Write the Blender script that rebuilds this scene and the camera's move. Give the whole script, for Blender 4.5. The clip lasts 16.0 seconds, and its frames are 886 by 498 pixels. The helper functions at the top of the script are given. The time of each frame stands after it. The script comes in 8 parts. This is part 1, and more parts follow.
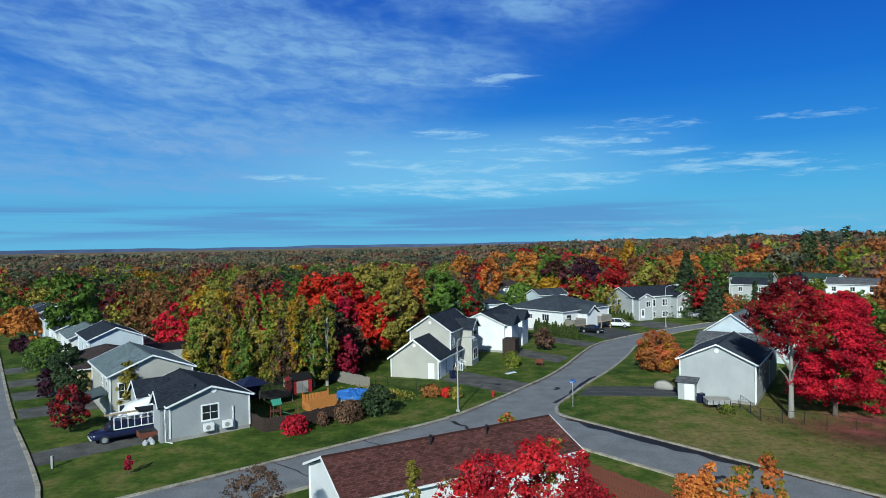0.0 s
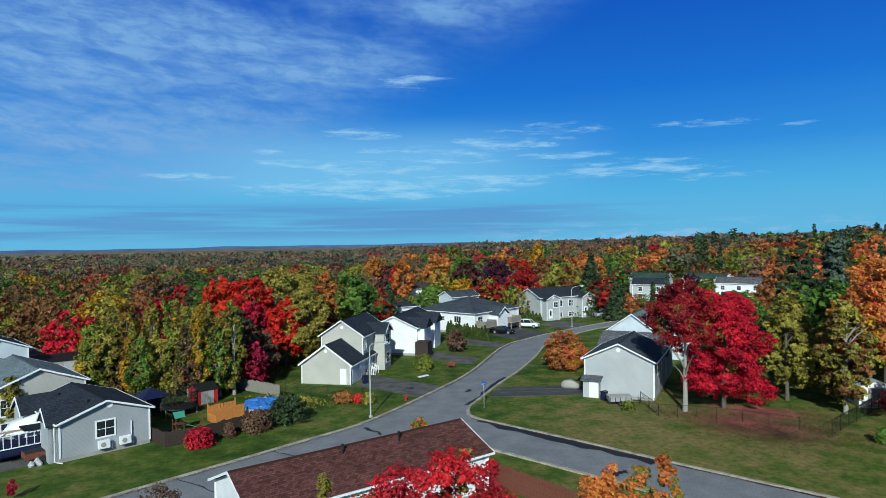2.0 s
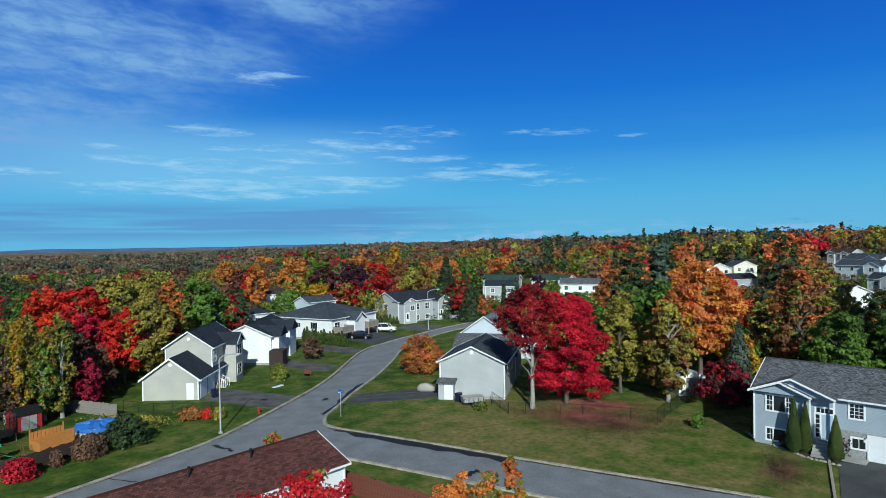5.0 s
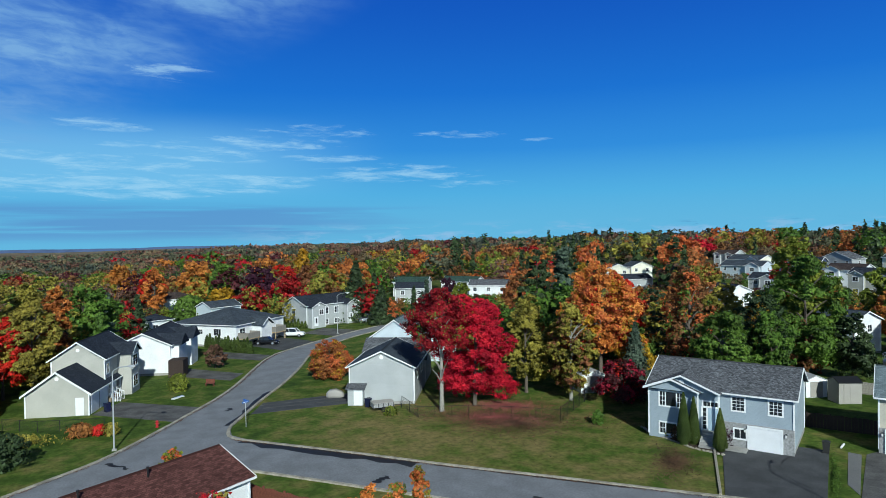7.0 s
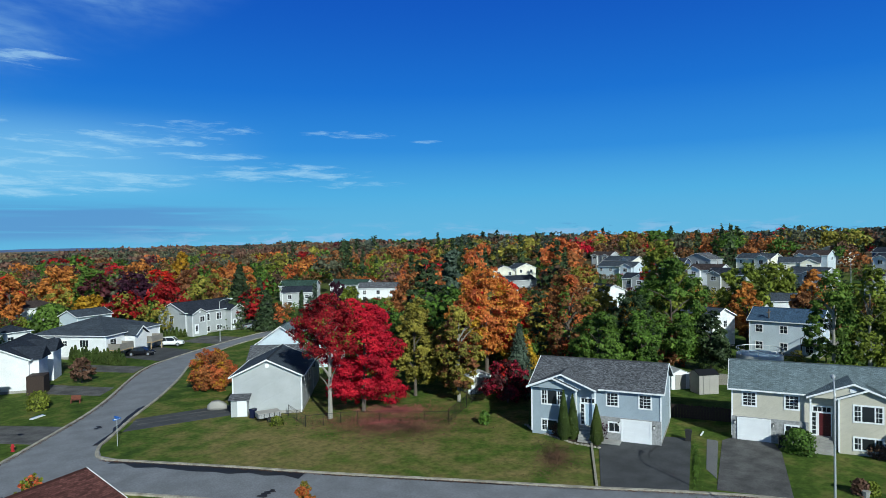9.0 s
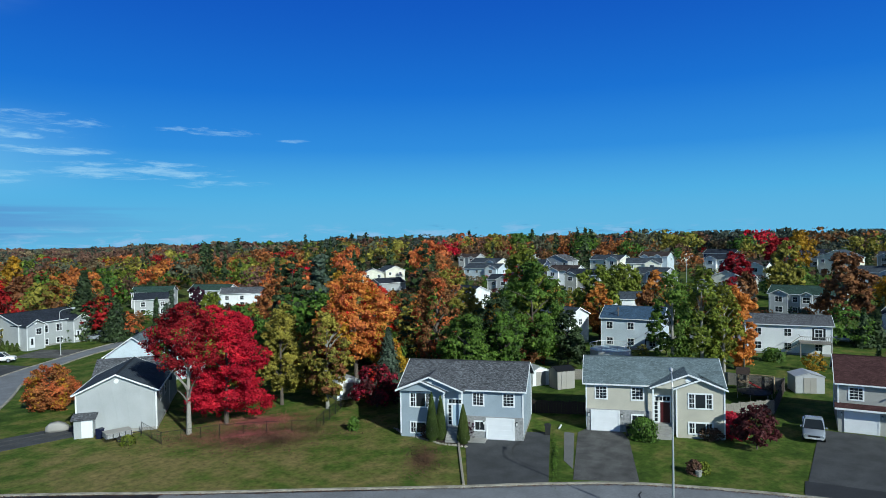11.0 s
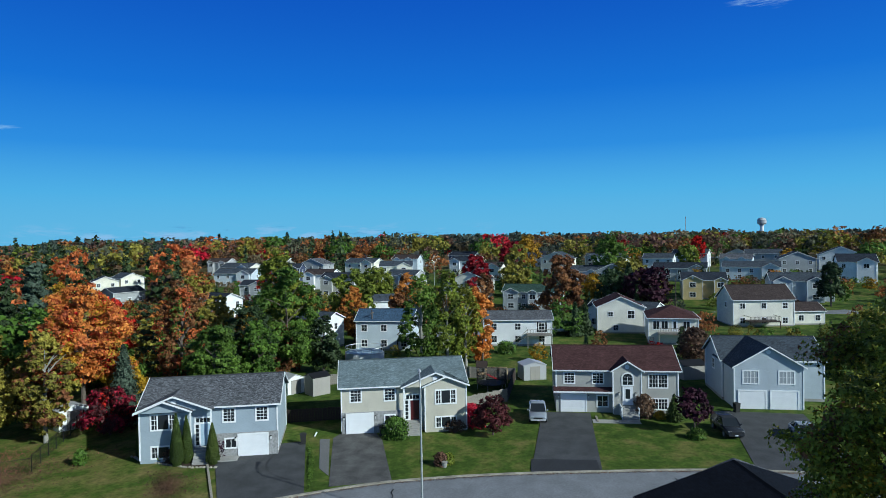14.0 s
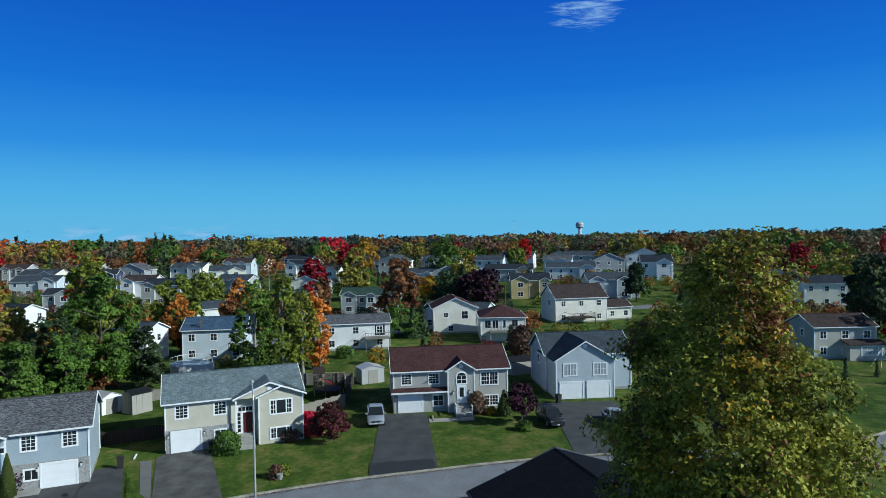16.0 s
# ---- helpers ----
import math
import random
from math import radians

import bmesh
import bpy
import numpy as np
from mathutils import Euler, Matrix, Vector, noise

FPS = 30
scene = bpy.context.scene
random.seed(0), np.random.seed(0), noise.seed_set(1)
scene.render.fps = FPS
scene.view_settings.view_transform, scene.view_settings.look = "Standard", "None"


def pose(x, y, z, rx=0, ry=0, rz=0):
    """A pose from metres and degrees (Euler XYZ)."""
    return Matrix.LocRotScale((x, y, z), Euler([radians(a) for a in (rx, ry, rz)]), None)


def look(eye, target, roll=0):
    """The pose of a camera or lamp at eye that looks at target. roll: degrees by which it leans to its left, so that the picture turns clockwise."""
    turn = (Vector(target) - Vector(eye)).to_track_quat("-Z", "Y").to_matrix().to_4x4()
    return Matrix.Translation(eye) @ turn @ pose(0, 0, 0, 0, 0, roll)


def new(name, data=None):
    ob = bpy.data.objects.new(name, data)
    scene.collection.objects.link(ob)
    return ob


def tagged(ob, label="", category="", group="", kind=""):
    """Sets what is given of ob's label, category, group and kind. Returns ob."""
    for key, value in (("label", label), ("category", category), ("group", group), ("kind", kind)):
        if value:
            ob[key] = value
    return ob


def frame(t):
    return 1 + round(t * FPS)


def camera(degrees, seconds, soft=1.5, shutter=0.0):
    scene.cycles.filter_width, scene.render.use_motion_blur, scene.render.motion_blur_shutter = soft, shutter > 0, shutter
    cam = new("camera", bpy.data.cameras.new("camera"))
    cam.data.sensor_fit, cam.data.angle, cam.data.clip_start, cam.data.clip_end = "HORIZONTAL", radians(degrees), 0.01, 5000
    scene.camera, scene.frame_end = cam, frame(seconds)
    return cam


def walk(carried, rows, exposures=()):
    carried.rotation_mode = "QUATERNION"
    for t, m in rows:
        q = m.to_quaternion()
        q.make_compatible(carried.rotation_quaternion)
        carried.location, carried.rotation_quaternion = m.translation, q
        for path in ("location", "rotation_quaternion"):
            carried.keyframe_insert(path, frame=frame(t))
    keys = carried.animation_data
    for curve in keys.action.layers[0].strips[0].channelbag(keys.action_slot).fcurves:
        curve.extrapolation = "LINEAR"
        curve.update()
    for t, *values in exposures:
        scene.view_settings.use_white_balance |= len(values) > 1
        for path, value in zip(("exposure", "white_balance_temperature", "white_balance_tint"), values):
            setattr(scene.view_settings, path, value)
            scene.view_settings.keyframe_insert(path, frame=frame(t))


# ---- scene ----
cam = camera(69.47, 16.0, 0.85)

# ---- the camera's path: a slow turn to the right while it climbs ----
PATH = [
    # seconds, x, y, z, yaw, pitch
    (0.0, 0.0, 0.0, 18.4, 0.0, -0.83), (0.5, 0.019, -0.006, 18.494, -1.981, -0.84),
    (1.0, 0.028, -0.011, 18.589, -3.983, -0.84), (1.5, 0.034, -0.023, 18.693, -5.892, -0.85),
    (2.0, 0.049, -0.034, 18.79, -7.81, -0.86), (2.5, 0.066, -0.045, 18.874, -9.77, -0.87),
    (3.0, 0.077, -0.074, 18.958, -11.813, -0.875), (3.5, 0.101, -0.11, 19.051, -13.908, -0.87),
    (4.0, 0.125, -0.159, 19.143, -16.083, -0.875), (6.5, 0.213, -0.395, 19.678, -26.645, -0.93),
    (7.0, 0.228, -0.427, 19.784, -28.51, -0.935), (7.5, 0.25, -0.453, 19.893, -30.645, -0.92),
    (8.0, 0.263, -0.507, 19.996, -33.102, -0.936), (8.5, 0.258, -0.567, 20.086, -35.694, -0.944),
    (11.0, 0.258, -0.737, 20.467, -50.033, -0.952), (11.5, 0.258, -0.773, 20.559, -53.362, -0.971),
    (12.0, 0.26, -0.804, 20.671, -57.128, -1.0), (12.5, 0.255, -0.836, 20.774, -60.919, -1.026),
    (13.0, 0.241, -0.888, 20.856, -64.61, -1.042), (13.5, 0.22, -0.948, 20.925, -68.235, -1.06),
    (14.0, 0.191, -0.985, 20.983, -71.655, -1.07), (14.5, 0.166, -1.013, 21.037, -74.916, -1.06),
    (15.0, 0.159, -1.047, 21.085, -78.406, -1.064), (15.5, 0.164, -1.088, 21.136, -82.383, -1.072),
    (16.0, 0.164, -1.122, 21.187, -86.079, -1.071),
]


def eye_pose(x, y, z, yaw, pitch, roll=-0.9):
    a, p = radians(yaw), radians(pitch)
    ahead = Vector((-math.sin(a) * math.cos(p), math.cos(a) * math.cos(p), math.sin(p)))
    return look((x, y, z), Vector((x, y, z)) + ahead * 10, roll)


walk(cam, [(t, eye_pose(*row)) for t, *row in PATH], exposures=[(0.0, 0.0, 6500, 10), (8.0, 0.0, 6500, 10), (11.0, 0.0, 6420, 10), (14.0, 0.0, 6280, 10), (16.0, 0.0, 6300, 10)])

# ---- light: a low autumn sun from behind, and the clear sky ----
SUN_ELEVATION, SUN_FROM = 29.5, (-0.262, -0.965)
world = bpy.data.worlds.new("sky")
scene.world = world
world.use_nodes = True
wn = world.node_tree.nodes
sky = wn.new("ShaderNodeTexSky")
sky.sky_type, sky.sun_disc = "NISHITA", False
sky.sun_elevation, sky.sun_rotation = radians(SUN_ELEVATION), math.atan2(SUN_FROM[0], SUN_FROM[1])
sky.ozone_density, sky.dust_density = 3.0, 0.6
world.node_tree.links.new(sky.outputs[0], wn["Background"].inputs[0])
wn["Background"].inputs[1].default_value = 0.05
sun = new("sun", bpy.data.lights.new("sun", "SUN"))
sun.data.energy, sun.data.angle, sun.data.color = 4.5, radians(0.55), (0.88, 0.98, 0.93)
ce = math.cos(radians(SUN_ELEVATION))
sun.matrix_world = look((SUN_FROM[0] * ce * 100, SUN_FROM[1] * ce * 100, math.sin(radians(SUN_ELEVATION)) * 100), (0, 0, 0))


# ---- materials ----
def nodes_of(name):
    m = bpy.data.materials.new(name)
    m.use_nodes = True
    return m, m.node_tree.nodes, m.node_tree.links, m.node_tree.nodes["Principled BSDF"]


def ramp(n, stops):
    r = n.new("ShaderNodeValToRGB")
    e = r.color_ramp.elements
    while len(e) < len(stops):
        e.new(0.5)
    for el, (p, c) in zip(e, stops):
        el.position, el.color = p, (*c, 1)
    return r


def scaled(c, k):
    return tuple(min(1, v * k) for v in c)


def surface(name, color, rough=0.8, scale=6.0, spread=0.12, bump=0.0, metal=0.0, stains=0.12, stain_scale=0.35, spec=0.35, bscale=None):
    """A plain surface with grain, stains and fine relief at real size."""
    m, n, l, b = nodes_of(name)
    tc = n.new("ShaderNodeTexCoord")
    n1, n2 = n.new("ShaderNodeTexNoise"), n.new("ShaderNodeTexNoise")
    n1.inputs["Scale"].default_value, n2.inputs["Scale"].default_value = scale, stain_scale
    n1.inputs["Detail"].default_value = n2.inputs["Detail"].default_value = 5
    for t in (n1, n2):
        l.new(tc.outputs["Object"], t.inputs["Vector"])
    r1 = ramp(n, [(0.3, scaled(color, 1 - spread)), (0.7, scaled(color, 1 + spread))])
    r2 = ramp(n, [(0.35, (1 - stains,) * 3), (0.65, (1, 1, 1))])
    mix = n.new("ShaderNodeMix")
    mix.data_type, mix.blend_type = "RGBA", "MULTIPLY"
    mix.inputs["Factor"].default_value = 1
    l.new(n1.outputs[0], r1.inputs[0]), l.new(n2.outputs[0], r2.inputs[0])
    l.new(r1.outputs[0], mix.inputs["A"]), l.new(r2.outputs[0], mix.inputs["B"])
    l.new(mix.outputs["Result"], b.inputs["Base Color"])
    b.inputs["Roughness"].default_value, b.inputs["Metallic"].default_value = rough, metal
    b.inputs["Specular IOR Level"].default_value = spec
    if bump:
        bp = n.new("ShaderNodeBump")
        bp.inputs["Strength"].default_value, bp.inputs["Distance"].default_value = bump, 0.02
        l.new(n1.outputs[0], bp.inputs["Height"]), l.new(bp.outputs[0], b.inputs["Normal"])
    return m


def siding(name, color, board=0.11):
    """Vinyl clapboard: the lap of each course is a small relief, with a thin dark line below it."""
    m, n, l, b = nodes_of(name)
    tc, sep = n.new("ShaderNodeTexCoord"), n.new("ShaderNodeSeparateXYZ")
    l.new(tc.outputs["Object"], sep.inputs[0])
    mul, fr = n.new("ShaderNodeMath"), n.new("ShaderNodeMath")
    mul.operation, fr.operation = "MULTIPLY", "FRACT"
    mul.inputs[1].default_value = 1 / board
    l.new(sep.outputs["Z"], mul.inputs[0]), l.new(mul.outputs[0], fr.inputs[0])
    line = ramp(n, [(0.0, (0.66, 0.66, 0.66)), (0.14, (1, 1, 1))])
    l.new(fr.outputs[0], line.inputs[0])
    no, no2 = n.new("ShaderNodeTexNoise"), n.new("ShaderNodeTexNoise")
    no.inputs["Scale"].default_value, no.inputs["Detail"].default_value = 0.5, 4
    no2.inputs["Scale"].default_value = 14
    l.new(tc.outputs["Object"], no.inputs["Vector"]), l.new(tc.outputs["Object"], no2.inputs["Vector"])
    col = ramp(n, [(0.3, scaled(color, 0.9)), (0.7, scaled(color, 1.05))])
    l.new(no.outputs[0], col.inputs[0])
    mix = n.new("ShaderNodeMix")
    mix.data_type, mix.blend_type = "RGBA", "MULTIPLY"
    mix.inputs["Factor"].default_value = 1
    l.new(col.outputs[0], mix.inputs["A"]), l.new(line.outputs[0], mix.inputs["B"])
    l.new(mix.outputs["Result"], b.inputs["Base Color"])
    b.inputs["Roughness"].default_value, b.inputs["Specular IOR Level"].default_value = 0.6, 0.3
    bp = n.new("ShaderNodeBump")
    bp.inputs["Strength"].default_value, bp.inputs["Distance"].default_value = 0.6, 0.015
    l.new(fr.outputs[0], bp.inputs["Height"]), l.new(bp.outputs[0], b.inputs["Normal"])
    return m


def shingles(name, color, light=0.25, tab=0.3):
    """Asphalt shingles: courses of short tabs, each of its own tone."""
    m, n, l, b = nodes_of(name)
    tc = n.new("ShaderNodeTexCoord")
    br = n.new("ShaderNodeTexBrick")
    mp = n.new("ShaderNodeMapping")
    l.new(tc.outputs["UV"], mp.inputs[0]), l.new(mp.outputs[0], br.inputs["Vector"])
    br.inputs["Color1"].default_value = (*scaled(color, 1 - light), 1)
    br.inputs["Color2"].default_value = (*scaled(color, 1 + light), 1)
    br.inputs["Mortar"].default_value = (*scaled(color, 0.45), 1)
    br.inputs["Scale"].default_value, br.inputs["Mortar Size"].default_value = 1.0, 0.012
    br.inputs["Brick Width"].default_value, br.inputs["Row Height"].default_value = tab, 0.55 * tab
    no, no2 = n.new("ShaderNodeTexNoise"), n.new("ShaderNodeTexNoise")
    no.inputs["Scale"].default_value, no.inputs["Detail"].default_value = 0.6, 6
    no2.inputs["Scale"].default_value = 22
    l.new(tc.outputs["Object"], no.inputs["Vector"]), l.new(tc.outputs["Object"], no2.inputs["Vector"])
    st = ramp(n, [(0.3, (0.8, 0.8, 0.8)), (0.7, (1.12, 1.12, 1.12))])
    l.new(no.outputs[0], st.inputs[0])
    gr = ramp(n, [(0.3, (0.75, 0.75, 0.75)), (0.7, (1.2, 1.2, 1.2))])
    l.new(no2.outputs[0], gr.inputs[0])
    m1, m2 = n.new("ShaderNodeMix"), n.new("ShaderNodeMix")
    for mx in (m1, m2):
        mx.data_type, mx.blend_type = "RGBA", "MULTIPLY"
        mx.inputs["Factor"].default_value = 1
    l.new(br.outputs["Color"], m1.inputs["A"]), l.new(st.outputs[0], m1.inputs["B"])
    l.new(m1.outputs["Result"], m2.inputs["A"]), l.new(gr.outputs[0], m2.inputs["B"])
    l.new(m2.outputs["Result"], b.inputs["Base Color"])
    b.inputs["Roughness"].default_value, b.inputs["Specular IOR Level"].default_value = 0.95, 0.12
    bp = n.new("ShaderNodeBump")
    bp.inputs["Strength"].default_value, bp.inputs["Distance"].default_value = 0.5, 0.02
    l.new(br.outputs["Fac"], bp.inputs["Height"])
    bp.invert = True
    l.new(bp.outputs[0], b.inputs["Normal"])
    return m


def foliage(name, dark, mid, light, through_light=0.2, patch=0.35):
    """Leaves: each leaf its own tone, whole boughs a little lighter or darker, some light passing through."""
    m, n, l, b = nodes_of(name)
    geo, tc, oi = n.new("ShaderNodeNewGeometry"), n.new("ShaderNodeTexCoord"), n.new("ShaderNodeObjectInfo")
    no = n.new("ShaderNodeTexNoise")
    no.inputs["Scale"].default_value, no.inputs["Detail"].default_value = patch, 2
    l.new(geo.outputs["Position"], no.inputs["Vector"])
    r = ramp(n, [(0.05, dark), (0.5, mid), (0.95, light)])
    add = n.new("ShaderNodeMath")
    add.operation = "MULTIPLY_ADD"
    add.inputs[1].default_value, add.inputs[2].default_value = 1.5, -0.5
    l.new(no.outputs[0], add.inputs[0])
    mixf = n.new("ShaderNodeMix")
    mixf.inputs["Factor"].default_value = 0.64
    l.new(geo.outputs["Random Per Island"], mixf.inputs["A"]), l.new(add.outputs[0], mixf.inputs["B"])
    l.new(mixf.outputs["Result"], r.inputs[0])
    hs = n.new("ShaderNodeHueSaturation")
    sh = n.new("ShaderNodeMapRange")
    sh.inputs["To Min"].default_value, sh.inputs["To Max"].default_value = 0.492, 0.508
    l.new(oi.outputs["Random"], sh.inputs[0]), l.new(sh.outputs[0], hs.inputs["Hue"])
    l.new(r.outputs[0], hs.inputs["Color"])
    l.new(hs.outputs[0], b.inputs["Base Color"])
    b.inputs["Roughness"].default_value, b.inputs["Specular IOR Level"].default_value = 0.6, 0.22
    tr, mx = n.new("ShaderNodeBsdfTranslucent"), n.new("ShaderNodeMixShader")
    l.new(hs.outputs[0], tr.inputs[0])
    mx.inputs[0].default_value = through_light
    l.new(b.outputs[0], mx.inputs[1]), l.new(tr.outputs[0], mx.inputs[2])
    l.new(mx.outputs[0], n["Material Output"].inputs[0])
    return m


def plain(name, color, rough=0.5, metal=0.0, spec=0.5):
    return surface(name, color, rough, 18, 0.05, 0, metal, 0.06, 1.2, spec)


def glass_dark(name, color=(0.02, 0.025, 0.03)):
    m, n, l, b = nodes_of(name)
    b.inputs["Base Color"].default_value = (*color, 1)
    b.inputs["Roughness"].default_value, b.inputs["IOR"].default_value = 0.06, 1.5
    return m


M = {
    "white": plain("white_trim", (0.86, 0.87, 0.88)),
    "door_white": plain("white_door", (0.85, 0.86, 0.88), 0.4),
    "door_blue": plain("pale_blue_door", (0.42, 0.55, 0.66), 0.4),
    "door_red": plain("dark_red_door", (0.09, 0.012, 0.015), 0.4),
    "glass": glass_dark("window_glass"),
    "glass_curtain": glass_dark("curtained_window_glass", (0.34, 0.37, 0.40)),
    "asphalt": surface("worn_asphalt", (0.215, 0.225, 0.245), 0.9, 7, 0.16, 0.4, 0, 0.22, 0.45),
    "drive": surface("driveway_asphalt", (0.072, 0.075, 0.08), 0.9, 12, 0.25, 0.3, 0, 0.35, 0.5),
    "drive_old": surface("old_driveway_asphalt", (0.125, 0.122, 0.12), 0.92, 9, 0.3, 0.3, 0, 0.5, 0.55),
    "drive_new": surface("fresh_driveway_asphalt", (0.035, 0.037, 0.042), 0.85, 30, 0.2, 0.3, 0, 0.2, 0.5),
    "tar": surface("fresh_tar", (0.018, 0.018, 0.02), 0.6, 20, 0.2, 0.2),
    "kerb": surface("kerb_concrete", (0.44, 0.40, 0.33), 0.9, 6, 0.25, 0.3, 0, 0.45, 0.9),
    "concrete": surface("concrete", (0.38, 0.37, 0.35), 0.9, 10, 0.12, 0.2, 0, 0.25, 0.6),
    "stone": surface("stone_veneer", (0.33, 0.33, 0.33), 0.9, 6, 0.28, 0.6, 0, 0.15, 1.5),
    "gravel": surface("grey_gravel", (0.17, 0.17, 0.17), 0.95, 40, 0.45, 0.8),
    "mulch": surface("mulch", (0.05, 0.035, 0.025), 0.95, 20, 0.4, 0.6),
    "bark": surface("bark", (0.13, 0.105, 0.085), 0.95, 14, 0.35, 0.6),
    "bark_pale": surface("pale_bark", (0.34, 0.32, 0.28), 0.9, 14, 0.3, 0.5),
    "steel": plain("galvanised_steel", (0.55, 0.57, 0.58), 0.5, 0.4),
    "black": plain("black_metal", (0.012, 0.012, 0.013), 0.5),
    "rubber": plain("black_rubber", (0.02, 0.02, 0.02), 0.8),
    "grass": None,
    "fence_dark": surface("dark_stained_boards", (0.045, 0.03, 0.025), 0.85, 10, 0.3, 0.3),
    "fence_red": surface("red_brown_boards", (0.17, 0.055, 0.035), 0.85, 10, 0.3, 0.3),
    "fence_grey": surface("weathered_grey_boards", (0.25, 0.23, 0.2), 0.9, 10, 0.3, 0.3),
    "wood_orange": surface("orange_stained_wood", (0.52, 0.20, 0.05), 0.8, 10, 0.2, 0.2),
    "wood_pale": surface("pale_wood", (0.45, 0.33, 0.2), 0.8, 10, 0.2, 0.2),
    "red": plain("red_paint", (0.42, 0.02, 0.025), 0.5),
    "blue": plain("blue_tarp", (0.03, 0.16, 0.5), 0.45),
    "green_plastic": plain("green_plastic", (0.05, 0.3, 0.2), 0.5),
    "navy": plain("navy_paint", (0.015, 0.02, 0.06), 0.25, 0.1),
    "black_paint": plain("black_car_paint", (0.012, 0.013, 0.016), 0.2, 0.2),
    "grey_paint": plain("dark_grey_car_paint", (0.05, 0.055, 0.065), 0.2, 0.4),
    "silver": plain("silver_car_paint", (0.5, 0.55, 0.62), 0.25, 0.5),
    "white_paint": plain("white_car_paint", (0.8, 0.8, 0.8), 0.25),
    "lamp_glass": plain("lamp_lens", (0.7, 0.7, 0.68), 0.2),
    "tail": plain("tail_lamp_red", (0.35, 0.01, 0.01), 0.2),
    "sign_blue": plain("blue_sign", (0.02, 0.14, 0.5), 0.4),
    "tin": plain("grey_metal_panel", (0.5, 0.51, 0.53), 0.5, 0.2),
    "water": plain("pool_cover", (0.45, 0.62, 0.75), 0.5),
    "grey_plastic": plain("grey_resin_panel", (0.36, 0.34, 0.31), 0.6),
}
WALL = {
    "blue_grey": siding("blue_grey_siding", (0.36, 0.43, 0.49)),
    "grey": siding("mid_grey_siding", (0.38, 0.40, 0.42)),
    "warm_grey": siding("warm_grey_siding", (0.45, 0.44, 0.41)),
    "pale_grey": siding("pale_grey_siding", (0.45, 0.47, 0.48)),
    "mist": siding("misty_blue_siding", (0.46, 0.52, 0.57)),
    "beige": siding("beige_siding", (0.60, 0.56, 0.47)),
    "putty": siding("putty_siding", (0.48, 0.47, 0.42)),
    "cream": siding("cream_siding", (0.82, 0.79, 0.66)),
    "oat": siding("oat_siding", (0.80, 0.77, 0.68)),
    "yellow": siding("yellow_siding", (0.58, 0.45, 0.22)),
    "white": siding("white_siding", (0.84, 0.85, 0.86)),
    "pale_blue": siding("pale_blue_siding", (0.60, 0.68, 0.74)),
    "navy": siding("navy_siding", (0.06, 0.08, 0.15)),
}
ROOF = {
    "black": shingles("black_shingles", (0.034, 0.042, 0.058)),
    "slate": shingles("slate_grey_shingles", (0.065, 0.08, 0.10)),
    "grey": shingles("grey_shingles", (0.135, 0.14, 0.155), 0.6, 0.2),
    "bluegrey": shingles("blue_grey_shingles", (0.17, 0.22, 0.24)),
    "maroon": shingles("maroon_shingles", (0.082, 0.04, 0.04)),
    "brown": shingles("brown_shingles", (0.066, 0.05, 0.048)),
    "red": shingles("red_brown_shingles", (0.12, 0.05, 0.044), 0.4),
    "green": shingles("green_shingles", (0.045, 0.085, 0.07)),
    "night": shingles("blue_black_shingles", (0.008, 0.010, 0.016)),
    "dusk": shingles("blue_shingles", (0.06, 0.11, 0.18)),
}
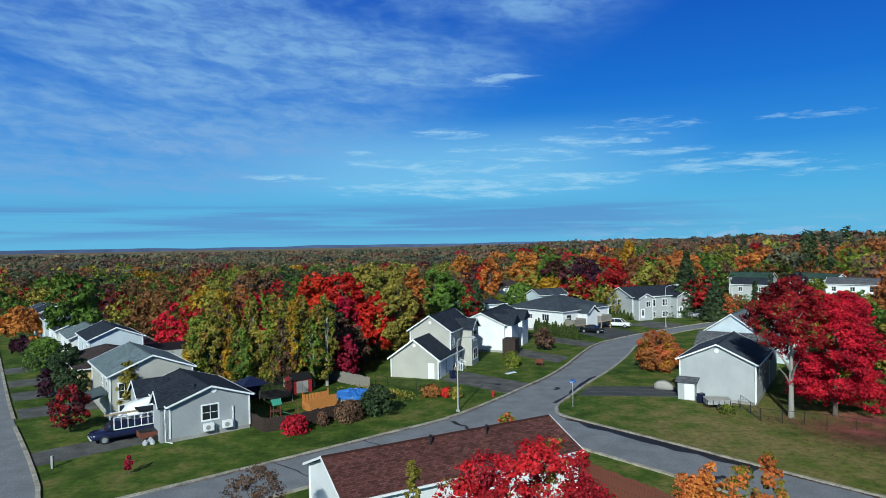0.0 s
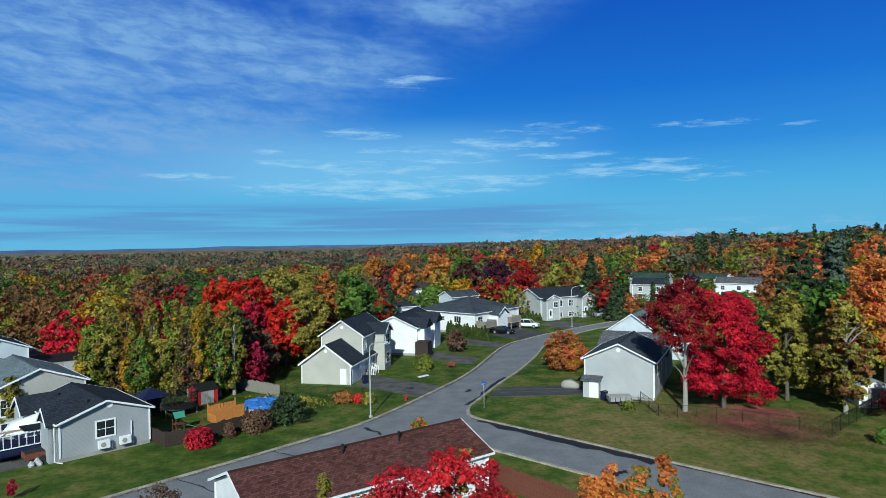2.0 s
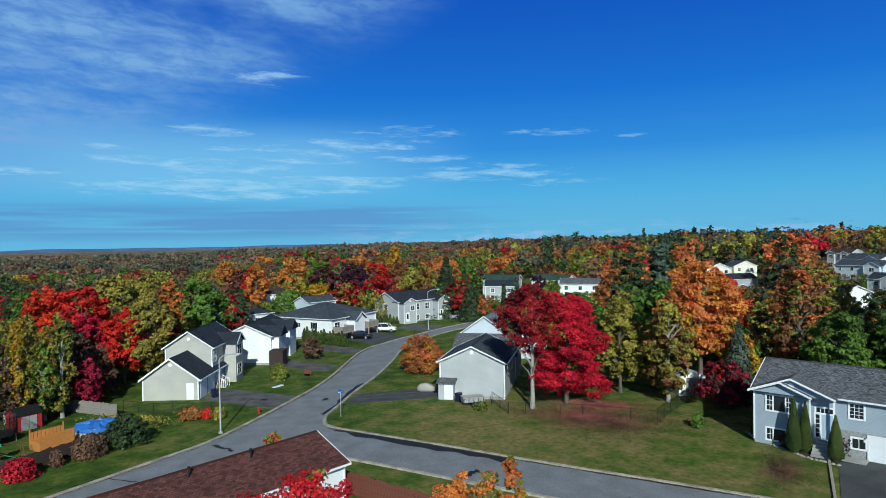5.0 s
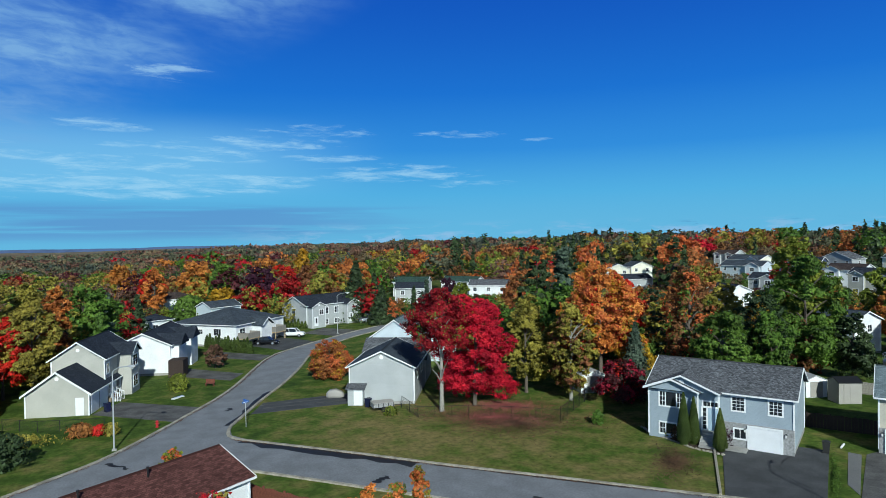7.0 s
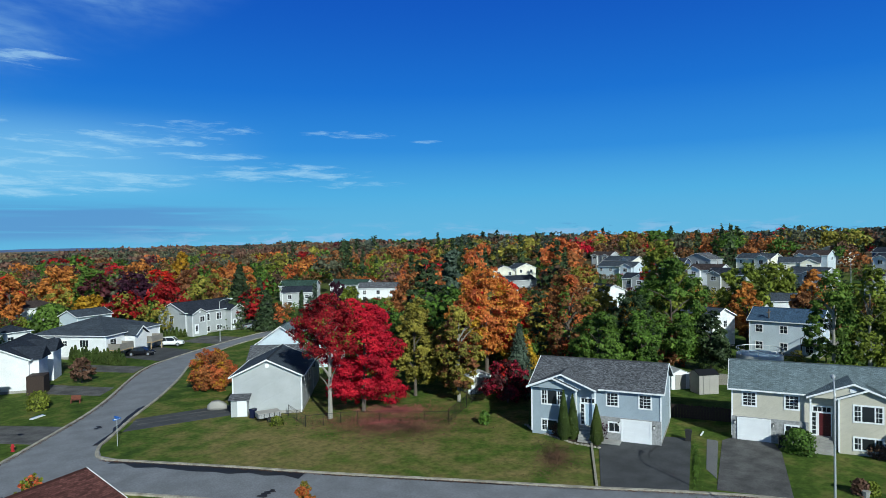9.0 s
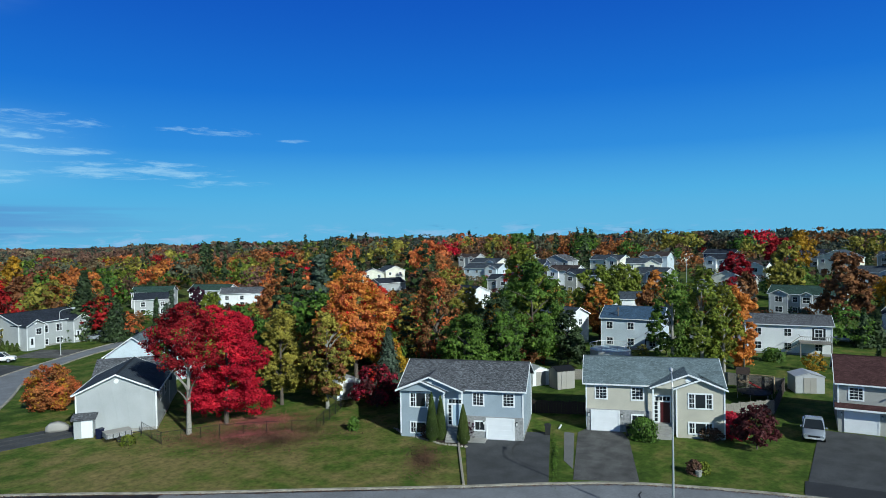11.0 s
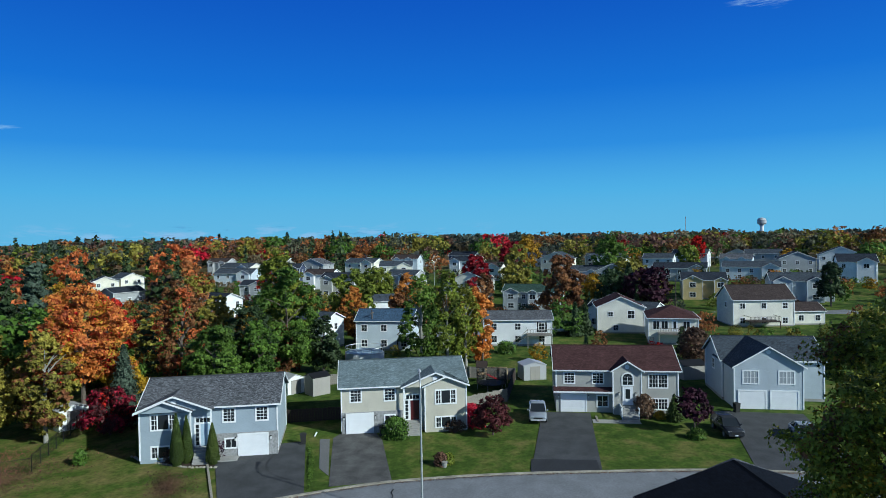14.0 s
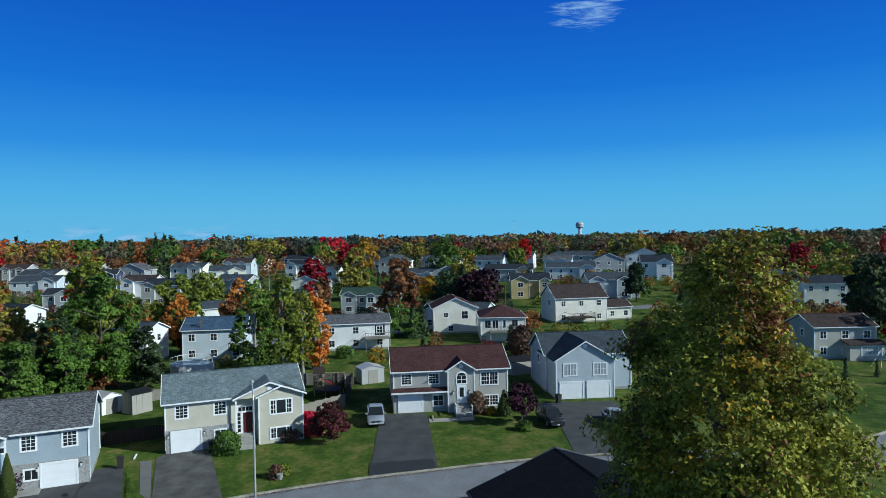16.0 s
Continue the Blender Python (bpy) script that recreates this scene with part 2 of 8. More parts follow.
LEAF = {
    "red": foliage("scarlet_leaves", (0.2, 0.004, 0.005), (0.72, 0.022, 0.016), (0.9, 0.11, 0.07)),
    "crimson": foliage("dark_red_leaves", (0.0682, 0.00248, 0.0062), (0.425, 0.0175, 0.0375), (0.65, 0.05, 0.075)),
    "orange": foliage("orange_leaves", (0.16, 0.04, 0.012), (0.66, 0.24, 0.05), (0.82, 0.42, 0.11)),
    "rust": foliage("rust_leaves", (0.0558, 0.0248, 0.01116), (0.312, 0.125, 0.05), (0.475, 0.25, 0.0875)),
    "yellow": foliage("yellow_leaves", (0.124, 0.0682, 0.00744), (0.575, 0.325, 0.025), (0.775, 0.5, 0.0625)),
    "olive": foliage("olive_leaves", (0.07, 0.065, 0.012), (0.362, 0.306, 0.0525), (0.65, 0.537, 0.1)),
    "green": foliage("green_leaves", (0.0186, 0.0372, 0.0062), (0.125, 0.225, 0.0325), (0.325, 0.413, 0.0688)),
    "lime": foliage("yellow_green_leaves", (0.0341, 0.0465, 0.00682), (0.237, 0.288, 0.0375), (0.5, 0.5, 0.075)),
    "dark": foliage("dark_green_needles", (0.00806, 0.01612, 0.00682), (0.0552, 0.09, 0.0336), (0.156, 0.21, 0.0744), 0.12),
    "blue": foliage("blue_green_needles", (0.01736, 0.02976, 0.02108), (0.09, 0.132, 0.09), (0.192, 0.24, 0.168), 0.12),
    "plum": foliage("plum_leaves", (0.012, 0.004, 0.009), (0.06, 0.016, 0.034), (0.13, 0.04, 0.06)),
    "rose": foliage("rose_red_leaves", (0.2, 0.005, 0.01), (0.68, 0.02, 0.032), (0.88, 0.12, 0.11)),
    "burgundy": foliage("burgundy_leaves", (0.0217, 0.00558, 0.00682), (0.12, 0.026, 0.03), (0.24, 0.06, 0.05)),
    "amber": foliage("copper_leaves", (0.0992, 0.031, 0.01116), (0.475, 0.175, 0.0562), (0.65, 0.3, 0.0938)),
    "flame": foliage("orange_and_yellow_leaves", (0.36, 0.09, 0.02), (0.80, 0.30, 0.06), (0.90, 0.58, 0.14), patch=0.22),
    # the next four carry distance haze in their colour, for far woods only
    "russet": foliage("hazed_russet_leaves", (0.06, 0.035, 0.03), (0.24, 0.125, 0.085), (0.34, 0.19, 0.12)),
    "dun": foliage("hazed_dun_leaves", (0.08, 0.055, 0.035), (0.27, 0.19, 0.11), (0.36, 0.27, 0.16)),
    "sage": foliage("hazed_sage_leaves", (0.05, 0.055, 0.035), (0.15, 0.155, 0.09), (0.24, 0.23, 0.13)),
    "slate_green": foliage("hazed_green_needles", (0.025, 0.035, 0.03), (0.07, 0.088, 0.066), (0.12, 0.14, 0.10), 0.12),
    "rosy": foliage("faded_rose_leaves", (0.18, 0.05, 0.045), (0.46, 0.15, 0.13), (0.6, 0.3, 0.25)),
    "scarlet_orange": foliage("red_orange_leaves", (0.26, 0.035, 0.015), (0.74, 0.19, 0.06), (0.88, 0.38, 0.13)),
    "brown": foliage("brown_twigs_and_leaves", (0.031, 0.0186, 0.0124), (0.188, 0.1, 0.0625), (0.3, 0.175, 0.106)),
    "turning": foliage("green_leaves_turning_yellow", (0.04, 0.05, 0.009), (0.37, 0.38, 0.05), (0.82, 0.63, 0.12), 0.25),
    "arb": foliage("cedar_green_sprays", (0.02, 0.036, 0.008), (0.075, 0.11, 0.022), (0.16, 0.19, 0.045), 0.1),
}


def ground_material():
    """Mown and dry grass close by, autumn canopy colours far out, lightened there to stand for haze."""
    m, n, l, b = nodes_of("grass_and_far_woods")
    geo = n.new("ShaderNodeNewGeometry")
    def noise_of(s, d=5, scale3=None):
        t = n.new("ShaderNodeTexNoise")
        t.inputs["Scale"].default_value, t.inputs["Detail"].default_value = s, d
        if scale3:
            mp = n.new("ShaderNodeMapping")
            mp.inputs["Scale"].default_value = scale3
            l.new(geo.outputs["Position"], mp.inputs[0]), l.new(mp.outputs[0], t.inputs["Vector"])
        else:
            l.new(geo.outputs["Position"], t.inputs["Vector"])
        return t
    big, fine, mid = noise_of(0.055, 4), noise_of(1.7, 9), noise_of(0.4, 5)
    fine.inputs["Roughness"].default_value = 0.72
    g = ramp(n, [(0.32, (0.032, 0.062, 0.011)), (0.46, (0.066, 0.108, 0.018)), (0.55, (0.12, 0.13, 0.034)), (0.68, (0.19, 0.155, 0.06))])
    mx = n.new("ShaderNodeMix")
    mx.inputs["Factor"].default_value = 0.6
    l.new(big.outputs[0], mx.inputs["A"]), l.new(mid.outputs[0], mx.inputs["B"])
    near = n.new("ShaderNodeVectorMath")
    near.operation = "DISTANCE"
    l.new(geo.outputs["Position"], near.inputs[0])
    near.inputs[1].default_value = (34, 52, 0)
    dry = n.new("ShaderNodeMapRange")
    for i, val in enumerate((12, 38, 0.07, -0.06)):
        dry.inputs[i + 1].default_value = val
    l.new(near.outputs["Value"], dry.inputs[0])
    sum_ = n.new("ShaderNodeMath")
    wide = n.new("ShaderNodeMath")
    wide.operation = "MULTIPLY_ADD"
    wide.inputs[1].default_value, wide.inputs[2].default_value = 1.15, -0.065
    l.new(mx.outputs["Result"], wide.inputs[0])
    l.new(wide.outputs[0], sum_.inputs[0]), l.new(dry.outputs[0], sum_.inputs[1])
    l.new(sum_.outputs[0], g.inputs[0])
    fr = ramp(n, [(0.3, (0.5, 0.52, 0.48)), (0.5, (1.0, 1.0, 1.0)), (0.7, (1.5, 1.44, 1.38))])
    l.new(fine.outputs[0], fr.inputs[0])
    mul = n.new("ShaderNodeMix")
    mul.data_type, mul.blend_type = "RGBA", "MULTIPLY"
    mul.inputs["Factor"].default_value = 1
    l.new(g.outputs[0], mul.inputs["A"]), l.new(fr.outputs[0], mul.inputs["B"])
    far = noise_of(0.012, 8)
    # canopy colours with the paling of haze mixed into them
    fr2 = ramp(n, [(0.34, (0.05, 0.052, 0.035)), (0.44, (0.15, 0.105, 0.06)), (0.52, (0.20, 0.12, 0.065)), (0.60, (0.20, 0.17, 0.095)), (0.70, (0.075, 0.08, 0.045))])
    l.new(far.outputs[0], fr2.inputs[0])
    ln = n.new("ShaderNodeVectorMath")
    ln.operation = "LENGTH"
    l.new(geo.outputs["Position"], ln.inputs[0])
    mr = n.new("ShaderNodeMapRange")
    mr.inputs["From Min"].default_value, mr.inputs["From Max"].default_value = 260, 420
    l.new(ln.outputs["Value"], mr.inputs[0])
    fm = n.new("ShaderNodeMix")
    fm.data_type = "RGBA"
    l.new(mr.outputs[0], fm.inputs["Factor"]), l.new(mul.outputs["Result"], fm.inputs["A"]), l.new(fr2.outputs[0], fm.inputs["B"])
    l.new(fm.outputs["Result"], b.inputs["Base Color"])
    b.inputs["Roughness"].default_value, b.inputs["Specular IOR Level"].default_value = 0.95, 0.1
    bp = n.new("ShaderNodeBump")
    bp.inputs["Strength"].default_value, bp.inputs["Distance"].default_value = 0.5, 0.06
    l.new(fine.outputs[0], bp.inputs["Height"]), l.new(bp.outputs[0], b.inputs["Normal"])
    return m


M["grass"] = ground_material()


# ---- small builders ----
def part(name, bm, material, parent=None, label=""):
    me = bpy.data.meshes.new(name)
    bm.to_mesh(me)
    bm.free()
    me.materials.append(material)
    ob = new(name, me)
    ob.parent = parent
    if label:
        ob["label"] = label
    return ob


def empty(name, m, label, category, group=""):
    ob = new(name)
    ob.matrix_basis = m
    ob.empty_display_size = 0.3
    return tagged(ob, label, category, group)


def add_box(bm, x0, x1, y0, y1, z0, z1, m=None):
    v = [bm.verts.new((x, y, z)) for z in (z0, z1) for x, y in ((x0, y0), (x1, y0), (x1, y1), (x0, y1))]
    if m is not None:
        for q in v:
            q.co = m @ q.co
    for f in ((3, 2, 1, 0), (4, 5, 6, 7), (0, 1, 5, 4), (1, 2, 6, 5), (2, 3, 7, 6), (3, 0, 4, 7)):
        bm.faces.new([v[i] for i in f])
    return v


def box(x0, x1, y0, y1, z0, z1, m=None):
    bm = bmesh.new()
    add_box(bm, x0, x1, y0, y1, z0, z1, m)
    return bm


def add_prism(bm, poly, axis, a, b):
    """poly: points in the plane across axis ('x': (y, z); 'y': (x, z); 'z': (x, y)), drawn out from a to b."""
    def at(p, k):
        return (k, p[0], p[1]) if axis == "x" else (p[0], k, p[1]) if axis == "y" else (p[0], p[1], k)
    va, vb = [bm.verts.new(at(p, a)) for p in poly], [bm.verts.new(at(p, b)) for p in poly]
    bm.faces.new(va), bm.faces.new(vb[::-1])
    for i in range(len(poly)):
        j = (i + 1) % len(poly)
        bm.faces.new((va[j], va[i], vb[i], vb[j]))


def prism(poly, axis, a, b):
    bm = bmesh.new()
    add_prism(bm, poly, axis, a, b)
    bmesh.ops.recalc_face_normals(bm, faces=bm.faces)
    return bm


def add_tube(bm, pts, radii, seg=8, cap=True):
    rings = []
    for i, p in enumerate(pts):
        p = Vector(p)
        d = Vector(pts[min(i + 1, len(pts) - 1)]) - Vector(pts[max(i - 1, 0)])
        q = d.to_track_quat("Z", "Y")
        rings.append([bm.verts.new(p + q @ Vector((math.cos(2 * math.pi * k / seg) * radii[i], math.sin(2 * math.pi * k / seg) * radii[i], 0))) for k in range(seg)])
    for a, b in zip(rings, rings[1:]):
        for k in range(seg):
            bm.faces.new((a[k], a[(k + 1) % seg], b[(k + 1) % seg], b[k]))
    if cap:
        bm.faces.new(rings[0][::-1]), bm.faces.new(rings[-1])


def tube(pts, radii, seg=8):
    bm = bmesh.new()
    add_tube(bm, pts, radii if hasattr(radii, "__len__") else [radii] * len(pts), seg)
    return bm


def smooth_step(a, b, x):
    k = min(1, max(0, (x - a) / (b - a)))
    return k * k * (3 - 2 * k)


def terrain(x, y):
    r = math.hypot(x, y)
    west = 1 - smooth_step(-20, 70, x)
    return 6 * smooth_step(140, 290, x) * (1 - smooth_step(500, 2500, r)) - 18 * smooth_step(400, 2500, r) - 6 * west * smooth_step(150, 500, r)


def spline(pts, step=1.5):
    """A smooth line through the points, in even steps."""
    out = []
    p = [Vector(q) for q in pts]
    for i in range(len(p) - 1):
        a, b, c, d = p[max(i - 1, 0)], p[i], p[i + 1], p[min(i + 2, len(p) - 1)]
        n = max(1, int((c - b).length / step))
        for k in range(n):
            t = k / n
            out.append(0.5 * (2 * b + (c - a) * t + (2 * a - 5 * b + 4 * c - d) * t * t + (3 * b - a - 3 * c + d) * t ** 3))
    return out + [p[-1]]


def offset(line, d):
    """The line moved d metres to the left of its way."""
    out = []
    for i, q in enumerate(line):
        t = (line[min(i + 1, len(line) - 1)] - line[max(i - 1, 0)]).normalized()
        out.append(q + Vector((-t.y, t.x)) * d)
    return out


# ---- ground: one sheet to the horizon ----
def build_ground():
    radii = [0, 6, 14, 24, 36, 50, 66, 84, 104, 126, 140, 160, 180, 200, 220, 240, 260, 290, 330, 400, 500, 650, 850, 1150, 1500, 2000, 2600, 3300, 4400]
    n = 128
    bm = bmesh.new()
    rings = []
    for r in radii[1:]:
        ring = []
        for k in range(n):
            a = 2 * math.pi * k / n
            x, y = r * math.cos(a), r * math.sin(a)
            z = terrain(x, y) + (noise.noise((x / 300, y / 300, 0)) * 5 if r > 600 else 0)
            ring.append(bm.verts.new((x, y, z)))
        rings.append(ring)
    mid = bm.verts.new((0, 0, 0))
    for k in range(n):
        bm.faces.new((mid, rings[0][k], rings[0][(k + 1) % n]))
        for a, b in zip(rings, rings[1:]):
            bm.faces.new((a[k], b[k], b[(k + 1) % n], a[(k + 1) % n]))
    ob = part("ground", bm, M["grass"])
    return tagged(ob, "mown green and dry brown grass reaching to far woods", "ground", kind="structure")


build_ground()


# ---- sky and distance ----
def build_sky_backdrop():
    """A band of autumn sky round the horizon, with its thin streaked clouds."""
    m, n, l, b = nodes_of("sky_band")
    tc, sep = n.new("ShaderNodeTexCoord"), n.new("ShaderNodeSeparateXYZ")
    l.new(tc.outputs["Object"], sep.inputs[0])
    def math_node(op, a, bb=None, c=None):
        t = n.new("ShaderNodeMath")
        t.operation = op
        for i, v in enumerate((a, bb, c)):
            if v is None:
                continue
            if isinstance(v, (int, float)):
                t.inputs[i].default_value = v
            else:
                l.new(v, t.inputs[i])
        return t.outputs[0]
    az = math_node("ARCTAN2", sep.outputs["X"], sep.outputs["Y"])
    el = math_node("DIVIDE", sep.outputs["Z"], 4600.0)
    def rng(v, a, bb, lo=0.0, hi=1.0):
        t = n.new("ShaderNodeMapRange")
        t.interpolation_type = "SMOOTHSTEP"
        for i, q in enumerate((a, bb, lo, hi)):
            t.inputs[i + 1].default_value = q
        l.new(v, t.inputs[0])
        return t.outputs[0]
    def streaks(sx, sy, seed, detail=6, rough=0.55, skew=0.0):
        c = n.new("ShaderNodeCombineXYZ")
        l.new(math_node("MULTIPLY_ADD", az, sx, math_node("MULTIPLY", el, skew)), c.inputs[0])
        l.new(math_node("MULTIPLY", el, sy), c.inputs[1])
        c.inputs[2].default_value = seed
        t = n.new("ShaderNodeTexNoise")
        t.inputs["Scale"].default_value, t.inputs["Detail"].default_value, t.inputs["Roughness"].default_value = 1, detail, rough
        t.inputs["Distortion"].default_value = 0.4
        l.new(c.outputs[0], t.inputs["Vector"])
        return t.outputs[0]
    blue = ramp(n, [(0.0, (0.125, 0.47, 0.74)), (0.08, (0.085, 0.43, 0.76)), (0.26, (0.032, 0.27, 0.72)), (0.55, (0.012, 0.17, 0.64)), (1.0, (0.006, 0.085, 0.50))])
    l.new(rng(el, 0.0, 0.42), blue.inputs[0])
    # high layer in the west
    edge = math_node("MULTIPLY_ADD", el, 1.9, -0.36)
    west = rng(math_node("SUBTRACT", edge, az), -0.12, 0.22)
    sheet = rng(streaks(2.6, 8, 1.7, 4, 0.55, 3), 0.30, 0.58)
    low = rng(el, 0.30, 0.12)
    sheet = math_node("MAXIMUM", sheet, math_node("MULTIPLY", low, 0.85))
    ripple = math_node("MULTIPLY_ADD", rng(streaks(22, 62, 4.1, 5, 0.6, 16), 0.30, 0.70), 0.55, 0.42)
    bands = math_node("MULTIPLY_ADD", rng(streaks(3.4, 34, 7.7, 6, 0.6, 5), 0.32, 0.68), 0.5, 0.6)
    high = math_node("MULTIPLY", math_node("MULTIPLY", sheet, math_node("MULTIPLY", ripple, bands)), west)
    high = math_node("MULTIPLY", high, rng(el, 0.055, 0.085))
    # wisps in the middle
    torn = math_node("MULTIPLY_ADD", streaks(17, 120, 5.2, 7, 0.66, 14), 3.4, -1.2)
    wisp = None
    for a0, e0, hw, hh in ((0.095, 0.243, 0.065, 0.014), (0.017, 0.167, 0.07, 0.010), (0.305, 0.169, 0.11, 0.011), (0.476, 0.166, 0.03, 0.005), (0.543, 0.164, 0.055, 0.008),
                           (0.225, 0.149, 0.14, 0.014), (0.156, 0.130, 0.11, 0.010), (0.070, 0.143, 0.10, 0.007), (0.043, 0.113, 0.13, 0.012), (-0.054, 0.122, 0.12, 0.009), (-0.124, 0.139, 0.05, 0.006),
                           (0.030, 0.084, 0.24, 0.022), (0.190, 0.094, 0.15, 0.014), (0.323, 0.129, 0.09, 0.007), (0.429, 0.107, 0.14, 0.018), (0.533, 0.089, 0.09, 0.007), (-0.244, 0.101, 0.07, 0.007), (0.646, 0.154, 0.03, 0.005),
                           (1.729, 0.325, 0.06, 0.03)):
        dx = math_node("MULTIPLY", math_node("SUBTRACT", az, a0), 1 / hw)
        dy = math_node("MULTIPLY", math_node("SUBTRACT", el, e0), 1 / hh)
        near_ = math_node("SUBTRACT", 1.0, math_node("ADD", math_node("MULTIPLY", dx, dx), math_node("MULTIPLY", dy, dy)))
        one = rng(math_node("ADD", near_, math_node("MULTIPLY_ADD", torn, 1.5, -1.0)), 0.0, 1.5)
        one = math_node("MULTIPLY", one, rng(near_, -0.4, 0.5))
        wisp = one if wisp is None else math_node("MAXIMUM", wisp, one)
    veil = math_node("MULTIPLY", rng(el, 0.05, 0.1), rng(el, 0.2, 0.13))
    veil = math_node("MULTIPLY", veil, math_node("MULTIPLY", rng(az, -0.45, -0.1), rng(az, 0.45, 0.1)))
    # low grey bank and the puffs along the horizon
    bank = math_node("MULTIPLY", rng(streaks(2.6, 70, 9.1, 6, 0.55, 0), 0.36, 0.58), math_node("MULTIPLY", rng(el, 0.068, 0.048), rng(el, 0.0, 0.022)))
    bank = math_node("MULTIPLY", bank, rng(az, 0.55, 0.2))
    puff = math_node("MULTIPLY", rng(streaks(16, 70, 3.3, 6, 0.6, 0), 0.48, 0.66), rng(el, 0.034, 0.012))
    puff = math_node("MULTIPLY", puff, math_node("MULTIPLY", rng(az, 0.1, 0.4), rng(az, 1.5, 1.0)))
    shred = math_node("MULTIPLY", rng(streaks(20, 150, 6.6, 5, 0.6, 10), 0.60, 0.72), math_node("MULTIPLY", rng(el, 0.028, 0.02), rng(el, 0.004, 0.012)))
    shred = math_node("MULTIPLY", shred, math_node("MULTIPLY", rng(az, 0.55, 0.7), rng(az, 1.45, 1.35)))
    col = blue.outputs[0]
    for mask, c, k in ((veil, (0.22, 0.58, 0.86), 0.62), (high, (0.18, 0.40, 0.73), 1.1), (wisp, (0.42, 0.72, 0.92), 0.56), (bank, (0.10, 0.26, 0.58), 0.65), (puff, (0.30, 0.52, 0.78), 0.7), (shred, (0.06, 0.20, 0.48), 0.6)):
        mx = n.new("ShaderNodeMix")
        mx.data_type = "RGBA"
        l.new(math_node("MULTIPLY", mask, k), mx.inputs["Factor"])
        l.new(col, mx.inputs["A"])
        mx.inputs["B"].default_value = (*c, 1)
        col = mx.outputs["Result"]
    em = n.new("ShaderNodeEmission")
    l.new(col, em.inputs[0])
    em.inputs[1].default_value = 1.0
    l.new(em.outputs[0], n["Material Output"].inputs[0])
    bm = bmesh.new()
    rows = []
    for e in (-2, 0, 2, 4, 7, 10, 14, 18, 22, 26):
        rows.append([bm.verts.new((4600 * math.cos(radians(e)) * math.cos(2 * math.pi * k / 96), 4600 * math.cos(radians(e)) * math.sin(2 * math.pi * k / 96), 4600 * math.sin(radians(e)))) for k in range(96)])
    for a, b2 in zip(rows, rows[1:]):
        for k in range(96):
            f = bm.faces.new((a[(k + 1) % 96], a[k], b2[k], b2[(k + 1) % 96]))
            f.smooth = True
    ob = part("backdrop", bm, m)
    return tagged(ob, "deep blue autumn sky with thin streaked clouds", "sky", kind="structure")


build_sky_backdrop()


def build_far_hills():
    # the blue of distance haze is painted as the hills' base colour
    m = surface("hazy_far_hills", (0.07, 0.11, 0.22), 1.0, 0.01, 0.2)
    bm = bmesh.new()
    n, prev = 200, None
    for k in range(n + 1):
        a = radians(40 - 170 * k / n)
        r = 4200
        h = -6 + 10 * noise.noise((k * 0.06, 3.0, 0)) + 5 * noise.noise((k * 0.25, 7.0, 0)) + 12 * smooth_step(60, 110, k) * (1 - smooth_step(120, 160, k))
        x, y = r * -math.sin(a), r * math.cos(a)
        col = [bm.verts.new((x, y, -40)), bm.verts.new((x, y, h)), bm.verts.new((x * 1.03, y * 1.03, h - 4))]
        if prev:
            for i in range(2):
                bm.faces.new((prev[i], col[i], col[i + 1], prev[i + 1]))
        prev = col
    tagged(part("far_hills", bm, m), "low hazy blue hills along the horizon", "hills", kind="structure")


build_far_hills()

# ---- roads, kerbs and driveways ----
B_LEFT = spline([(-60, 16.5), (-38, 34.3), (-22.5, 46.8), (-14.7, 53.1), (-4.9, 61.2), (1.2, 66.7), (9.9, 78.9), (15.9, 88.7), (25.2, 108.2), (32.2, 116.2), (39.4, 122.4), (53.5, 133.0), (75, 145), (100, 156)])
B_RIGHT = spline([(-55.6, 11), (-33.5, 28.9), (-18, 41.4), (-10.2, 47.7), (-0.4, 55.6), (7, 62), (12.6, 70.6), (17.8, 79.9), (22.8, 88.1), (28.2, 98.4), (33.0, 108.5), (39.9, 117.0), (51.7, 126.8), (74, 138.5), (102, 150)])
C_FAR = spline([(12.0, 65.6), (19.8, 56.6), (27.0, 47.9), (33.5, 40.5), (41.0, 31.8), (45.4, 27.0), (50.2, 20.9), (54.5, 12.3), (57.6, 3.9), (59.7, -2.2), (61.7, -9.9), (63.2, -22), (65.5, -34), (70, -43), (82, -56), (100, -70)])
C_NEAR = offset(C_FAR, -6.9)
A_RIGHT = spline([(-150, 210), (-66.6, 95.7), (-45.8, 67.5), (-36.6, 55.6), (-30.0, 46.7), (-28, 44.1)])
A_LEFT = offset(A_RIGHT, -7.4)


def strip(name, a, b, z, material, label, n=60, kind="structure", cat="road"):
    bm = bmesh.new()
    def along(line, k):
        f = k * (len(line) - 1)
        i = min(int(f), len(line) - 2)
        return line[i].lerp(line[i + 1], f - i)
    va = [along(a, k / n) for k in range(n + 1)]
    vb = [along(b, k / n) for k in range(n + 1)]
    va = [bm.verts.new((p.x, p.y, z + terrain(*p))) for p in va]
    vb = [bm.verts.new((p.x, p.y, z + terrain(*p))) for p in vb]
    for i in range(n):
        bm.faces.new((va[i], vb[i], vb[i + 1], va[i + 1]))
    bmesh.ops.recalc_face_normals(bm, faces=bm.faces)
    return tagged(part(name, bm, material), label, cat, kind=kind)


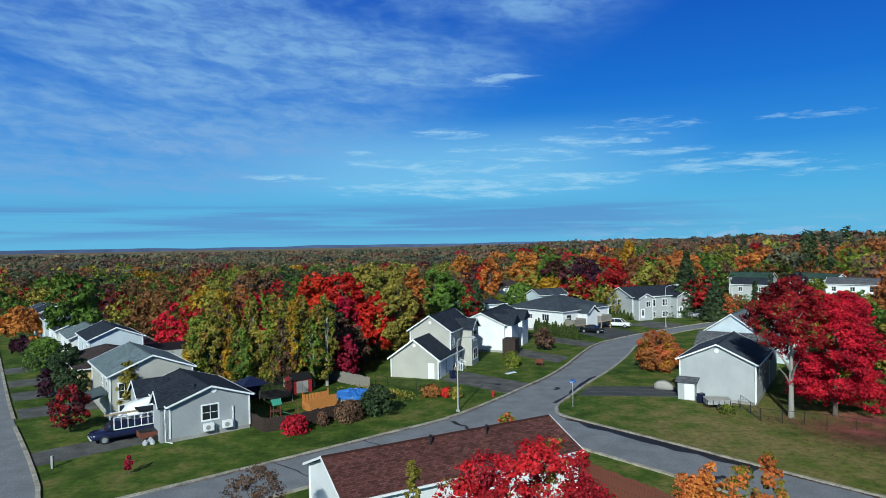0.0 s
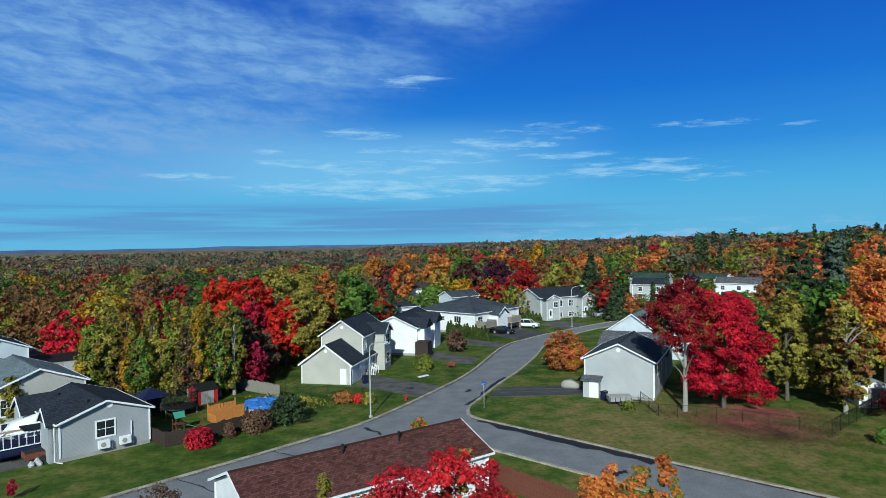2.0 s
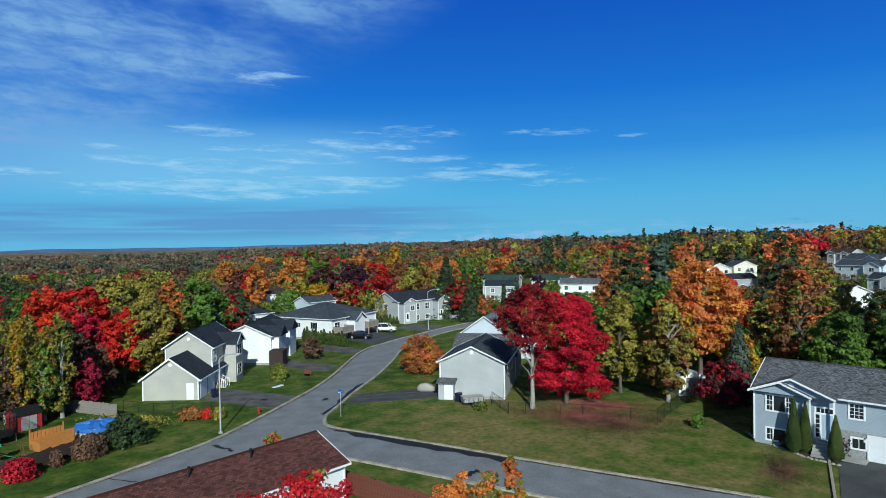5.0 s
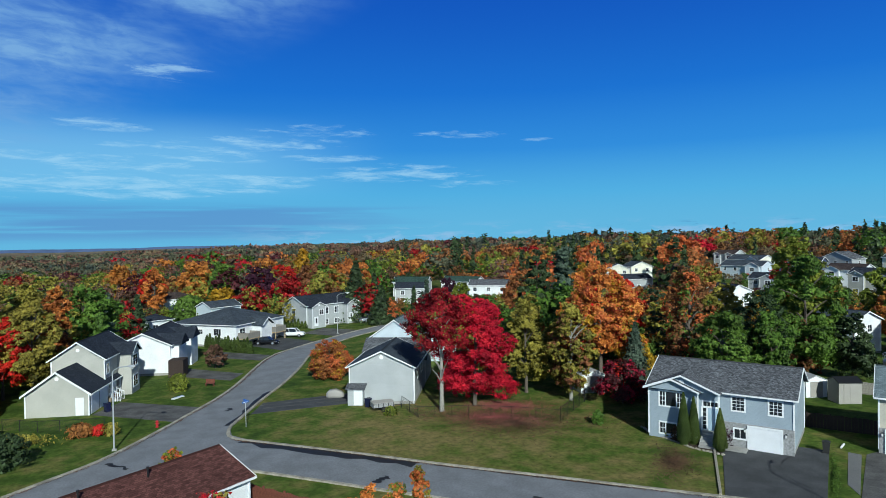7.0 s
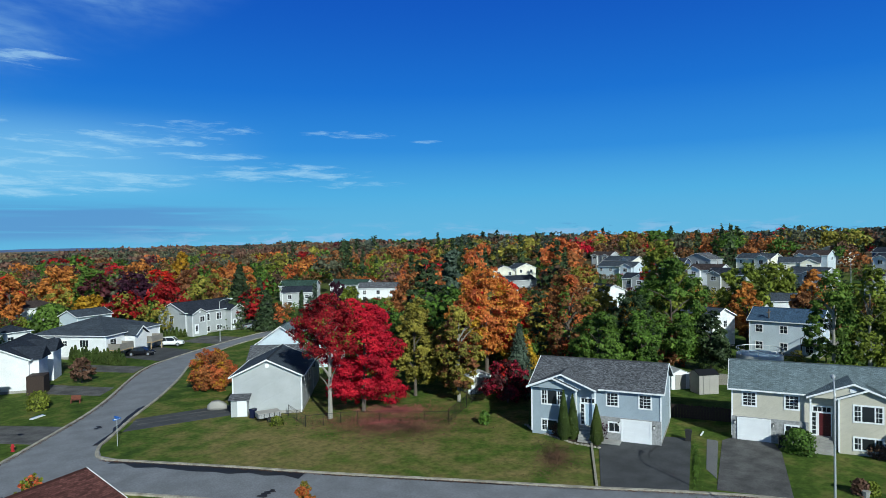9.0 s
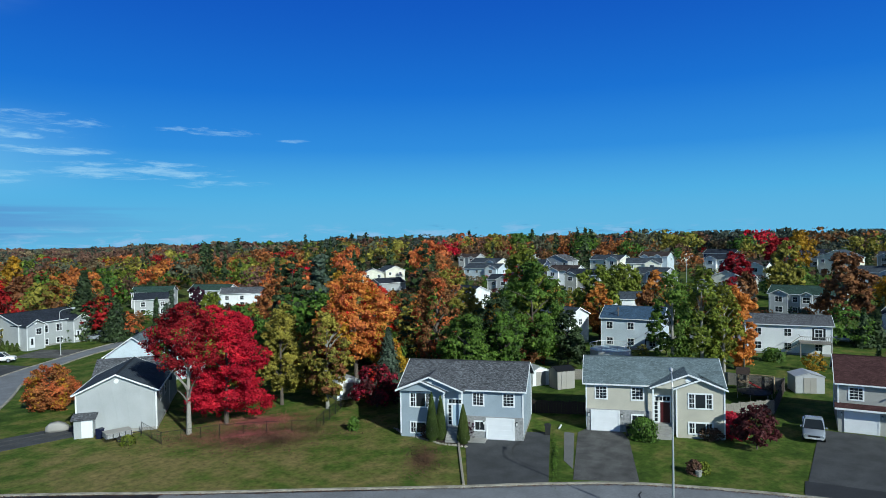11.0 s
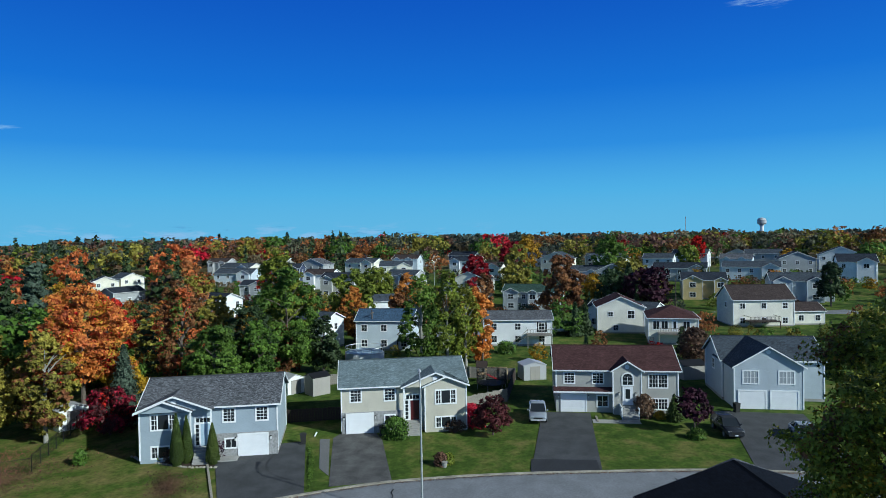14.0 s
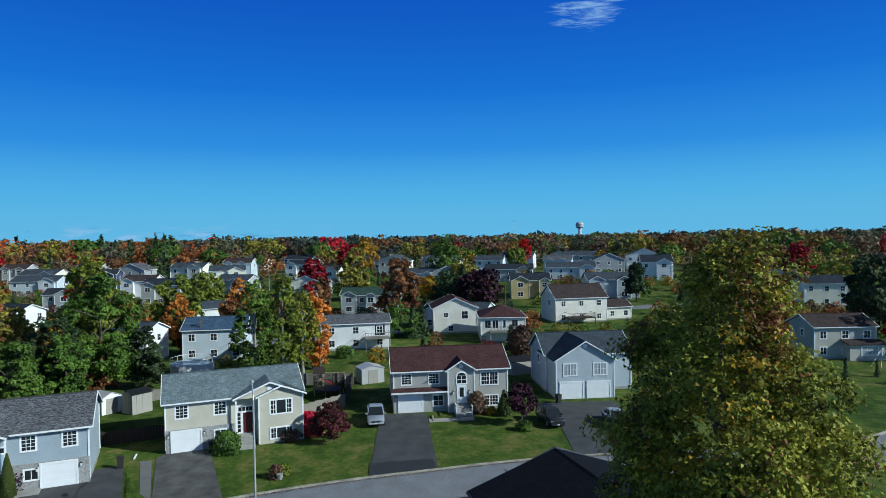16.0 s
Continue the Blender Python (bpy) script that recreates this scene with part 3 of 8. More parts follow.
strip("road_main", B_LEFT, B_RIGHT, 0.03, M["asphalt"], "worn grey asphalt street curving between houses")
strip("road_side", C_FAR, C_NEAR, 0.036, M["asphalt"], "worn grey asphalt side street with tar patches")
strip("road_west", A_RIGHT, A_LEFT, 0.042, M["asphalt"], "grey asphalt street with a concrete kerb")
bm = bmesh.new()
bm.faces.new([bm.verts.new((x, y, 0.048)) for x, y in ((6, 61.5), (9.9, 56.6), (12.4, 55.2), (19.5, 57.0), (13.2, 64.6), (12.0, 67.0), (12.4, 70.5), (9, 66))])
bmesh.ops.recalc_face_normals(bm, faces=bm.faces)
tagged(part("road_junction", bm, M["asphalt"]), "grey asphalt where two streets meet", "road", kind="structure")


def kerb(name, line, w=0.32, h=0.14):
    bm = bmesh.new()
    a, b = offset(line, w / 2), offset(line, -w / 2)
    prev = None
    for p, q in zip(a, b):
        zp = terrain(*p)
        ring = [bm.verts.new((p.x, p.y, zp - 0.05)), bm.verts.new((p.x, p.y, zp + h)), bm.verts.new((q.x, q.y, zp + h)), bm.verts.new((q.x, q.y, zp - 0.05))]
        if prev:
            for i in range(3):
                bm.faces.new((prev[i], ring[i], ring[i + 1], prev[i + 1]))
        prev = ring
    bmesh.ops.recalc_face_normals(bm, faces=bm.faces)
    tagged(part(name, bm, M["kerb"]), "pale weathered concrete kerb along the street", "kerb", kind="structure")


def tail_from(line, x):
    return [p for p in line if p.x >= x]


kerb("kerb_main_north", spline([(-44, 64.9), (-36.6, 55.6), (-31.0, 48.2), (-29.2, 45.4), (-27.2, 44.3), (-24.6, 45.2), (-22.5, 46.8)]) + tail_from(B_LEFT, -22))
kerb("kerb_main_south", [p for p in B_RIGHT if -19 < p.x < 5.5])
kerb("kerb_corner", [p for p in reversed(B_RIGHT) if p.x > 13.0] + spline([(12.6, 70.6), (11.9, 68.4), (11.7, 66.8), (12.2, 65.4)], 0.6) + C_FAR[1:])
kerb("kerb_near", spline([(5.5, 60.3), (8.2, 60.0), (9.6, 57.8), (11.0, 56.2)], 0.6) + [p for p in C_NEAR if p.y < 55.5])
kerb("kerb_west", [p for p in A_RIGHT if p.y > 66])


def slab(name, pts, material, label, z=0.035, cat="driveway", kind="structure"):
    bm = bmesh.new()
    v = [bm.verts.new((x, y, z)) for x, y in pts]
    w = [bm.verts.new((x, y, -0.1)) for x, y in pts]
    bm.faces.new(v)
    for i in range(len(pts)):
        j = (i + 1) % len(pts)
        bm.faces.new((v[i], w[i], w[j], v[j]))
    bmesh.ops.recalc_face_normals(bm, faces=bm.faces)
    return tagged(part(name, bm, material), label, cat, kind=kind)


slab("driveway_1", [(41.5, 31.6), (46.0, 26.6), (58.2, 33.6), (53.2, 41.0)], M["drive"], "dark asphalt driveway with a curved tyre mark")
slab("driveway_2", [(48.0, 25.4), (50.8, 20.8), (60.6, 26.0), (63.4, 28.2), (62.0, 31.2), (59.9, 31.3)], M["drive_old"], "patched grey asphalt driveway")
slab("gravel_strip", [(51.6, 28.3), (50.2, 26.6), (59.5, 31.5), (59.2, 32.5)], M["gravel"], "grey gravel strip beside a driveway", 0.03, "gravel")
slab("driveway_3", [(56.0, 9.6), (58.0, 3.6), (76.5, 6.4), (75.6, 11.9)], M["drive"], "wide dark asphalt driveway")
slab("driveway_apron", [(56.29, 9.7), (57.96, 3.8), (60.6, 4.3), (59.26, 10.2)], M["drive_new"], "strip of fresh black asphalt at the street", 0.041)
slab("driveway_4", [(61.6, -9.4), (63.0, -18.0), (82.4, -17.0), (81.4, -8.6)], M["drive"], "wide asphalt driveway before a double garage")
slab("driveway_5", [(15.4, 74.2), (17.8, 78.6), (30, 77.6), (29.5, 72.6)], M["drive"], "narrow black asphalt driveway with tyre tracks")
for i, d in enumerate((-0.75, 0.75)):
    slab("driveway_track_%d" % (i + 1), [(17.2, 76.6 + d), (17.2, 77.0 + d), (29.2, 75.4 + d), (29.2, 75.0 + d)], M["drive_old"], "pale worn tyre track on a black driveway", 0.04)
slab("driveway_6", [(7.6, 75.4), (11.0, 80.4), (2.6, 88.6), (-0.6, 83.8)], M["drive_old"], "grey asphalt driveway sloping to the street")
slab("driveway_7", [(16.7, 94.0), (19.2, 98.0), (12.4, 106.5), (9.7, 102.0)], M["drive_old"], "grey asphalt driveway beside a lawn")
slab("driveway_8", [(23.8, 107.2), (26.4, 111.2), (19.5, 119.5), (16.6, 115.6)], M["drive_old"], "grey concrete path to the houses", )
slab("driveway_9", [(29.6, 114.8), (37.6, 121.8), (32.0, 133.5), (24.0, 126.5)], M["drive"], "dark asphalt parking beside a white house")
slab("driveway_10", [(43.5, 126.0), (50.5, 131.5), (45, 139), (38.5, 134)], M["drive_old"], "grey asphalt driveway")
slab("parking_court", [(90.33, 145.13), (96.58, 133.97), (116.69, 161.84), (106.5, 168.31)], M["drive_old"], "grey asphalt parking court between houses", 0.05)
slab("driveway_11", [(-36.9, 56.4), (-34.4, 53.0), (-27.0, 59.5), (-29.5, 63.2)], M["drive_old"], "grey asphalt driveway on the corner lot")
for i, k in enumerate((14, 24, 33, 44)):
    x, y = -36.9 - 0.6 * k, 56.4 + 0.8 * k
    slab("driveway_%d" % (12 + i), [(x, y), (x - 3, y + 4), (x + 9, y + 12), (x + 12, y + 8)], M["drive_old"], "grey asphalt driveway between lawns")


# ---- houses ----
def uv_roof(ob):
    """Lay shingle courses along each roof plane, in metres."""
    me = ob.data
    uv = me.uv_layers.new(name="UVMap")
    for p in me.polygons:
        nrm = p.normal
        down = Vector((nrm.x, nrm.y, 0))
        if down.length < 1e-4:
            u, v = Vector((1, 0, 0)), Vector((0, 1, 0))
        else:
            u = down.cross(Vector((0, 0, 1))).normalized()
            v = nrm.cross(u)
        for li in p.loop_indices:
            co = me.vertices[me.loops[li].vertex_index].co
            uv.data[li].uv = (co.dot(u), co.dot(v))


def ring(x0, x1, z0, z1, a0, a1, b0, b1, y0, y1):
    """A rectangular frame in one piece, outside x0..z1, inside a0..b1, from y0 to y1."""
    bm = bmesh.new()
    rows = [[bm.verts.new((x, y, z)) for x, z in pts] for y in (y0, y1) for pts in (((x0, z0), (x1, z0), (x1, z1), (x0, z1)), ((a0, b0), (a1, b0), (a1, b1), (a0, b1)))]
    fo, fi, bo, bi = rows
    for i in range(4):
        j = (i + 1) % 4
        bm.faces.new((fo[i], fo[j], fi[j], fi[i])), bm.faces.new((bo[j], bo[i], bi[i], bi[j]))
        bm.faces.new((fo[j], fo[i], bo[i], bo[j])), bm.faces.new((fi[i], fi[j], bi[j], bi[i]))
    bmesh.ops.recalc_face_normals(bm, faces=bm.faces)
    return bm


class House:
    """A house in its own metres: x along the front from its left end, y to the back. w and d reach to the eaves."""

    def __init__(self, name, label, x, y, ang, w, d, eave, wall, roof, pitch=0.42, ridge="x", over=0.35, z=None, trim="white", base=0.35, category="house"):
        self.w, self.d, self.e, self.o, self.pitch, self.ridge = w, d, eave, over, pitch, ridge
        z = terrain(x, y) if z is None else z
        self.top = empty(name, pose(x, y, z, 0, 0, ang), label, category, "houses of the neighbourhood")
        self.wall_mat, self.roof_mat, self.trim = WALL[wall], ROOF[roof], M[trim]
        o, e = over, eave
        t = 0.13
        foot = -0.5
        if ridge == "x":
            r = e + d / 2 * pitch
            poly = [(o, foot), (d - o, foot), (d - o, e + o * pitch - 0.03), (d / 2, r - 0.03), (o, e + o * pitch - 0.03)]
            part("wall", prism(poly, "x", o, w - o), self.wall_mat, self.top)
            bm = bmesh.new()
            add_prism(bm, [(0, e), (d / 2, r), (d, e), (d, e + t), (d / 2, r + t), (0, e + t)], "x", 0, w)
            self.rakes = [("x", s) for s in (0, w)]
        elif ridge == "y":
            r = e + w / 2 * pitch
            poly = [(o, foot), (w - o, foot), (w - o, e + o * pitch - 0.03), (w / 2, r - 0.03), (o, e + o * pitch - 0.03)]
            part("wall", prism(poly, "y", o, d - o), self.wall_mat, self.top)
            bm = bmesh.new()
            add_prism(bm, [(0, e), (w / 2, r), (w, e), (w, e + t), (w / 2, r + t), (0, e + t)], "y", 0, d)
            self.rakes = [("y", s) for s in (0, d)]
        else:
            k = min(w, d) / 2
            r = e + k * pitch
            part("wall", box(o, w - o, o, d - o, foot, e + 0.02), self.wall_mat, self.top)
            bm = bmesh.new()
            lo = [bm.verts.new((x_, y_, e)) for x_, y_ in ((0, 0), (w, 0), (w, d), (0, d))]
            up = [bm.verts.new((x_, y_, e + t)) for x_, y_ in ((0, 0), (w, 0), (w, d), (0, d))]
            if w >= d:
                r1, r2 = bm.verts.new((k, d / 2, r + t)), bm.verts.new((w - k, d / 2, r + t))
                fs = [(up[0], up[1], r2, r1), (up[1], up[2], r2), (up[2], up[3], r1, r2), (up[3], up[0], r1)]
            else:
                r1, r2 = bm.verts.new((w / 2, k, r + t)), bm.verts.new((w / 2, d - k, r + t))
                fs = [(up[0], up[1], r1), (up[1], up[2], r2, r1), (up[2], up[3], r2), (up[3], up[0], r1, r2)]
            for f in fs:
                bm.faces.new(f)
            bm.faces.new(lo[::-1])
            for i in range(4):
                bm.faces.new((lo[i], lo[(i + 1) % 4], up[(i + 1) % 4], up[i]))
            self.rakes = []
        bmesh.ops.recalc_face_normals(bm, faces=bm.faces)
        self.r = r
        self.roof = part("roof", bm, self.roof_mat, self.top)
        uv_roof(self.roof)
        if ridge == "x":
            part("ridge_cap", prism([(d / 2 - 0.17, r + t - 0.17 * pitch + 0.012), (d / 2, r + t + 0.03), (d / 2 + 0.17, r + t - 0.17 * pitch + 0.012), (d / 2, r + t - 0.02)], "x", 0.01, w - 0.01), self.roof_mat, self.top)
        elif ridge == "y":
            part("ridge_cap", prism([(w / 2 - 0.17, r + t - 0.17 * pitch + 0.012), (w / 2, r + t + 0.03), (w / 2 + 0.17, r + t - 0.17 * pitch + 0.012), (w / 2, r + t - 0.02)], "y", 0.01, d - 0.01), self.roof_mat, self.top)
        if base:
            part("foundation", box(o - 0.02, w - o + 0.02, o - 0.02, d - o + 0.02, -0.6, base), M["concrete"], self.top)
        # white boards along the eaves and up the gables
        for axis, s in self.rakes:
            span = d if axis == "x" else w
            sgn = -1 if s == 0 else 1
            for side in (0, 1):
                a, b = (0, span / 2) if side == 0 else (span, span / 2)
                poly = [(a, e - 0.03), (b, r - 0.03), (b, r + t + 0.015), (a, e + t + 0.015)]
                lo_, hi_ = (s - 0.03, s + 0.03)
                part("rake_board", prism(poly, axis, lo_ + sgn * 0.032, hi_ + sgn * 0.032), self.trim, self.top)
        for (x0, x1, y0, y1) in (((0, w, -0.1, -0.003), (0, w, d + 0.003, d + 0.1)) if ridge == "x" else ((-0.1, -0.003, 0, d), (w + 0.003, w + 0.1, 0, d)) if ridge == "y" else ((-0.1, w + 0.1, -0.1, -0.003), (-0.1, w + 0.1, d + 0.003, d + 0.1), (-0.1, -0.003, 0, d), (w + 0.003, w + 0.1, 0, d))):
            part("gutter", box(x0, x1, y0, y1, e + 0.0, e + t + 0.005), self.trim, self.top)
        for x_, y_ in ((o, o), (w - o, o), (w - o, d - o), (o, d - o)):
            part("corner_board", box(x_ - 0.07, x_ + 0.07, y_ - 0.07, y_ + 0.07, base, e - 0.01), self.trim, self.top)

    def face(self, side, u, z, proj=0.0):
        """The pose of a point on a wall: its x runs to the right as seen from outside, its -y points outwards."""
        o, w, d = self.o, self.w, self.d
        if side == "F":
            return pose(u, o - proj, z)
        if side == "B":
            return pose(w - u, d - o + proj, z, 0, 0, 180)
        if side == "R":
            return pose(w - o + proj, u, z, 0, 0, 90)
        return pose(o - proj, d - u, z, 0, 0, -90)

    def window(self, side, u, z, w, h, nx=2, nz=2, proj=0.0, frame_mat=None, thick=0.15, bar=0.05, pane="glass"):
        f = self.face(side, u, z, proj)
        ob = part("window", ring(-thick, w + thick, -thick, h + thick, 0, w, 0, h, -0.05, -0.003), frame_mat or self.trim, self.top)
        ob.matrix_basis = f
        part("pane", box(0, w, -0.018, -0.004, 0, h), M[pane], ob)
        for i in range(1, nx):
            part("bar", box(w * i / nx - 0.5 * bar, w * i / nx + 0.5 * bar, -0.035, -0.02, 0, h), frame_mat or self.trim, ob)
        for i in range(1, nz):
            part("bar", box(0, w, -0.04, -0.036, h * i / nz - 0.5 * bar, h * i / nz + 0.5 * bar), frame_mat or self.trim, ob)
        return ob

    def triple(self, side, u, z, w, h, proj=0.0, rows=3):
        """A wide middle pane between two narrow sashes with glazing bars."""
        ob = self.window(side, u, z, w, h, 1, 1, proj)
        for k in (0.25, 0.75):
            part("mullion", box(w * k - 0.06, w * k + 0.06, -0.045, -0.019, 0, h), self.trim, ob)
        for a in (0.0, 0.75):
            part("bar", box(w * (a + 0.125) - 0.02, w * (a + 0.125) + 0.02, -0.035, -0.02, 0, h), self.trim, ob)
            for i in range(1, rows):
                part("bar", box(w * a, w * (a + 0.25), -0.04, -0.036, h * i / rows - 0.025, h * i / rows + 0.025), self.trim, ob)
        return ob

    def lantern(self, side, u, z, proj=0.0):
        ob = part("wall_lantern", box(-0.06, 0.06, -0.2, -0.06, 0, 0.26), M["lamp_glass"], self.top, "small outdoor wall lantern")
        ob.matrix_basis = self.face(side, u, z, proj)
        part("lantern_cap", prism([(-0.1, 0.262), (0.1, 0.262), (0.0, 0.36)], "y", -0.22, -0.04), M["black"], ob)
        part("bracket", box(-0.03, 0.03, -0.06, -0.003, 0.05, 0.3), M["black"], ob)

    def door(self, side, u, z, w=0.95, h=2.05, mat="door_white", glass=None, proj=0.0):
        f = self.face(side, u, z, proj)
        ob = part("door", box(0, w, -0.045, -0.003, 0, h), M[mat], self.top)
        ob.matrix_basis = f
        for a, b in ((0.08, 0.42), (0.5, 0.92)):
            part("panel", box(w * 0.15, w * 0.85, -0.055, -0.045, h * a, h * b), M[mat], ob)
        part("door_frame", prism([(-0.1, 0), (-0.1, h + 0.1), (w + 0.1, h + 0.1), (w + 0.1, 0), (w, 0), (w, h), (0, h), (0, 0)], "y", -0.07, -0.003), self.trim, ob)
        if glass:
            part("pane", box(w * 0.25, w * 0.75, -0.062, -0.056, h * glass[0], h * glass[1]), M["glass"], ob)
        return ob

    def garage(self, side, u, z=0.02, w=2.75, h=2.1, proj=0.0):
        f = self.face(side, u, z, proj)
        ob = part("garage_door", box(0, w, -0.04, -0.003, 0, h), M["door_white"], self.top)
        ob.matrix_basis = f
        for i in range(4):
            part("panel", box(0.02, w - 0.02, -0.055, -0.04, h * i / 4 + 0.015, h * (i + 1) / 4 - 0.015), M["door_white"], ob)
        part("garage_frame", prism([(-0.16, 0), (-0.16, h + 0.16), (w + 0.16, h + 0.16), (w + 0.16, 0), (w, 0), (w, h), (0, h), (0, 0)], "y", -0.09, -0.003), self.trim, ob)
        return ob

    def bay(self, x0, x1, proj, eave=None, pitch=None, wall=True, over=0.35, foot=-0.5, back=None, wall_inset=None, mat=None, vent=True):
        """A front bay with its own gable, whose ridge runs back into the main roof."""
        e, k = eave or self.e, pitch or self.pitch
        mid, half = (x0 + x1) / 2, (x1 - x0) / 2
        r = e + half * k
        if back is None:
            back = (r - self.e) / self.pitch + 0.3 if self.ridge == "x" else 3.0
        y0 = -proj
        a, b = wall_inset or (x0 + over, x1 - over)
        if wall:
            poly = [(a, foot), (b, foot), (b, e + (x1 - b) * k - 0.03), (mid, r - 0.03), (a, e + (a - x0) * k - 0.03)]
            part("bay_wall", prism(poly, "y", y0 + over, self.o + 0.3), mat or self.wall_mat, self.top)
        else:
            poly = [(x0 + 0.1, e + 0.1 * k - 0.03), (x1 - 0.1, e + 0.1 * k - 0.03), (mid, r - 0.03)]
            part("gable_wall", prism(poly, "y", y0 + over, self.o + 0.5), mat or self.wall_mat, self.top)
        t = 0.11
        bm = prism([(x0, e), (mid, r), (x1, e), (x1, e + t), (mid, r + t), (x0, e + t)], "y", y0, back)
        ob = part("bay_roof", bm, self.roof_mat, self.top)
        uv_roof(ob)
        for q, sgn in ((x0, 1), (x1, -1)):
            part("rake_board", prism([(q, e - 0.04), (mid, r - 0.04), (mid, r + t + 0.015), (q, e + t + 0.015)], "y", y0 - 0.062, y0 - 0.003), self.trim, self.top)
        if vent:
            bm = bmesh.new()
            pts = [(mid + 0.26 * math.cos(a_ * math.pi / 8), r - 0.62 + 0.26 * math.sin(a_ * math.pi / 8)) for a_ in range(16)]
            add_prism(bm, pts, "y", y0 + over - 0.05, y0 + over - 0.004)
            bmesh.ops.recalc_face_normals(bm, faces=bm.faces)
            part("gable_vent", bm, self.trim, self.top)
        if wall:
            for q in (a, b):
                part("corner_board", box(q - 0.07, q + 0.07, y0 + over - 0.05, y0 + over + 0.06, 0.1, e), self.trim, self.top)
        return r

    def vent_round(self, side, u, z, rad=0.25):
        f = self.face(side, u, z)
        bm = prism([(rad * math.cos(a * math.pi / 8), rad * math.sin(a * math.pi / 8)) for a in range(16)], "y", -0.05, -0.003)
        ob = part("gable_vent", bm, self.trim, self.top)
        ob.matrix_basis = f

    def deck(self, x0, x1, depth, z, rail="wood_pale", side_y=None, stairs=0):
        y1 = self.o if side_y is None else side_y
        y0 = y1 - depth
        part("deck_floor", box(x0, x1, y0, y1 - 0.01, z - 0.2, z), M[rail], self.top)
        for q in (x0 + 0.1, x1 - 0.1):
            part("deck_post", box(q - 0.08, q + 0.08, y0 + 0.05, y0 + 0.2, -0.3, z - 0.2), M[rail], self.top)
        bm = bmesh.new()
        add_box(bm, x0, x1, y0, y0 + 0.06, z + 0.95, z + 1.03)
        n = int((x1 - x0) / 0.28)
        for i in range(n + 1):
            q = x0 + (x1 - x0 - 0.05) * i / n
            add_box(bm, q, q + 0.05, y0 + 0.005, y0 + 0.055, z, z + 0.95)
        for q in (x0, x1 - 0.06):
            add_box(bm, q, q + 0.06, y0 + 0.061, y1 - 0.01, z + 0.95, z + 1.03)
        part("deck_rail", bm, M[rail], self.top)
        if stairs:
            for i in range(10):
                zz = z * (1 - (i + 1) / 11)
                xx = x0 - 0.3 * (i + 1) if stairs < 0 else x1 + 0.3 * i
                part("step", box(xx, xx + 0.3, y0 + 0.05, y0 + 1.0, zz - 0.05, zz), M[rail], self.top)
            xe = x0 - 3.0 if stairs < 0 else x1 + 3.0
            xs = x0 if stairs < 0 else x1
            part("stair_rail", tube([(xs, y0 + 0.05, z + 0.95), (xe, y0 + 0.05, 0.9)], 0.045, 6), M[rail], self.top)


# the blue-grey split-level
h = House("house", "blue-grey clapboard split-level house with grey shingle roof", 48.0, 45.7, -63, 13.3, 9.4, 4.9, "blue_grey", "grey", 0.45)
h.bay(0.0, 7.1, 0.9, 4.9, 0.40, wall=False)
h.bay(0.02, 5.3, 1.06, 4.86, 0.40, wall=False, vent=False)
part("bay_wall", box(0.36, 4.95, -0.25, 0.6, -0.5, 4.7), WALL["blue_grey"], h.top)
for q in (0.36, 4.95):
    part("corner_board", box(q - 0.07, q + 0.07, -0.3, -0.18, 0.3, 4.9), M["white"], h.top)
part("corner_board", box(6.75, 6.9, -0.3, -0.15, 1.2, 4.9), M["white"], h.top, "white porch post")
h.triple("F", 1.45, 3.2, 2.1, 1.35, 0.6)
h.triple("F", 1.45, 0.5, 2.1, 1.0, 0.6, 2)
h.window("F", 7.9, 3.45, 1.0, 1.2, 3, 4, bar=0.04)
h.window("F", 11.0, 3.45, 1.0, 1.2, 3, 4, bar=0.04)
h.lantern("F", 9.0, 1.6, 0.16)
h.lantern("F", 12.35, 1.6, 0.16)
part("lower_wall", box(7.2, 12.99, 0.2, 0.349, -0.4, 2.3), M["stone"], h.top, "grey stone veneer")
h.garage("F", 9.35, 0.02, 2.6, 2.05, 0.16)
h.window("F", 8.1, 0.95, 0.95, 0.8, 2, 1, 0.16)
h.door("F", 5.75, 1.25, 0.95, 2.1, "door_blue")
h.window("F", 5.3, 1.3, 0.3, 2.0, 1, 5)
h.window("F", 5.35, 3.5, 1.3, 0.4, 4, 1)
for i in range(6):
    part("step", box(5.3, 6.9, 0.2 - 0.3 * (6 - i), 0.3, -0.1, 0.2 * (i + 1)), M["concrete"], h.top)
part("deck_floor", box(7.0, 9.3, -1.2, 0.19, -0.1, 0.12), M["concrete"], h.top)

# the beige split-level
h = House("house", "beige clapboard split-level house with blue-grey roof", 60.9, 31.2, -64, 14.1, 9.4, 4.9, "beige", "bluegrey", 0.45)
h.bay(6.65, 14.1, 0.9, 4.9, 0.40, wall=False, vent=True)
h.bay(8.9, 14.1, 1.0, 4.9, 0.40, wall=True, vent=False)
h.triple("F", 10.45, 3.1, 2.1, 1.35, 1.0)
h.triple("F", 10.45, 0.55, 2.1, 1.0, 1.0, 2)
h.window("F", 1.35, 3.45, 1.05, 1.2, 3, 4, bar=0.04)
h.window("F", 5.0, 3.45, 1.05, 1.2, 3, 4, bar=0.04)
h.lantern("F", 0.6, 1.6, 0.11)
h.lantern("F", 3.95, 1.6, 0.11)
part("lower_wall", box(0.36, 6.9, 0.25, 0.349, -0.4, 2.3), M["stone"], h.top, "tan stone veneer")
h.garage("F", 0.95, 0.02, 2.65, 2.05, 0.11)
h.window("F", 5.0, 0.85, 1.0, 0.95, 2, 2, 0.11)
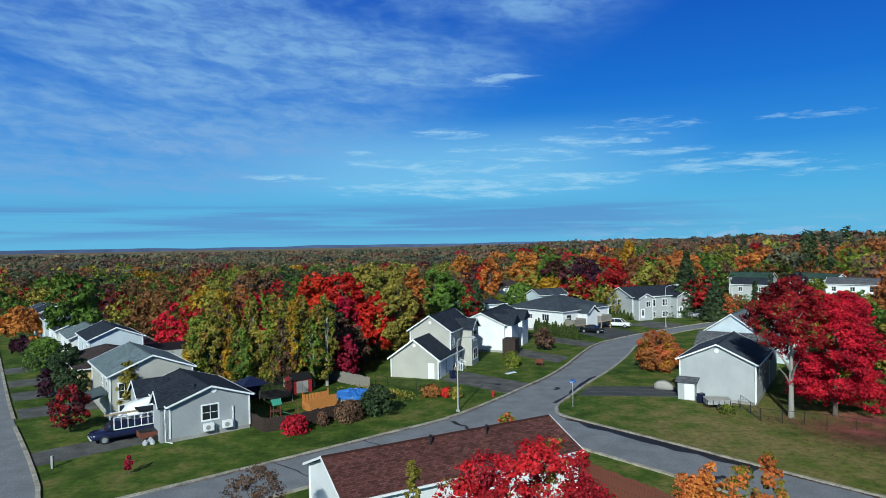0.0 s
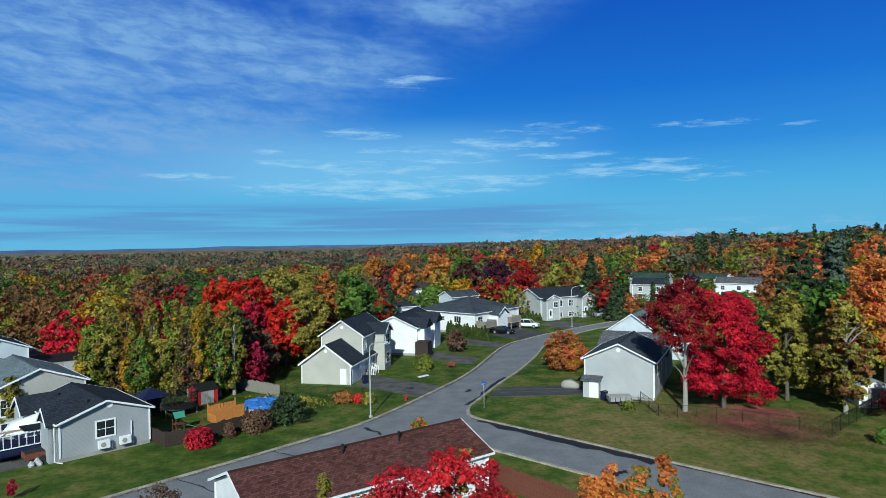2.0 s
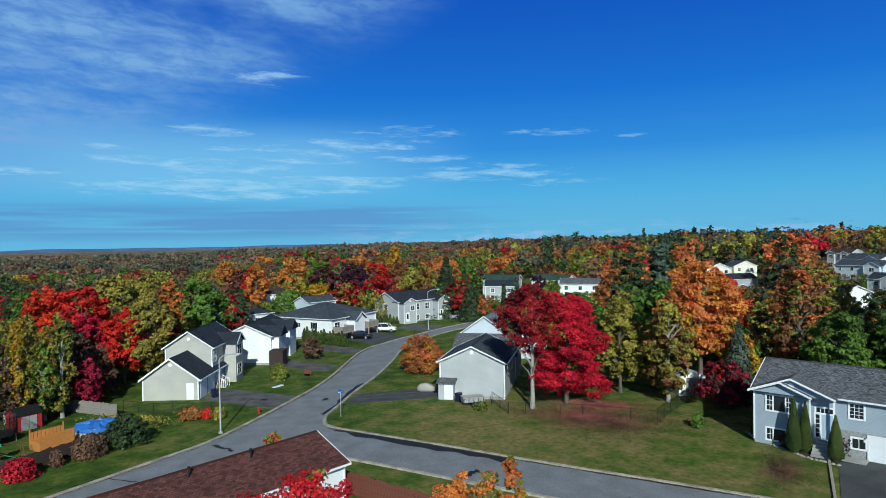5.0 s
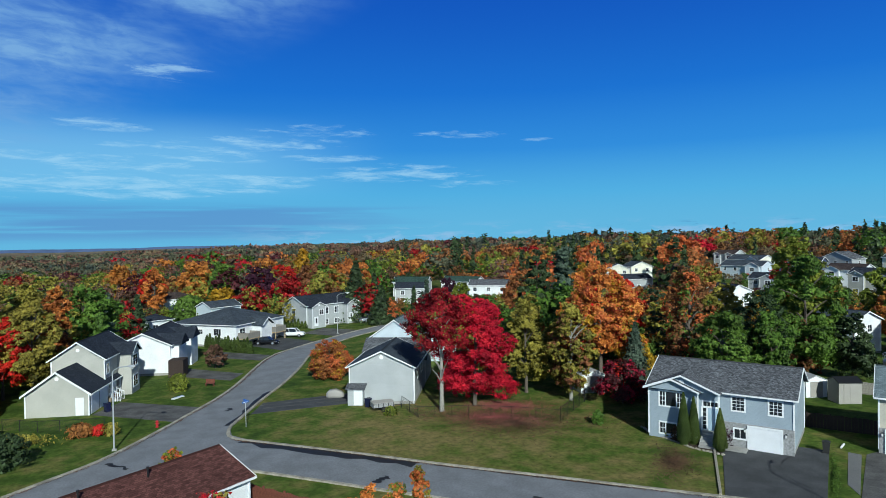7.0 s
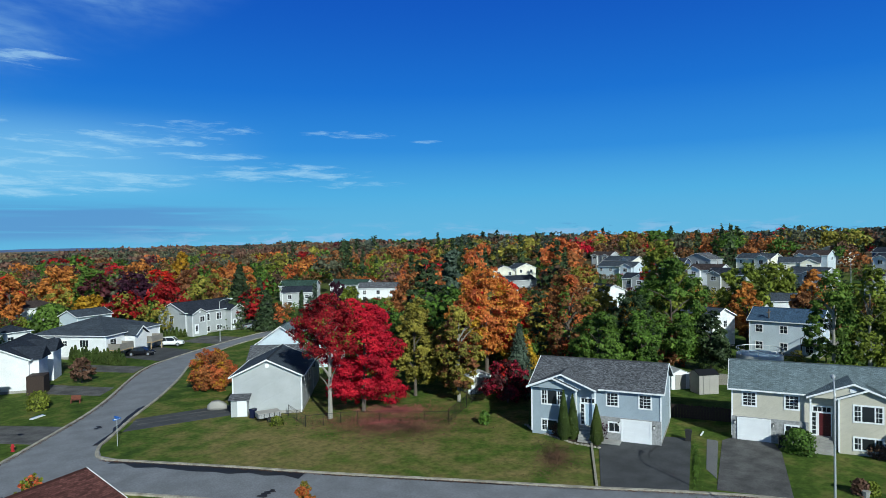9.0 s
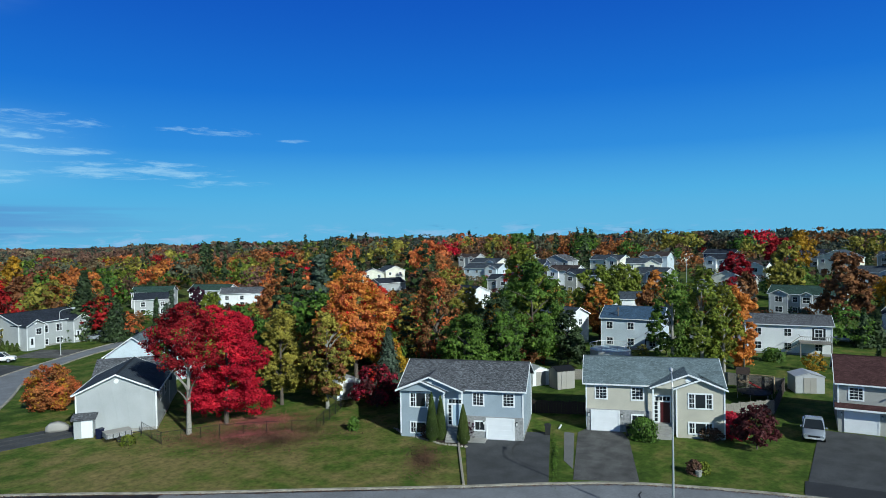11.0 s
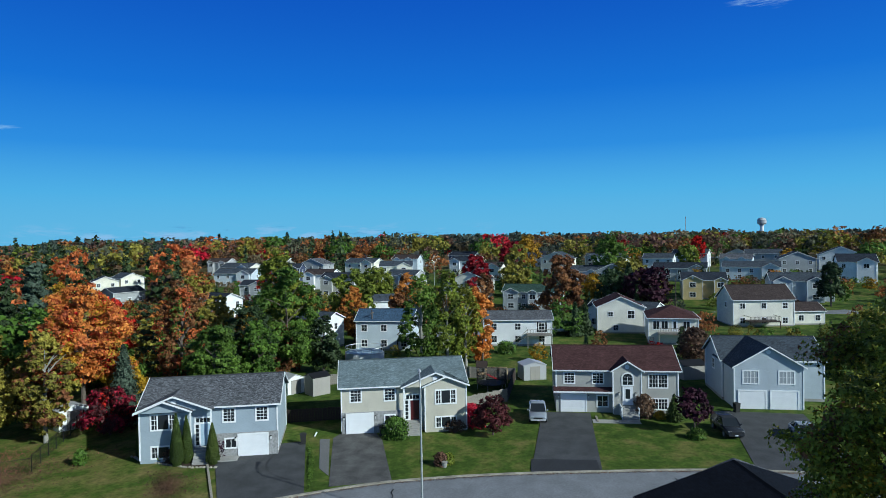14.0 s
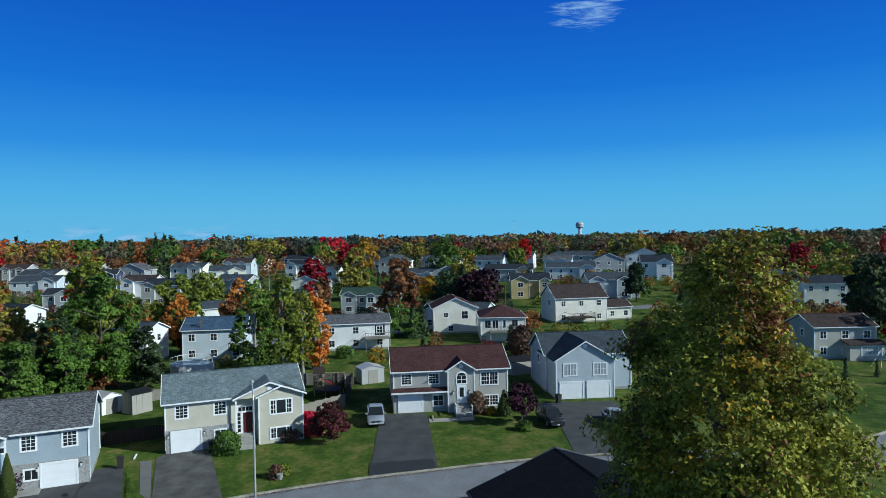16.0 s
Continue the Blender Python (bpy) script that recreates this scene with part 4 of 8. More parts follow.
h.door("F", 7.75, 1.2, 0.95, 2.1, "door_red")
h.window("F", 7.2, 1.3, 0.3, 2.0, 1, 5)
h.window("F", 7.3, 3.45, 1.4, 0.42, 4, 1)
part("corner_board", box(6.95, 7.1, -0.3, -0.12, 0.0, 4.9), M["white"], h.top, "white porch post")
for i in range(6):
    part("step", box(7.2, 8.8, 0.2 - 0.3 * (6 - i), 0.3, -0.1, 0.19 * (i + 1)), M["concrete"], h.top)

# the grey house with the maroon roof
h = House("house", "grey clapboard split-level house with maroon shingle roof", 75.9, 10.6, -79, 14.7, 9.6, 4.9, "warm_grey", "maroon", 0.46)
h.bay(6.5, 10.4, 0.9, 5.0, 0.62, wall=True)
h.window("F", 1.35, 3.45, 1.1, 1.15, 3, 4, bar=0.04)
h.window("F", 4.65, 3.45, 1.15, 1.15, 3, 4, bar=0.04)
for z_, h_ in ((3.05, 1.45), (0.5, 1.15)):
    wn_ = h.window("F", 11.1, z_, 2.0, h_, 6, 3, bar=0.04)
    part("mullion", box(0.94, 1.06, -0.05, -0.041, 0, h_), M["white"], wn_)
h.lantern("F", 0.62, 1.7, 0.1)
h.lantern("F", 4.1, 1.7, 0.1)
h.lantern("F", 7.5, 2.3, 0.9)
h.lantern("F", 9.4, 2.3, 0.9)
h.garage("F", 1.0, 0.02, 2.75, 2.1, 0.1)
part("lower_wall", box(0.3, 6.8, 0.26, 0.349, -0.4, 2.45), WALL["warm_grey"], h.top)
ob = part("skirt_roof", prism([(-0.55, 2.5), (0.36, 2.85), (0.36, 3.0), (-0.55, 2.62)], "x", 0.0, 6.9), ROOF["maroon"], h.top)
uv_roof(ob)
part("gutter", box(0, 6.9, -0.62, -0.555, 2.46, 2.64), M["white"], h.top)
h.window("F", 5.15, 0.75, 1.15, 1.2, 2, 2, 0.1)
h.door("F", 8.0, 1.15, 1.0, 2.05, "door_white", (0.35, 0.9), 0.9)
wd = h.window("F", 7.95, 3.5, 1.1, 0.9, 2, 2, 0.9)
part("arch", prism([(0.55 + 0.65 * math.cos(a * math.pi / 8), 0.95 + 0.5 * math.sin(a * math.pi / 8)) for a in range(9)], "y", -0.05, -0.003), M["white"], wd)
part("arch_pane", prism([(0.55 + 0.5 * math.cos(a * math.pi / 8), 0.93 + 0.36 * math.sin(a * math.pi / 8)) for a in range(9)], "y", -0.056, -0.051), M["glass"], wd)
for i in range(6):
    part("step", box(7.6, 9.4, -1.0 - 0.3 * (6 - i), -0.56, -0.1, 0.19 * (i + 1)), M["concrete"], h.top)
for q in (7.55, 9.4):
    part("stair_rail", box(q, q + 0.08, -2.8, -0.56, 1.2, 1.32), M["white"], h.top)
    for k in range(5):
        part("baluster", box(q + 0.01, q + 0.07, -2.7 + 0.5 * k, -2.63 + 0.5 * k, -0.1, 1.2), M["white"], h.top)
part("path", box(4.2, 9.4, -4.2, -2.9, -0.1, 0.06), M["concrete"], h.top)

# the pale grey house with twin garage
h = House("house", "misty blue clapboard house with slate roof over double garage", 86.6, -8.6, -80, 12.6, 8.8, 4.9, "mist", "slate", 0.56)
h.bay(0.2, 8.6, 4.2, 4.9, 0.60, wall=True, back=4.4)
for u in (1.6, 5.6):
    wn_ = h.window("F", u, 3.1, 1.6, 1.4, 4, 2, 4.2, bar=0.04, pane="glass_curtain")
    part("mullion", box(0.75, 0.85, -0.05, -0.041, 0, 1.4), M["white"], wn_)
h.vent_round("F", 4.4, 6.4)
h.garage("F", 1.1, 0.02, 2.9, 2.1, 4.2)
h.garage("F", 4.7, 0.02, 2.9, 2.1, 4.2)
h.window("L", 4.0, 3.3, 0.9, 1.2)

# the corner house behind the maples: its gable end faces the junction
h = House("house", "pale grey house with dark roof and plain gable end", 26.4, 72.8, -34, 8.6, 11.0, 4.3, "pale_grey", "slate", 0.46, "y")
h.vent_round("F", 4.3, 5.6)
part("wing", prism([(10.66, -0.4), (18.2, -0.4), (18.2, 3.5), (14.5, 5.5), (10.66, 3.5)], "x", -0.3, 8.2), WALL["pale_grey"], h.top)
ob = part("wing_roof", prism([(10.3, 3.35), (14.5, 5.65), (18.7, 3.35), (18.7, 3.5), (14.5, 5.8), (10.3, 3.5)], "x", -0.65, 8.6), ROOF["grey"], h.top)
uv_roof(ob)
part("wing", box(0.36, 2.2, -0.75, 0.34, -0.4, 1.95), WALL["pale_grey"], h.top, "small lean-to")
ob = part("wing_roof", prism([(-1.0, 1.95), (0.34, 2.35), (0.34, 2.45), (-1.0, 2.05)], "x", 0.1, 2.5), ROOF["grey"], h.top)
uv_roof(ob)
h.door("F", 1.2, 0.05, 0.85, 1.8, "door_white", None, 1.1)
h.window("R", 3.0, 2.6, 1.2, 1.2)
h.window("R", 6.5, 2.6, 1.2, 1.2)
part("downpipe", tube([(8.2, 0.2, 4.2), (8.2, 0.2, 0.1)], 0.05, 6), M["white"], h.top)

# second gable behind it
h = House("house", "pale blue house with steep blue-grey roof behind its neighbour", 38.3, 94.5, -38, 7.8, 12, 4.2, "pale_blue", "bluegrey", 0.70, "y")
h.window("F", 2.0, 2.4, 1.2, 1.2)
part("wing", box(7.44, 12.5, 3, 9, -0.5, 4.0), WALL["pale_blue"], h.top)
ob = part("wing_roof", prism([(2.6, 4.0), (6, 5.8), (9.4, 4.0), (9.4, 4.15), (6, 5.95), (2.6, 4.15)], "x", 4.5, 12.9), ROOF["bluegrey"], h.top)
uv_roof(ob)

# the near grey house on the west corner
h = House("house", "grey clapboard house with black roof on a grassy bank", -25.6, 58.4, 37, 8.2, 11.0, 3.3, "grey", "black", 0.34, "y")
h.window("F", 3.3, 1.55, 1.45, 1.35, 2, 2)
h.vent_round("F", 4.4, 4.3, 0.28)
bm = bmesh.new()
add_prism(bm, [(0.6, 3.3), (2.2, 5.0), (3.8, 3.3)], "x", -0.5, 3.0)
bmesh.ops.recalc_face_normals(bm, faces=bm.faces)
ob = part("bay_roof", bm, ROOF["black"], h.top)
uv_roof(ob)
part("gable_wall", prism([(0.75, 0.0), (0.75, 3.3), (2.2, 4.75), (3.65, 3.3), (3.65, 0.0)], "x", -0.2, 0.5), WALL["grey"], h.top)
h.window("L", 8.0, 1.4, 1.3, 1.4, 2, 2, 0.56)
h.door("L", 5.2, 0.1, 0.95, 2.05, "door_white")
ob = part("porch_roof", prism([(5.0, 2.35), (6.6, 2.7), (6.6, 2.85), (5.0, 2.5)], "y", 3.6, 6.8), ROOF["black"], h.top)
part("downpipe", tube([(-0.1, 0.15, 3.2), (-0.1, 0.15, 0.2), (0.4, -0.3, 0.1)], 0.06, 6), M["white"], h.top)
part("downpipe", tube([(6.2, 0.25, 2.5), (6.2, 0.25, 0.9)], 0.06, 6), M["white"], h.top, "white service conduit")
for q in (3.3, 5.1):
    ac = part("heat_pump", box(q, q + 0.95, -0.15, 0.22, 0.55, 1.25), M["white"], h.top, "white heat pump unit")
    bm = bmesh.new()
    add_prism(bm, [(q + 0.38 + 0.22 * math.cos(a * math.pi / 8), 0.9 + 0.22 * math.sin(a * math.pi / 8)) for a in range(16)], "y", -0.175, -0.153)
    part("fan_grille", bm, M["grey_plastic"], ac)
    part("pipe_cover", tube([(q + 1.0, 0.28, 1.0), (q + 1.25, 0.28, 1.0), (q + 1.25, 0.28, 0.3)], 0.05, 6), M["white"], h.top)

for yy, half, out in ((2.0, 1.5, 0.5), (8.6, 2.0, 1.1)):
    ob = part("side_gable_roof", prism([(yy - half, 3.2), (yy, 4.5), (yy + half, 3.2), (yy + half, 3.34), (yy, 4.66), (yy - half, 3.34)], "x", -out - 0.15, 2.2), ROOF["black"], h.top)
    uv_roof(ob)
    part("side_gable_wall", prism([(yy - half + 0.25, -0.4), (yy - half + 0.25, 3.3), (yy, 4.45), (yy + half - 0.25, 3.3), (yy + half - 0.25, -0.4)], "x", -out + 0.1, 0.6), WALL["grey"], h.top)
    for q in (-1, 1):
        part("rake_board", prism([(yy + q * half, 3.16), (yy, 4.46), (yy, 4.68), (yy + q * half, 3.36)], "x", -out - 0.21, -out - 0.153), M["white"], h.top)
    h.window("L", 11.0 - yy - 0.5, 1.0, 1.0, 1.6, proj=out)
ob = part("porch_roof", prism([(3.6, 2.5), (6.4, 2.5), (6.4, 2.62), (3.6, 2.62)], "x", -1.6, 0.35), ROOF["black"], h.top)
for q in (3.7, 6.2):
    part("porch_post", box(-1.5, -1.38, q, q + 0.12, -0.3, 2.5), M["white"], h.top)

# its neighbours along the west street
h = House("house", "tan and grey house with blue-grey gabled roof", -35.0, 65.9, 37, 9.0, 12.0, 4.6, "putty", "bluegrey", 0.40, "y")
h.window("F", 1.2, 2.3, 1.0, 1.5, 2, 2)
h.window("F", 1.2, 0.3, 1.0, 1.2, 2, 2)
h.window("L", 9.6, 2.6, 0.9, 1.3)
h.window("L", 6.6, 2.6, 0.9, 1.3)
ob = part("porch_roof", prism([(-1.6, 2.1), (0.3, 2.7), (0.3, 2.85), (-1.6, 2.25)], "y", 1.2, 5.5), ROOF["bluegrey"], h.top)
h = House("house", "tan bungalow with brown hipped roof", -44.5, 76.5, 37, 9.5, 13.0, 3.3, "yellow", "brown", 0.36, "hip")
h.window("F", 2.2, 1.0, 0.8, 1.5)
h.window("L", 9.0, 1.0, 1.2, 1.3)
h = House("house", "pale blue two-storey house with black roof", -49.6, 88.4, 37, 7.6, 11.0, 5.0, "pale_blue", "black", 0.42, "y")
h.window("L", 8.2, 3.0, 1.0, 1.3)
h.window("L", 4.2, 3.0, 1.0, 1.3)
h.window("L", 6.0, 0.6, 1.6, 1.3)
for i, (wm, rm, e) in enumerate((("white", "bluegrey", 3.6), ("white", "slate", 3.6), ("pale_blue", "slate", 4.4), ("white", "black", 4.4), ("grey", "slate", 3.6))):
    k = 12.5 * (i + 1)
    h = House("house", "%s sided house in a row with %s roof" % (wm.replace("_", " "), {"bluegrey": "pale blue-grey", "slate": "slate grey", "black": "black"}[rm]), -51.0 - 0.64 * k, 90.0 + 0.78 * k, 37, 7.8, 11, e, wm, rm, 0.4, "y")
    h.window("L", 8.2, 1.4, 1.2, 1.3)
    h.window("L", 4.2, 1.4, 1.2, 1.3)
    h.window("F", 3.0, 1.4, 1.2, 1.2)

# the putty two-storey house with its garage wing
h = House("house", "putty two-storey house with black roof and white porch", -5.33, 91.0, -20, 6.8, 10.6, 5.4, "putty", "black", 0.66, "y")
part("garage_wall", prism([(-0.15, -0.4), (6.65, -0.4), (6.65, 2.64), (3.25, 5.02), (-0.15, 2.64)], "y", -5.2, 0.345), WALL["putty"], h.top)
ob = part("garage_roof", prism([(-0.55, 2.4), (3.25, 5.1), (7.05, 2.4), (7.05, 2.55), (3.25, 5.25), (-0.55, 2.55)], "y", -5.55, 0.34), ROOF["black"], h.top)
uv_roof(ob)
for q in (-0.55, 7.05):
    part("rake_board", prism([(q, 2.33), (3.25, 5.03), (3.25, 5.28), (q, 2.58)], "y", -5.62, -5.553), M["white"], h.top)
part("gutter", box(7.053, 7.16, -5.5, 4.5, 2.4, 2.56), M["white"], h.top)
part("gable_vent", prism([(3.25 + 0.22 * math.cos(k * math.pi / 8), 4.35 + 0.22 * math.sin(k * math.pi / 8)) for k in range(16)], "y", -5.25, -5.203), M["white"], h.top)
for q in (-0.15, 6.65):
    part("corner_board", box(q - 0.07, q + 0.07, -5.27, -5.13, 0.0, 2.5), M["white"], h.top)
part("side_door", box(5.2, 6.1, -5.25, -5.203, 0.05, 2.1), M["door_white"], h.top, "white side door")
for q in (-4.7, -1.9):
    gd = part("garage_door", box(6.653, 6.7, q, q + 2.4, 0.02, 2.1), M["door_white"], h.top, "white garage door")
    for k in range(4):
        part("panel", box(6.7, 6.712, q + 0.04, q + 2.36, 0.03 + 0.52 * k, 0.51 + 0.52 * k), M["door_white"], gd)
ob = part("porch_roof", prism([(6.3, 2.94), (7.05, 2.4), (7.05, 2.55), (6.3, 3.09)], "y", 0.343, 4.6), ROOF["black"], h.top)
uv_roof(ob)
part("porch_floor", box(6.46, 7.0, 0.5, 4.5, -0.2, 0.55), M["wood_pale"], h.top)
for q in (0.9, 2.6, 4.2):
    part("porch_post", box(6.86, 6.98, q, q + 0.12, 0.551, 2.42), M["white"], h.top)
part("porch_rail", box(6.88, 6.96, 2.8, 4.2, 1.35, 1.43), M["white"], h.top)
for k in range(3):
    part("step", box(7.0 + 0.3 * k, 7.3 + 0.3 * k, 1.1, 2.5, -0.2, 0.42 - 0.14 * k), M["concrete"], h.top)
for q in (1.05, 2.5):
    part("stair_rail", tube([(7.0, q, 1.45), (8.0, q, 0.95)], 0.05, 6), M["white"], h.top)
    for k in range(4):
        part("baluster", box(7.08 + 0.28 * k, 7.14 + 0.28 * k, q - 0.03, q + 0.03, 0.0, 1.38 - 0.14 * k), M["white"], h.top)
h.window("R", 1.0, 3.6, 0.8, 1.2)
h.window("R", 1.6, 0.9, 0.8, 1.3)
h.door("R", 2.7, 0.56, 0.9, 2.0, "door_white")
h.vent_round("F", 3.4, 6.7, 0.22)
# its two-storey bay
part("bay_wall", prism([(4.7, -0.4), (7.9, -0.4), (7.9, 5.5), (6.3, 6.55), (4.7, 5.5)], "x", 6.3, 8.2), WALL["putty"], h.top)
ob = part("bay_roof", prism([(4.4, 5.3), (6.3, 6.6), (8.2, 5.3), (8.2, 5.42), (6.3, 6.74), (4.4, 5.42)], "x", 4.4, 8.5), ROOF["black"], h.top)
uv_roof(ob)
for q in (4.4, 8.2):
    part("rake_board", prism([(q, 5.24), (6.3, 6.54), (6.3, 6.76), (q, 5.44)], "x", 8.503, 8.56), M["white"], h.top)
for z_ in (3.6, 0.9):
    h.window("R", 5.4, z_, 1.7, 1.4, 2, 2, 1.75)

# white semi-detached pair behind it
h = House("house", "white house with black cross-gabled roof", 2.0, 105.5, -21, 8.4, 15.0, 4.4, "white", "black", 0.45, "y")
for yy in (3.0, 10.0):
    ob = part("bay_roof", prism([(yy - 2.4, 4.4), (yy, 6.0), (yy + 2.4, 4.4)], "x", 3.5, 9.6), ROOF["black"], h.top)
    uv_roof(ob)
    part("gable_wall", prism([(yy - 2.1, -0.3), (yy - 2.1, 4.4), (yy, 5.8), (yy + 2.1, 4.4), (yy + 2.1, -0.3)], "x", 7.0, 9.2), WALL["white"], h.top)
    h.window("R", yy - 1.0, 2.9, 0.9, 1.2, proj=0.96)
    h.door("R", yy + 0.4, 0.3, 0.9, 2.0, "door_white", None, 0.96)
part("shed_wall", box(8.3, 10.4, -1.6, 1.0, -0.2, 2.5), M["fence_dark"], h.top, "dark wooden lean-to")

# the white hip-roofed house
h = House("house", "white house with grey hipped roof and small balconies", 12.5, 133.3, -48, 15.4, 16.0, 4.1, "white", "slate", 0.32, "hip")
for u in (1.6, 10.0):
    h.window("F", u, 2.2, 1.6, 1.2, 3, 1)
h.window("F", 6.6, 2.4, 0.8, 0.8)
ob = part("door_hood", prism([(4.0, 3.1), (5.0, 3.75), (6.0, 3.1), (6.0, 3.22), (5.0, 3.87), (4.0, 3.22)], "y", -0.9, 0.34), ROOF["slate"], h.top)
h.door("F", 4.6, 0.6, 0.9, 2.0, "door_white")
for u in (1.0, 9.0):
    h.window("R", u + 0.4, 2.2, 1.5, 1.2)
for yy in (0.8, 9.6):
    part("balcony_floor", box(15.06, 17.4, yy, yy + 3.6, 1.5, 1.7), M["wood_pale"], h.top)
    for a_, b_, c_, d_ in ((17.32, 17.4, yy, yy + 3.6), (15.1, 17.31, yy, yy + 0.08), (15.1, 17.31, yy + 3.52, yy + 3.6)):
        part("balcony_rail", box(a_, b_, c_, d_, 1.702, 2.75), M["fence_grey"], h.top)
    for q in (yy + 0.1, yy + 3.3):
        part("balcony_post", box(17.15, 17.3, q, q + 0.15, -0.3, 1.5), M["wood_pale"], h.top)
ob = part("porch_roof", prism([(5.0, 3.6), (7.0, 5.0), (9.0, 3.6), (9.0, 3.74), (7.0, 5.16), (5.0, 3.74)], "x", 12.0, 17.6), ROOF["slate"], h.top)
uv_roof(ob)
part("gable_wall", prism([(5.3, -0.2), (5.3, 3.7), (7.0, 4.9), (8.7, 3.7), (8.7, -0.2)], "x", 14.9, 17.1), WALL["white"], h.top)
for q in (5.0, 9.0):
    part("rake_board", prism([(q, 3.54), (7.0, 4.94), (7.0, 5.18), (q, 3.76)], "x", 17.603, 17.66), M["white"], h.top)

# the grey semi with twin gabled porches
h = House("house", "pale grey house with dark blue roof and twin gables", 41.5, 140.5, 22, 15.5, 9.5, 4.9, "pale_grey", "black", 0.42)
for x0 in (0.3, 10.8):
    h.bay(x0, x0 + 4.4, 1.8, 4.7, 0.5)
    h.door("F", x0 + 0.9, 0.5, 0.9, 2.0, "door_white", (0.3, 0.9), 1.8)
    h.window("F", x0 + 2.3, 3.0, 1.1, 1.1, proj=1.8)
for u in (5.4, 8.6):
    h.window("F", u, 2.8, 1.2, 1.4)
    h.window("F", u, 0.4, 1.2, 1.0)
h.window("L", 4.0, 2.8, 1.0, 1.4)


# ---- trees ----
CROWN_BASE = {"spread": 0.2, "round": 0.2, "oval": 0.09, "tall": 0.05, "cone": 0.04, "pine": 0.28, "bush": 0.0, "arb": 0.0, "young": 0.25}


def unit(v):
    return v / (np.linalg.norm(v, axis=1, keepdims=True) + 1e-9)


def leaf_arrays(rng, shape, n, wid, hgt, size, lumps=1.0, base=None):
    """Leaf centres and two half-axes each, in metres, for a crown of that width and height: boughs that carry sprays, sprays that carry leaves, with gaps between."""
    base = CROWN_BASE[shape] if base is None else base
    if shape in ("arb", "cone", "bush"):
        # leaves on the outside of a column, of drooping tiers, or of an uneven dome
        t = rng.random(n) ** {"arb": 1.0, "cone": 1.5, "bush": 0.8}[shape]
        ang = rng.random(n) * 2 * math.pi
        if shape == "bush":
            ph = rng.random(4) * 6.28
            rad = np.sqrt(np.clip(1 - np.abs((t - 0.36) / 0.65) ** 2.4, 0.015, 1))
            rad = rad * (1 + 0.12 * np.sin(ang * 3 + t * 5 + ph[0]) + 0.13 * np.sin(ang * 8 - t * 13 + ph[1]) * np.sin(t * 15 + ang * 3 + ph[2]) + 0.10 * np.sin(t * 27 + ang * 11 + ph[3]) + 0.07 * rng.normal(size=n))
            k = 1 - 0.45 * rng.random(n) ** 2
        elif shape == "arb":
            rad = np.clip(t / 0.1, 0.6, 1) * np.clip(1 - np.clip((t - 0.1) / 0.9, 0, 1) ** 1.7, 0.03, 1)
            rad = rad * (1 + 0.05 * np.sin(ang * 5 + t * 9) + 0.03 * rng.normal(size=n))
            k = 1 - 0.22 * rng.random(n) ** 2
        else:
            tiers = 9 + 6 * hgt / 10
            saw = (t * tiers + 0.25 * np.sin(ang * 3)) % 1.0
            rad = (1 - t) ** 0.9 * (1.0 - 0.42 * saw) * (0.86 + 0.2 * np.sin(ang * 7 + np.floor(t * tiers) * 2.4))
            k = 1 - 0.75 * rng.random(n) ** 1.6
        p = np.stack([np.cos(ang) * rad * k * 0.5 * wid, np.sin(ang) * rad * k * 0.5 * wid, hgt * (base + (1 - base) * t)], 1)
        p += rng.normal(size=(n, 3)) * size * 0.5
        d = np.stack([np.cos(ang), np.sin(ang), np.full(n, 0.35)], 1)
    else:
        n1 = int({"round": 30, "oval": 28, "tall": 34, "pine": 22, "young": 10, "spread": 60}[shape] * lumps)
        t = (np.arange(n1) + rng.random(n1)) / n1
        if shape == "round":
            rad = np.sqrt(np.clip(1 - (2 * t - 0.8) ** 2 / 1.45, 0.02, 1))
        elif shape in ("oval", "young"):
            rad = np.clip(np.sin(math.pi * np.clip(t * 0.88 + 0.12, 0.04, 0.97)) ** 0.8, 0.08, 1)
        elif shape == "spread":
            rad = np.minimum(1.0, 1.22 * (1 - t) ** 0.52)
        elif shape == "tall":
            rad = np.clip(np.sin(math.pi * np.clip(t * 0.85 + 0.12, 0, 1)) ** 0.6, 0.15, 1)
        elif shape == "pine":
            rad = np.clip((1 - t) ** 0.75 * (0.6 + 0.7 * rng.random(n1)), 0.06, 1)
        ang = np.arange(n1) * 2.399 + rng.random(n1) * 1.2
        k = 0.38 + 0.5 * rng.random(n1)
        b1 = np.stack([np.cos(ang) * rad * k * 0.5, np.sin(ang) * rad * k * 0.5, base + (1 - base) * (0.06 + 0.86 * t)], 1) * np.array([wid, wid, hgt])
        r1 = wid * 0.175 * (0.55 + 0.8 * rng.random(n1)) / max(lumps, 0.5) ** 0.3 * (1 - 0.35 * t)
        tall = np.array([1, 1, 0.4 if shape == "pine" else min(1.5, max(0.7, 0.45 * hgt / wid))])
        sub = 16 if n > 1500 else 8
        away = unit(b1 * np.array([1, 1, 0]) + 1e-6)
        d2 = unit(rng.normal(size=(n1 * sub, 3)) + np.array([0, 0, 0.3]) + 0.6 * np.repeat(away, sub, 0))
        c = np.repeat(b1, sub, 0) + d2 * np.repeat(r1, sub)[:, None] * (0.5 + 0.75 * rng.random((n1 * sub, 1))) * tall
        br = np.repeat(r1, sub) * (0.2 + 0.38 * rng.random(n1 * sub))
        w = br ** 2
        pick = rng.choice(n1 * sub, n, p=w / w.sum())
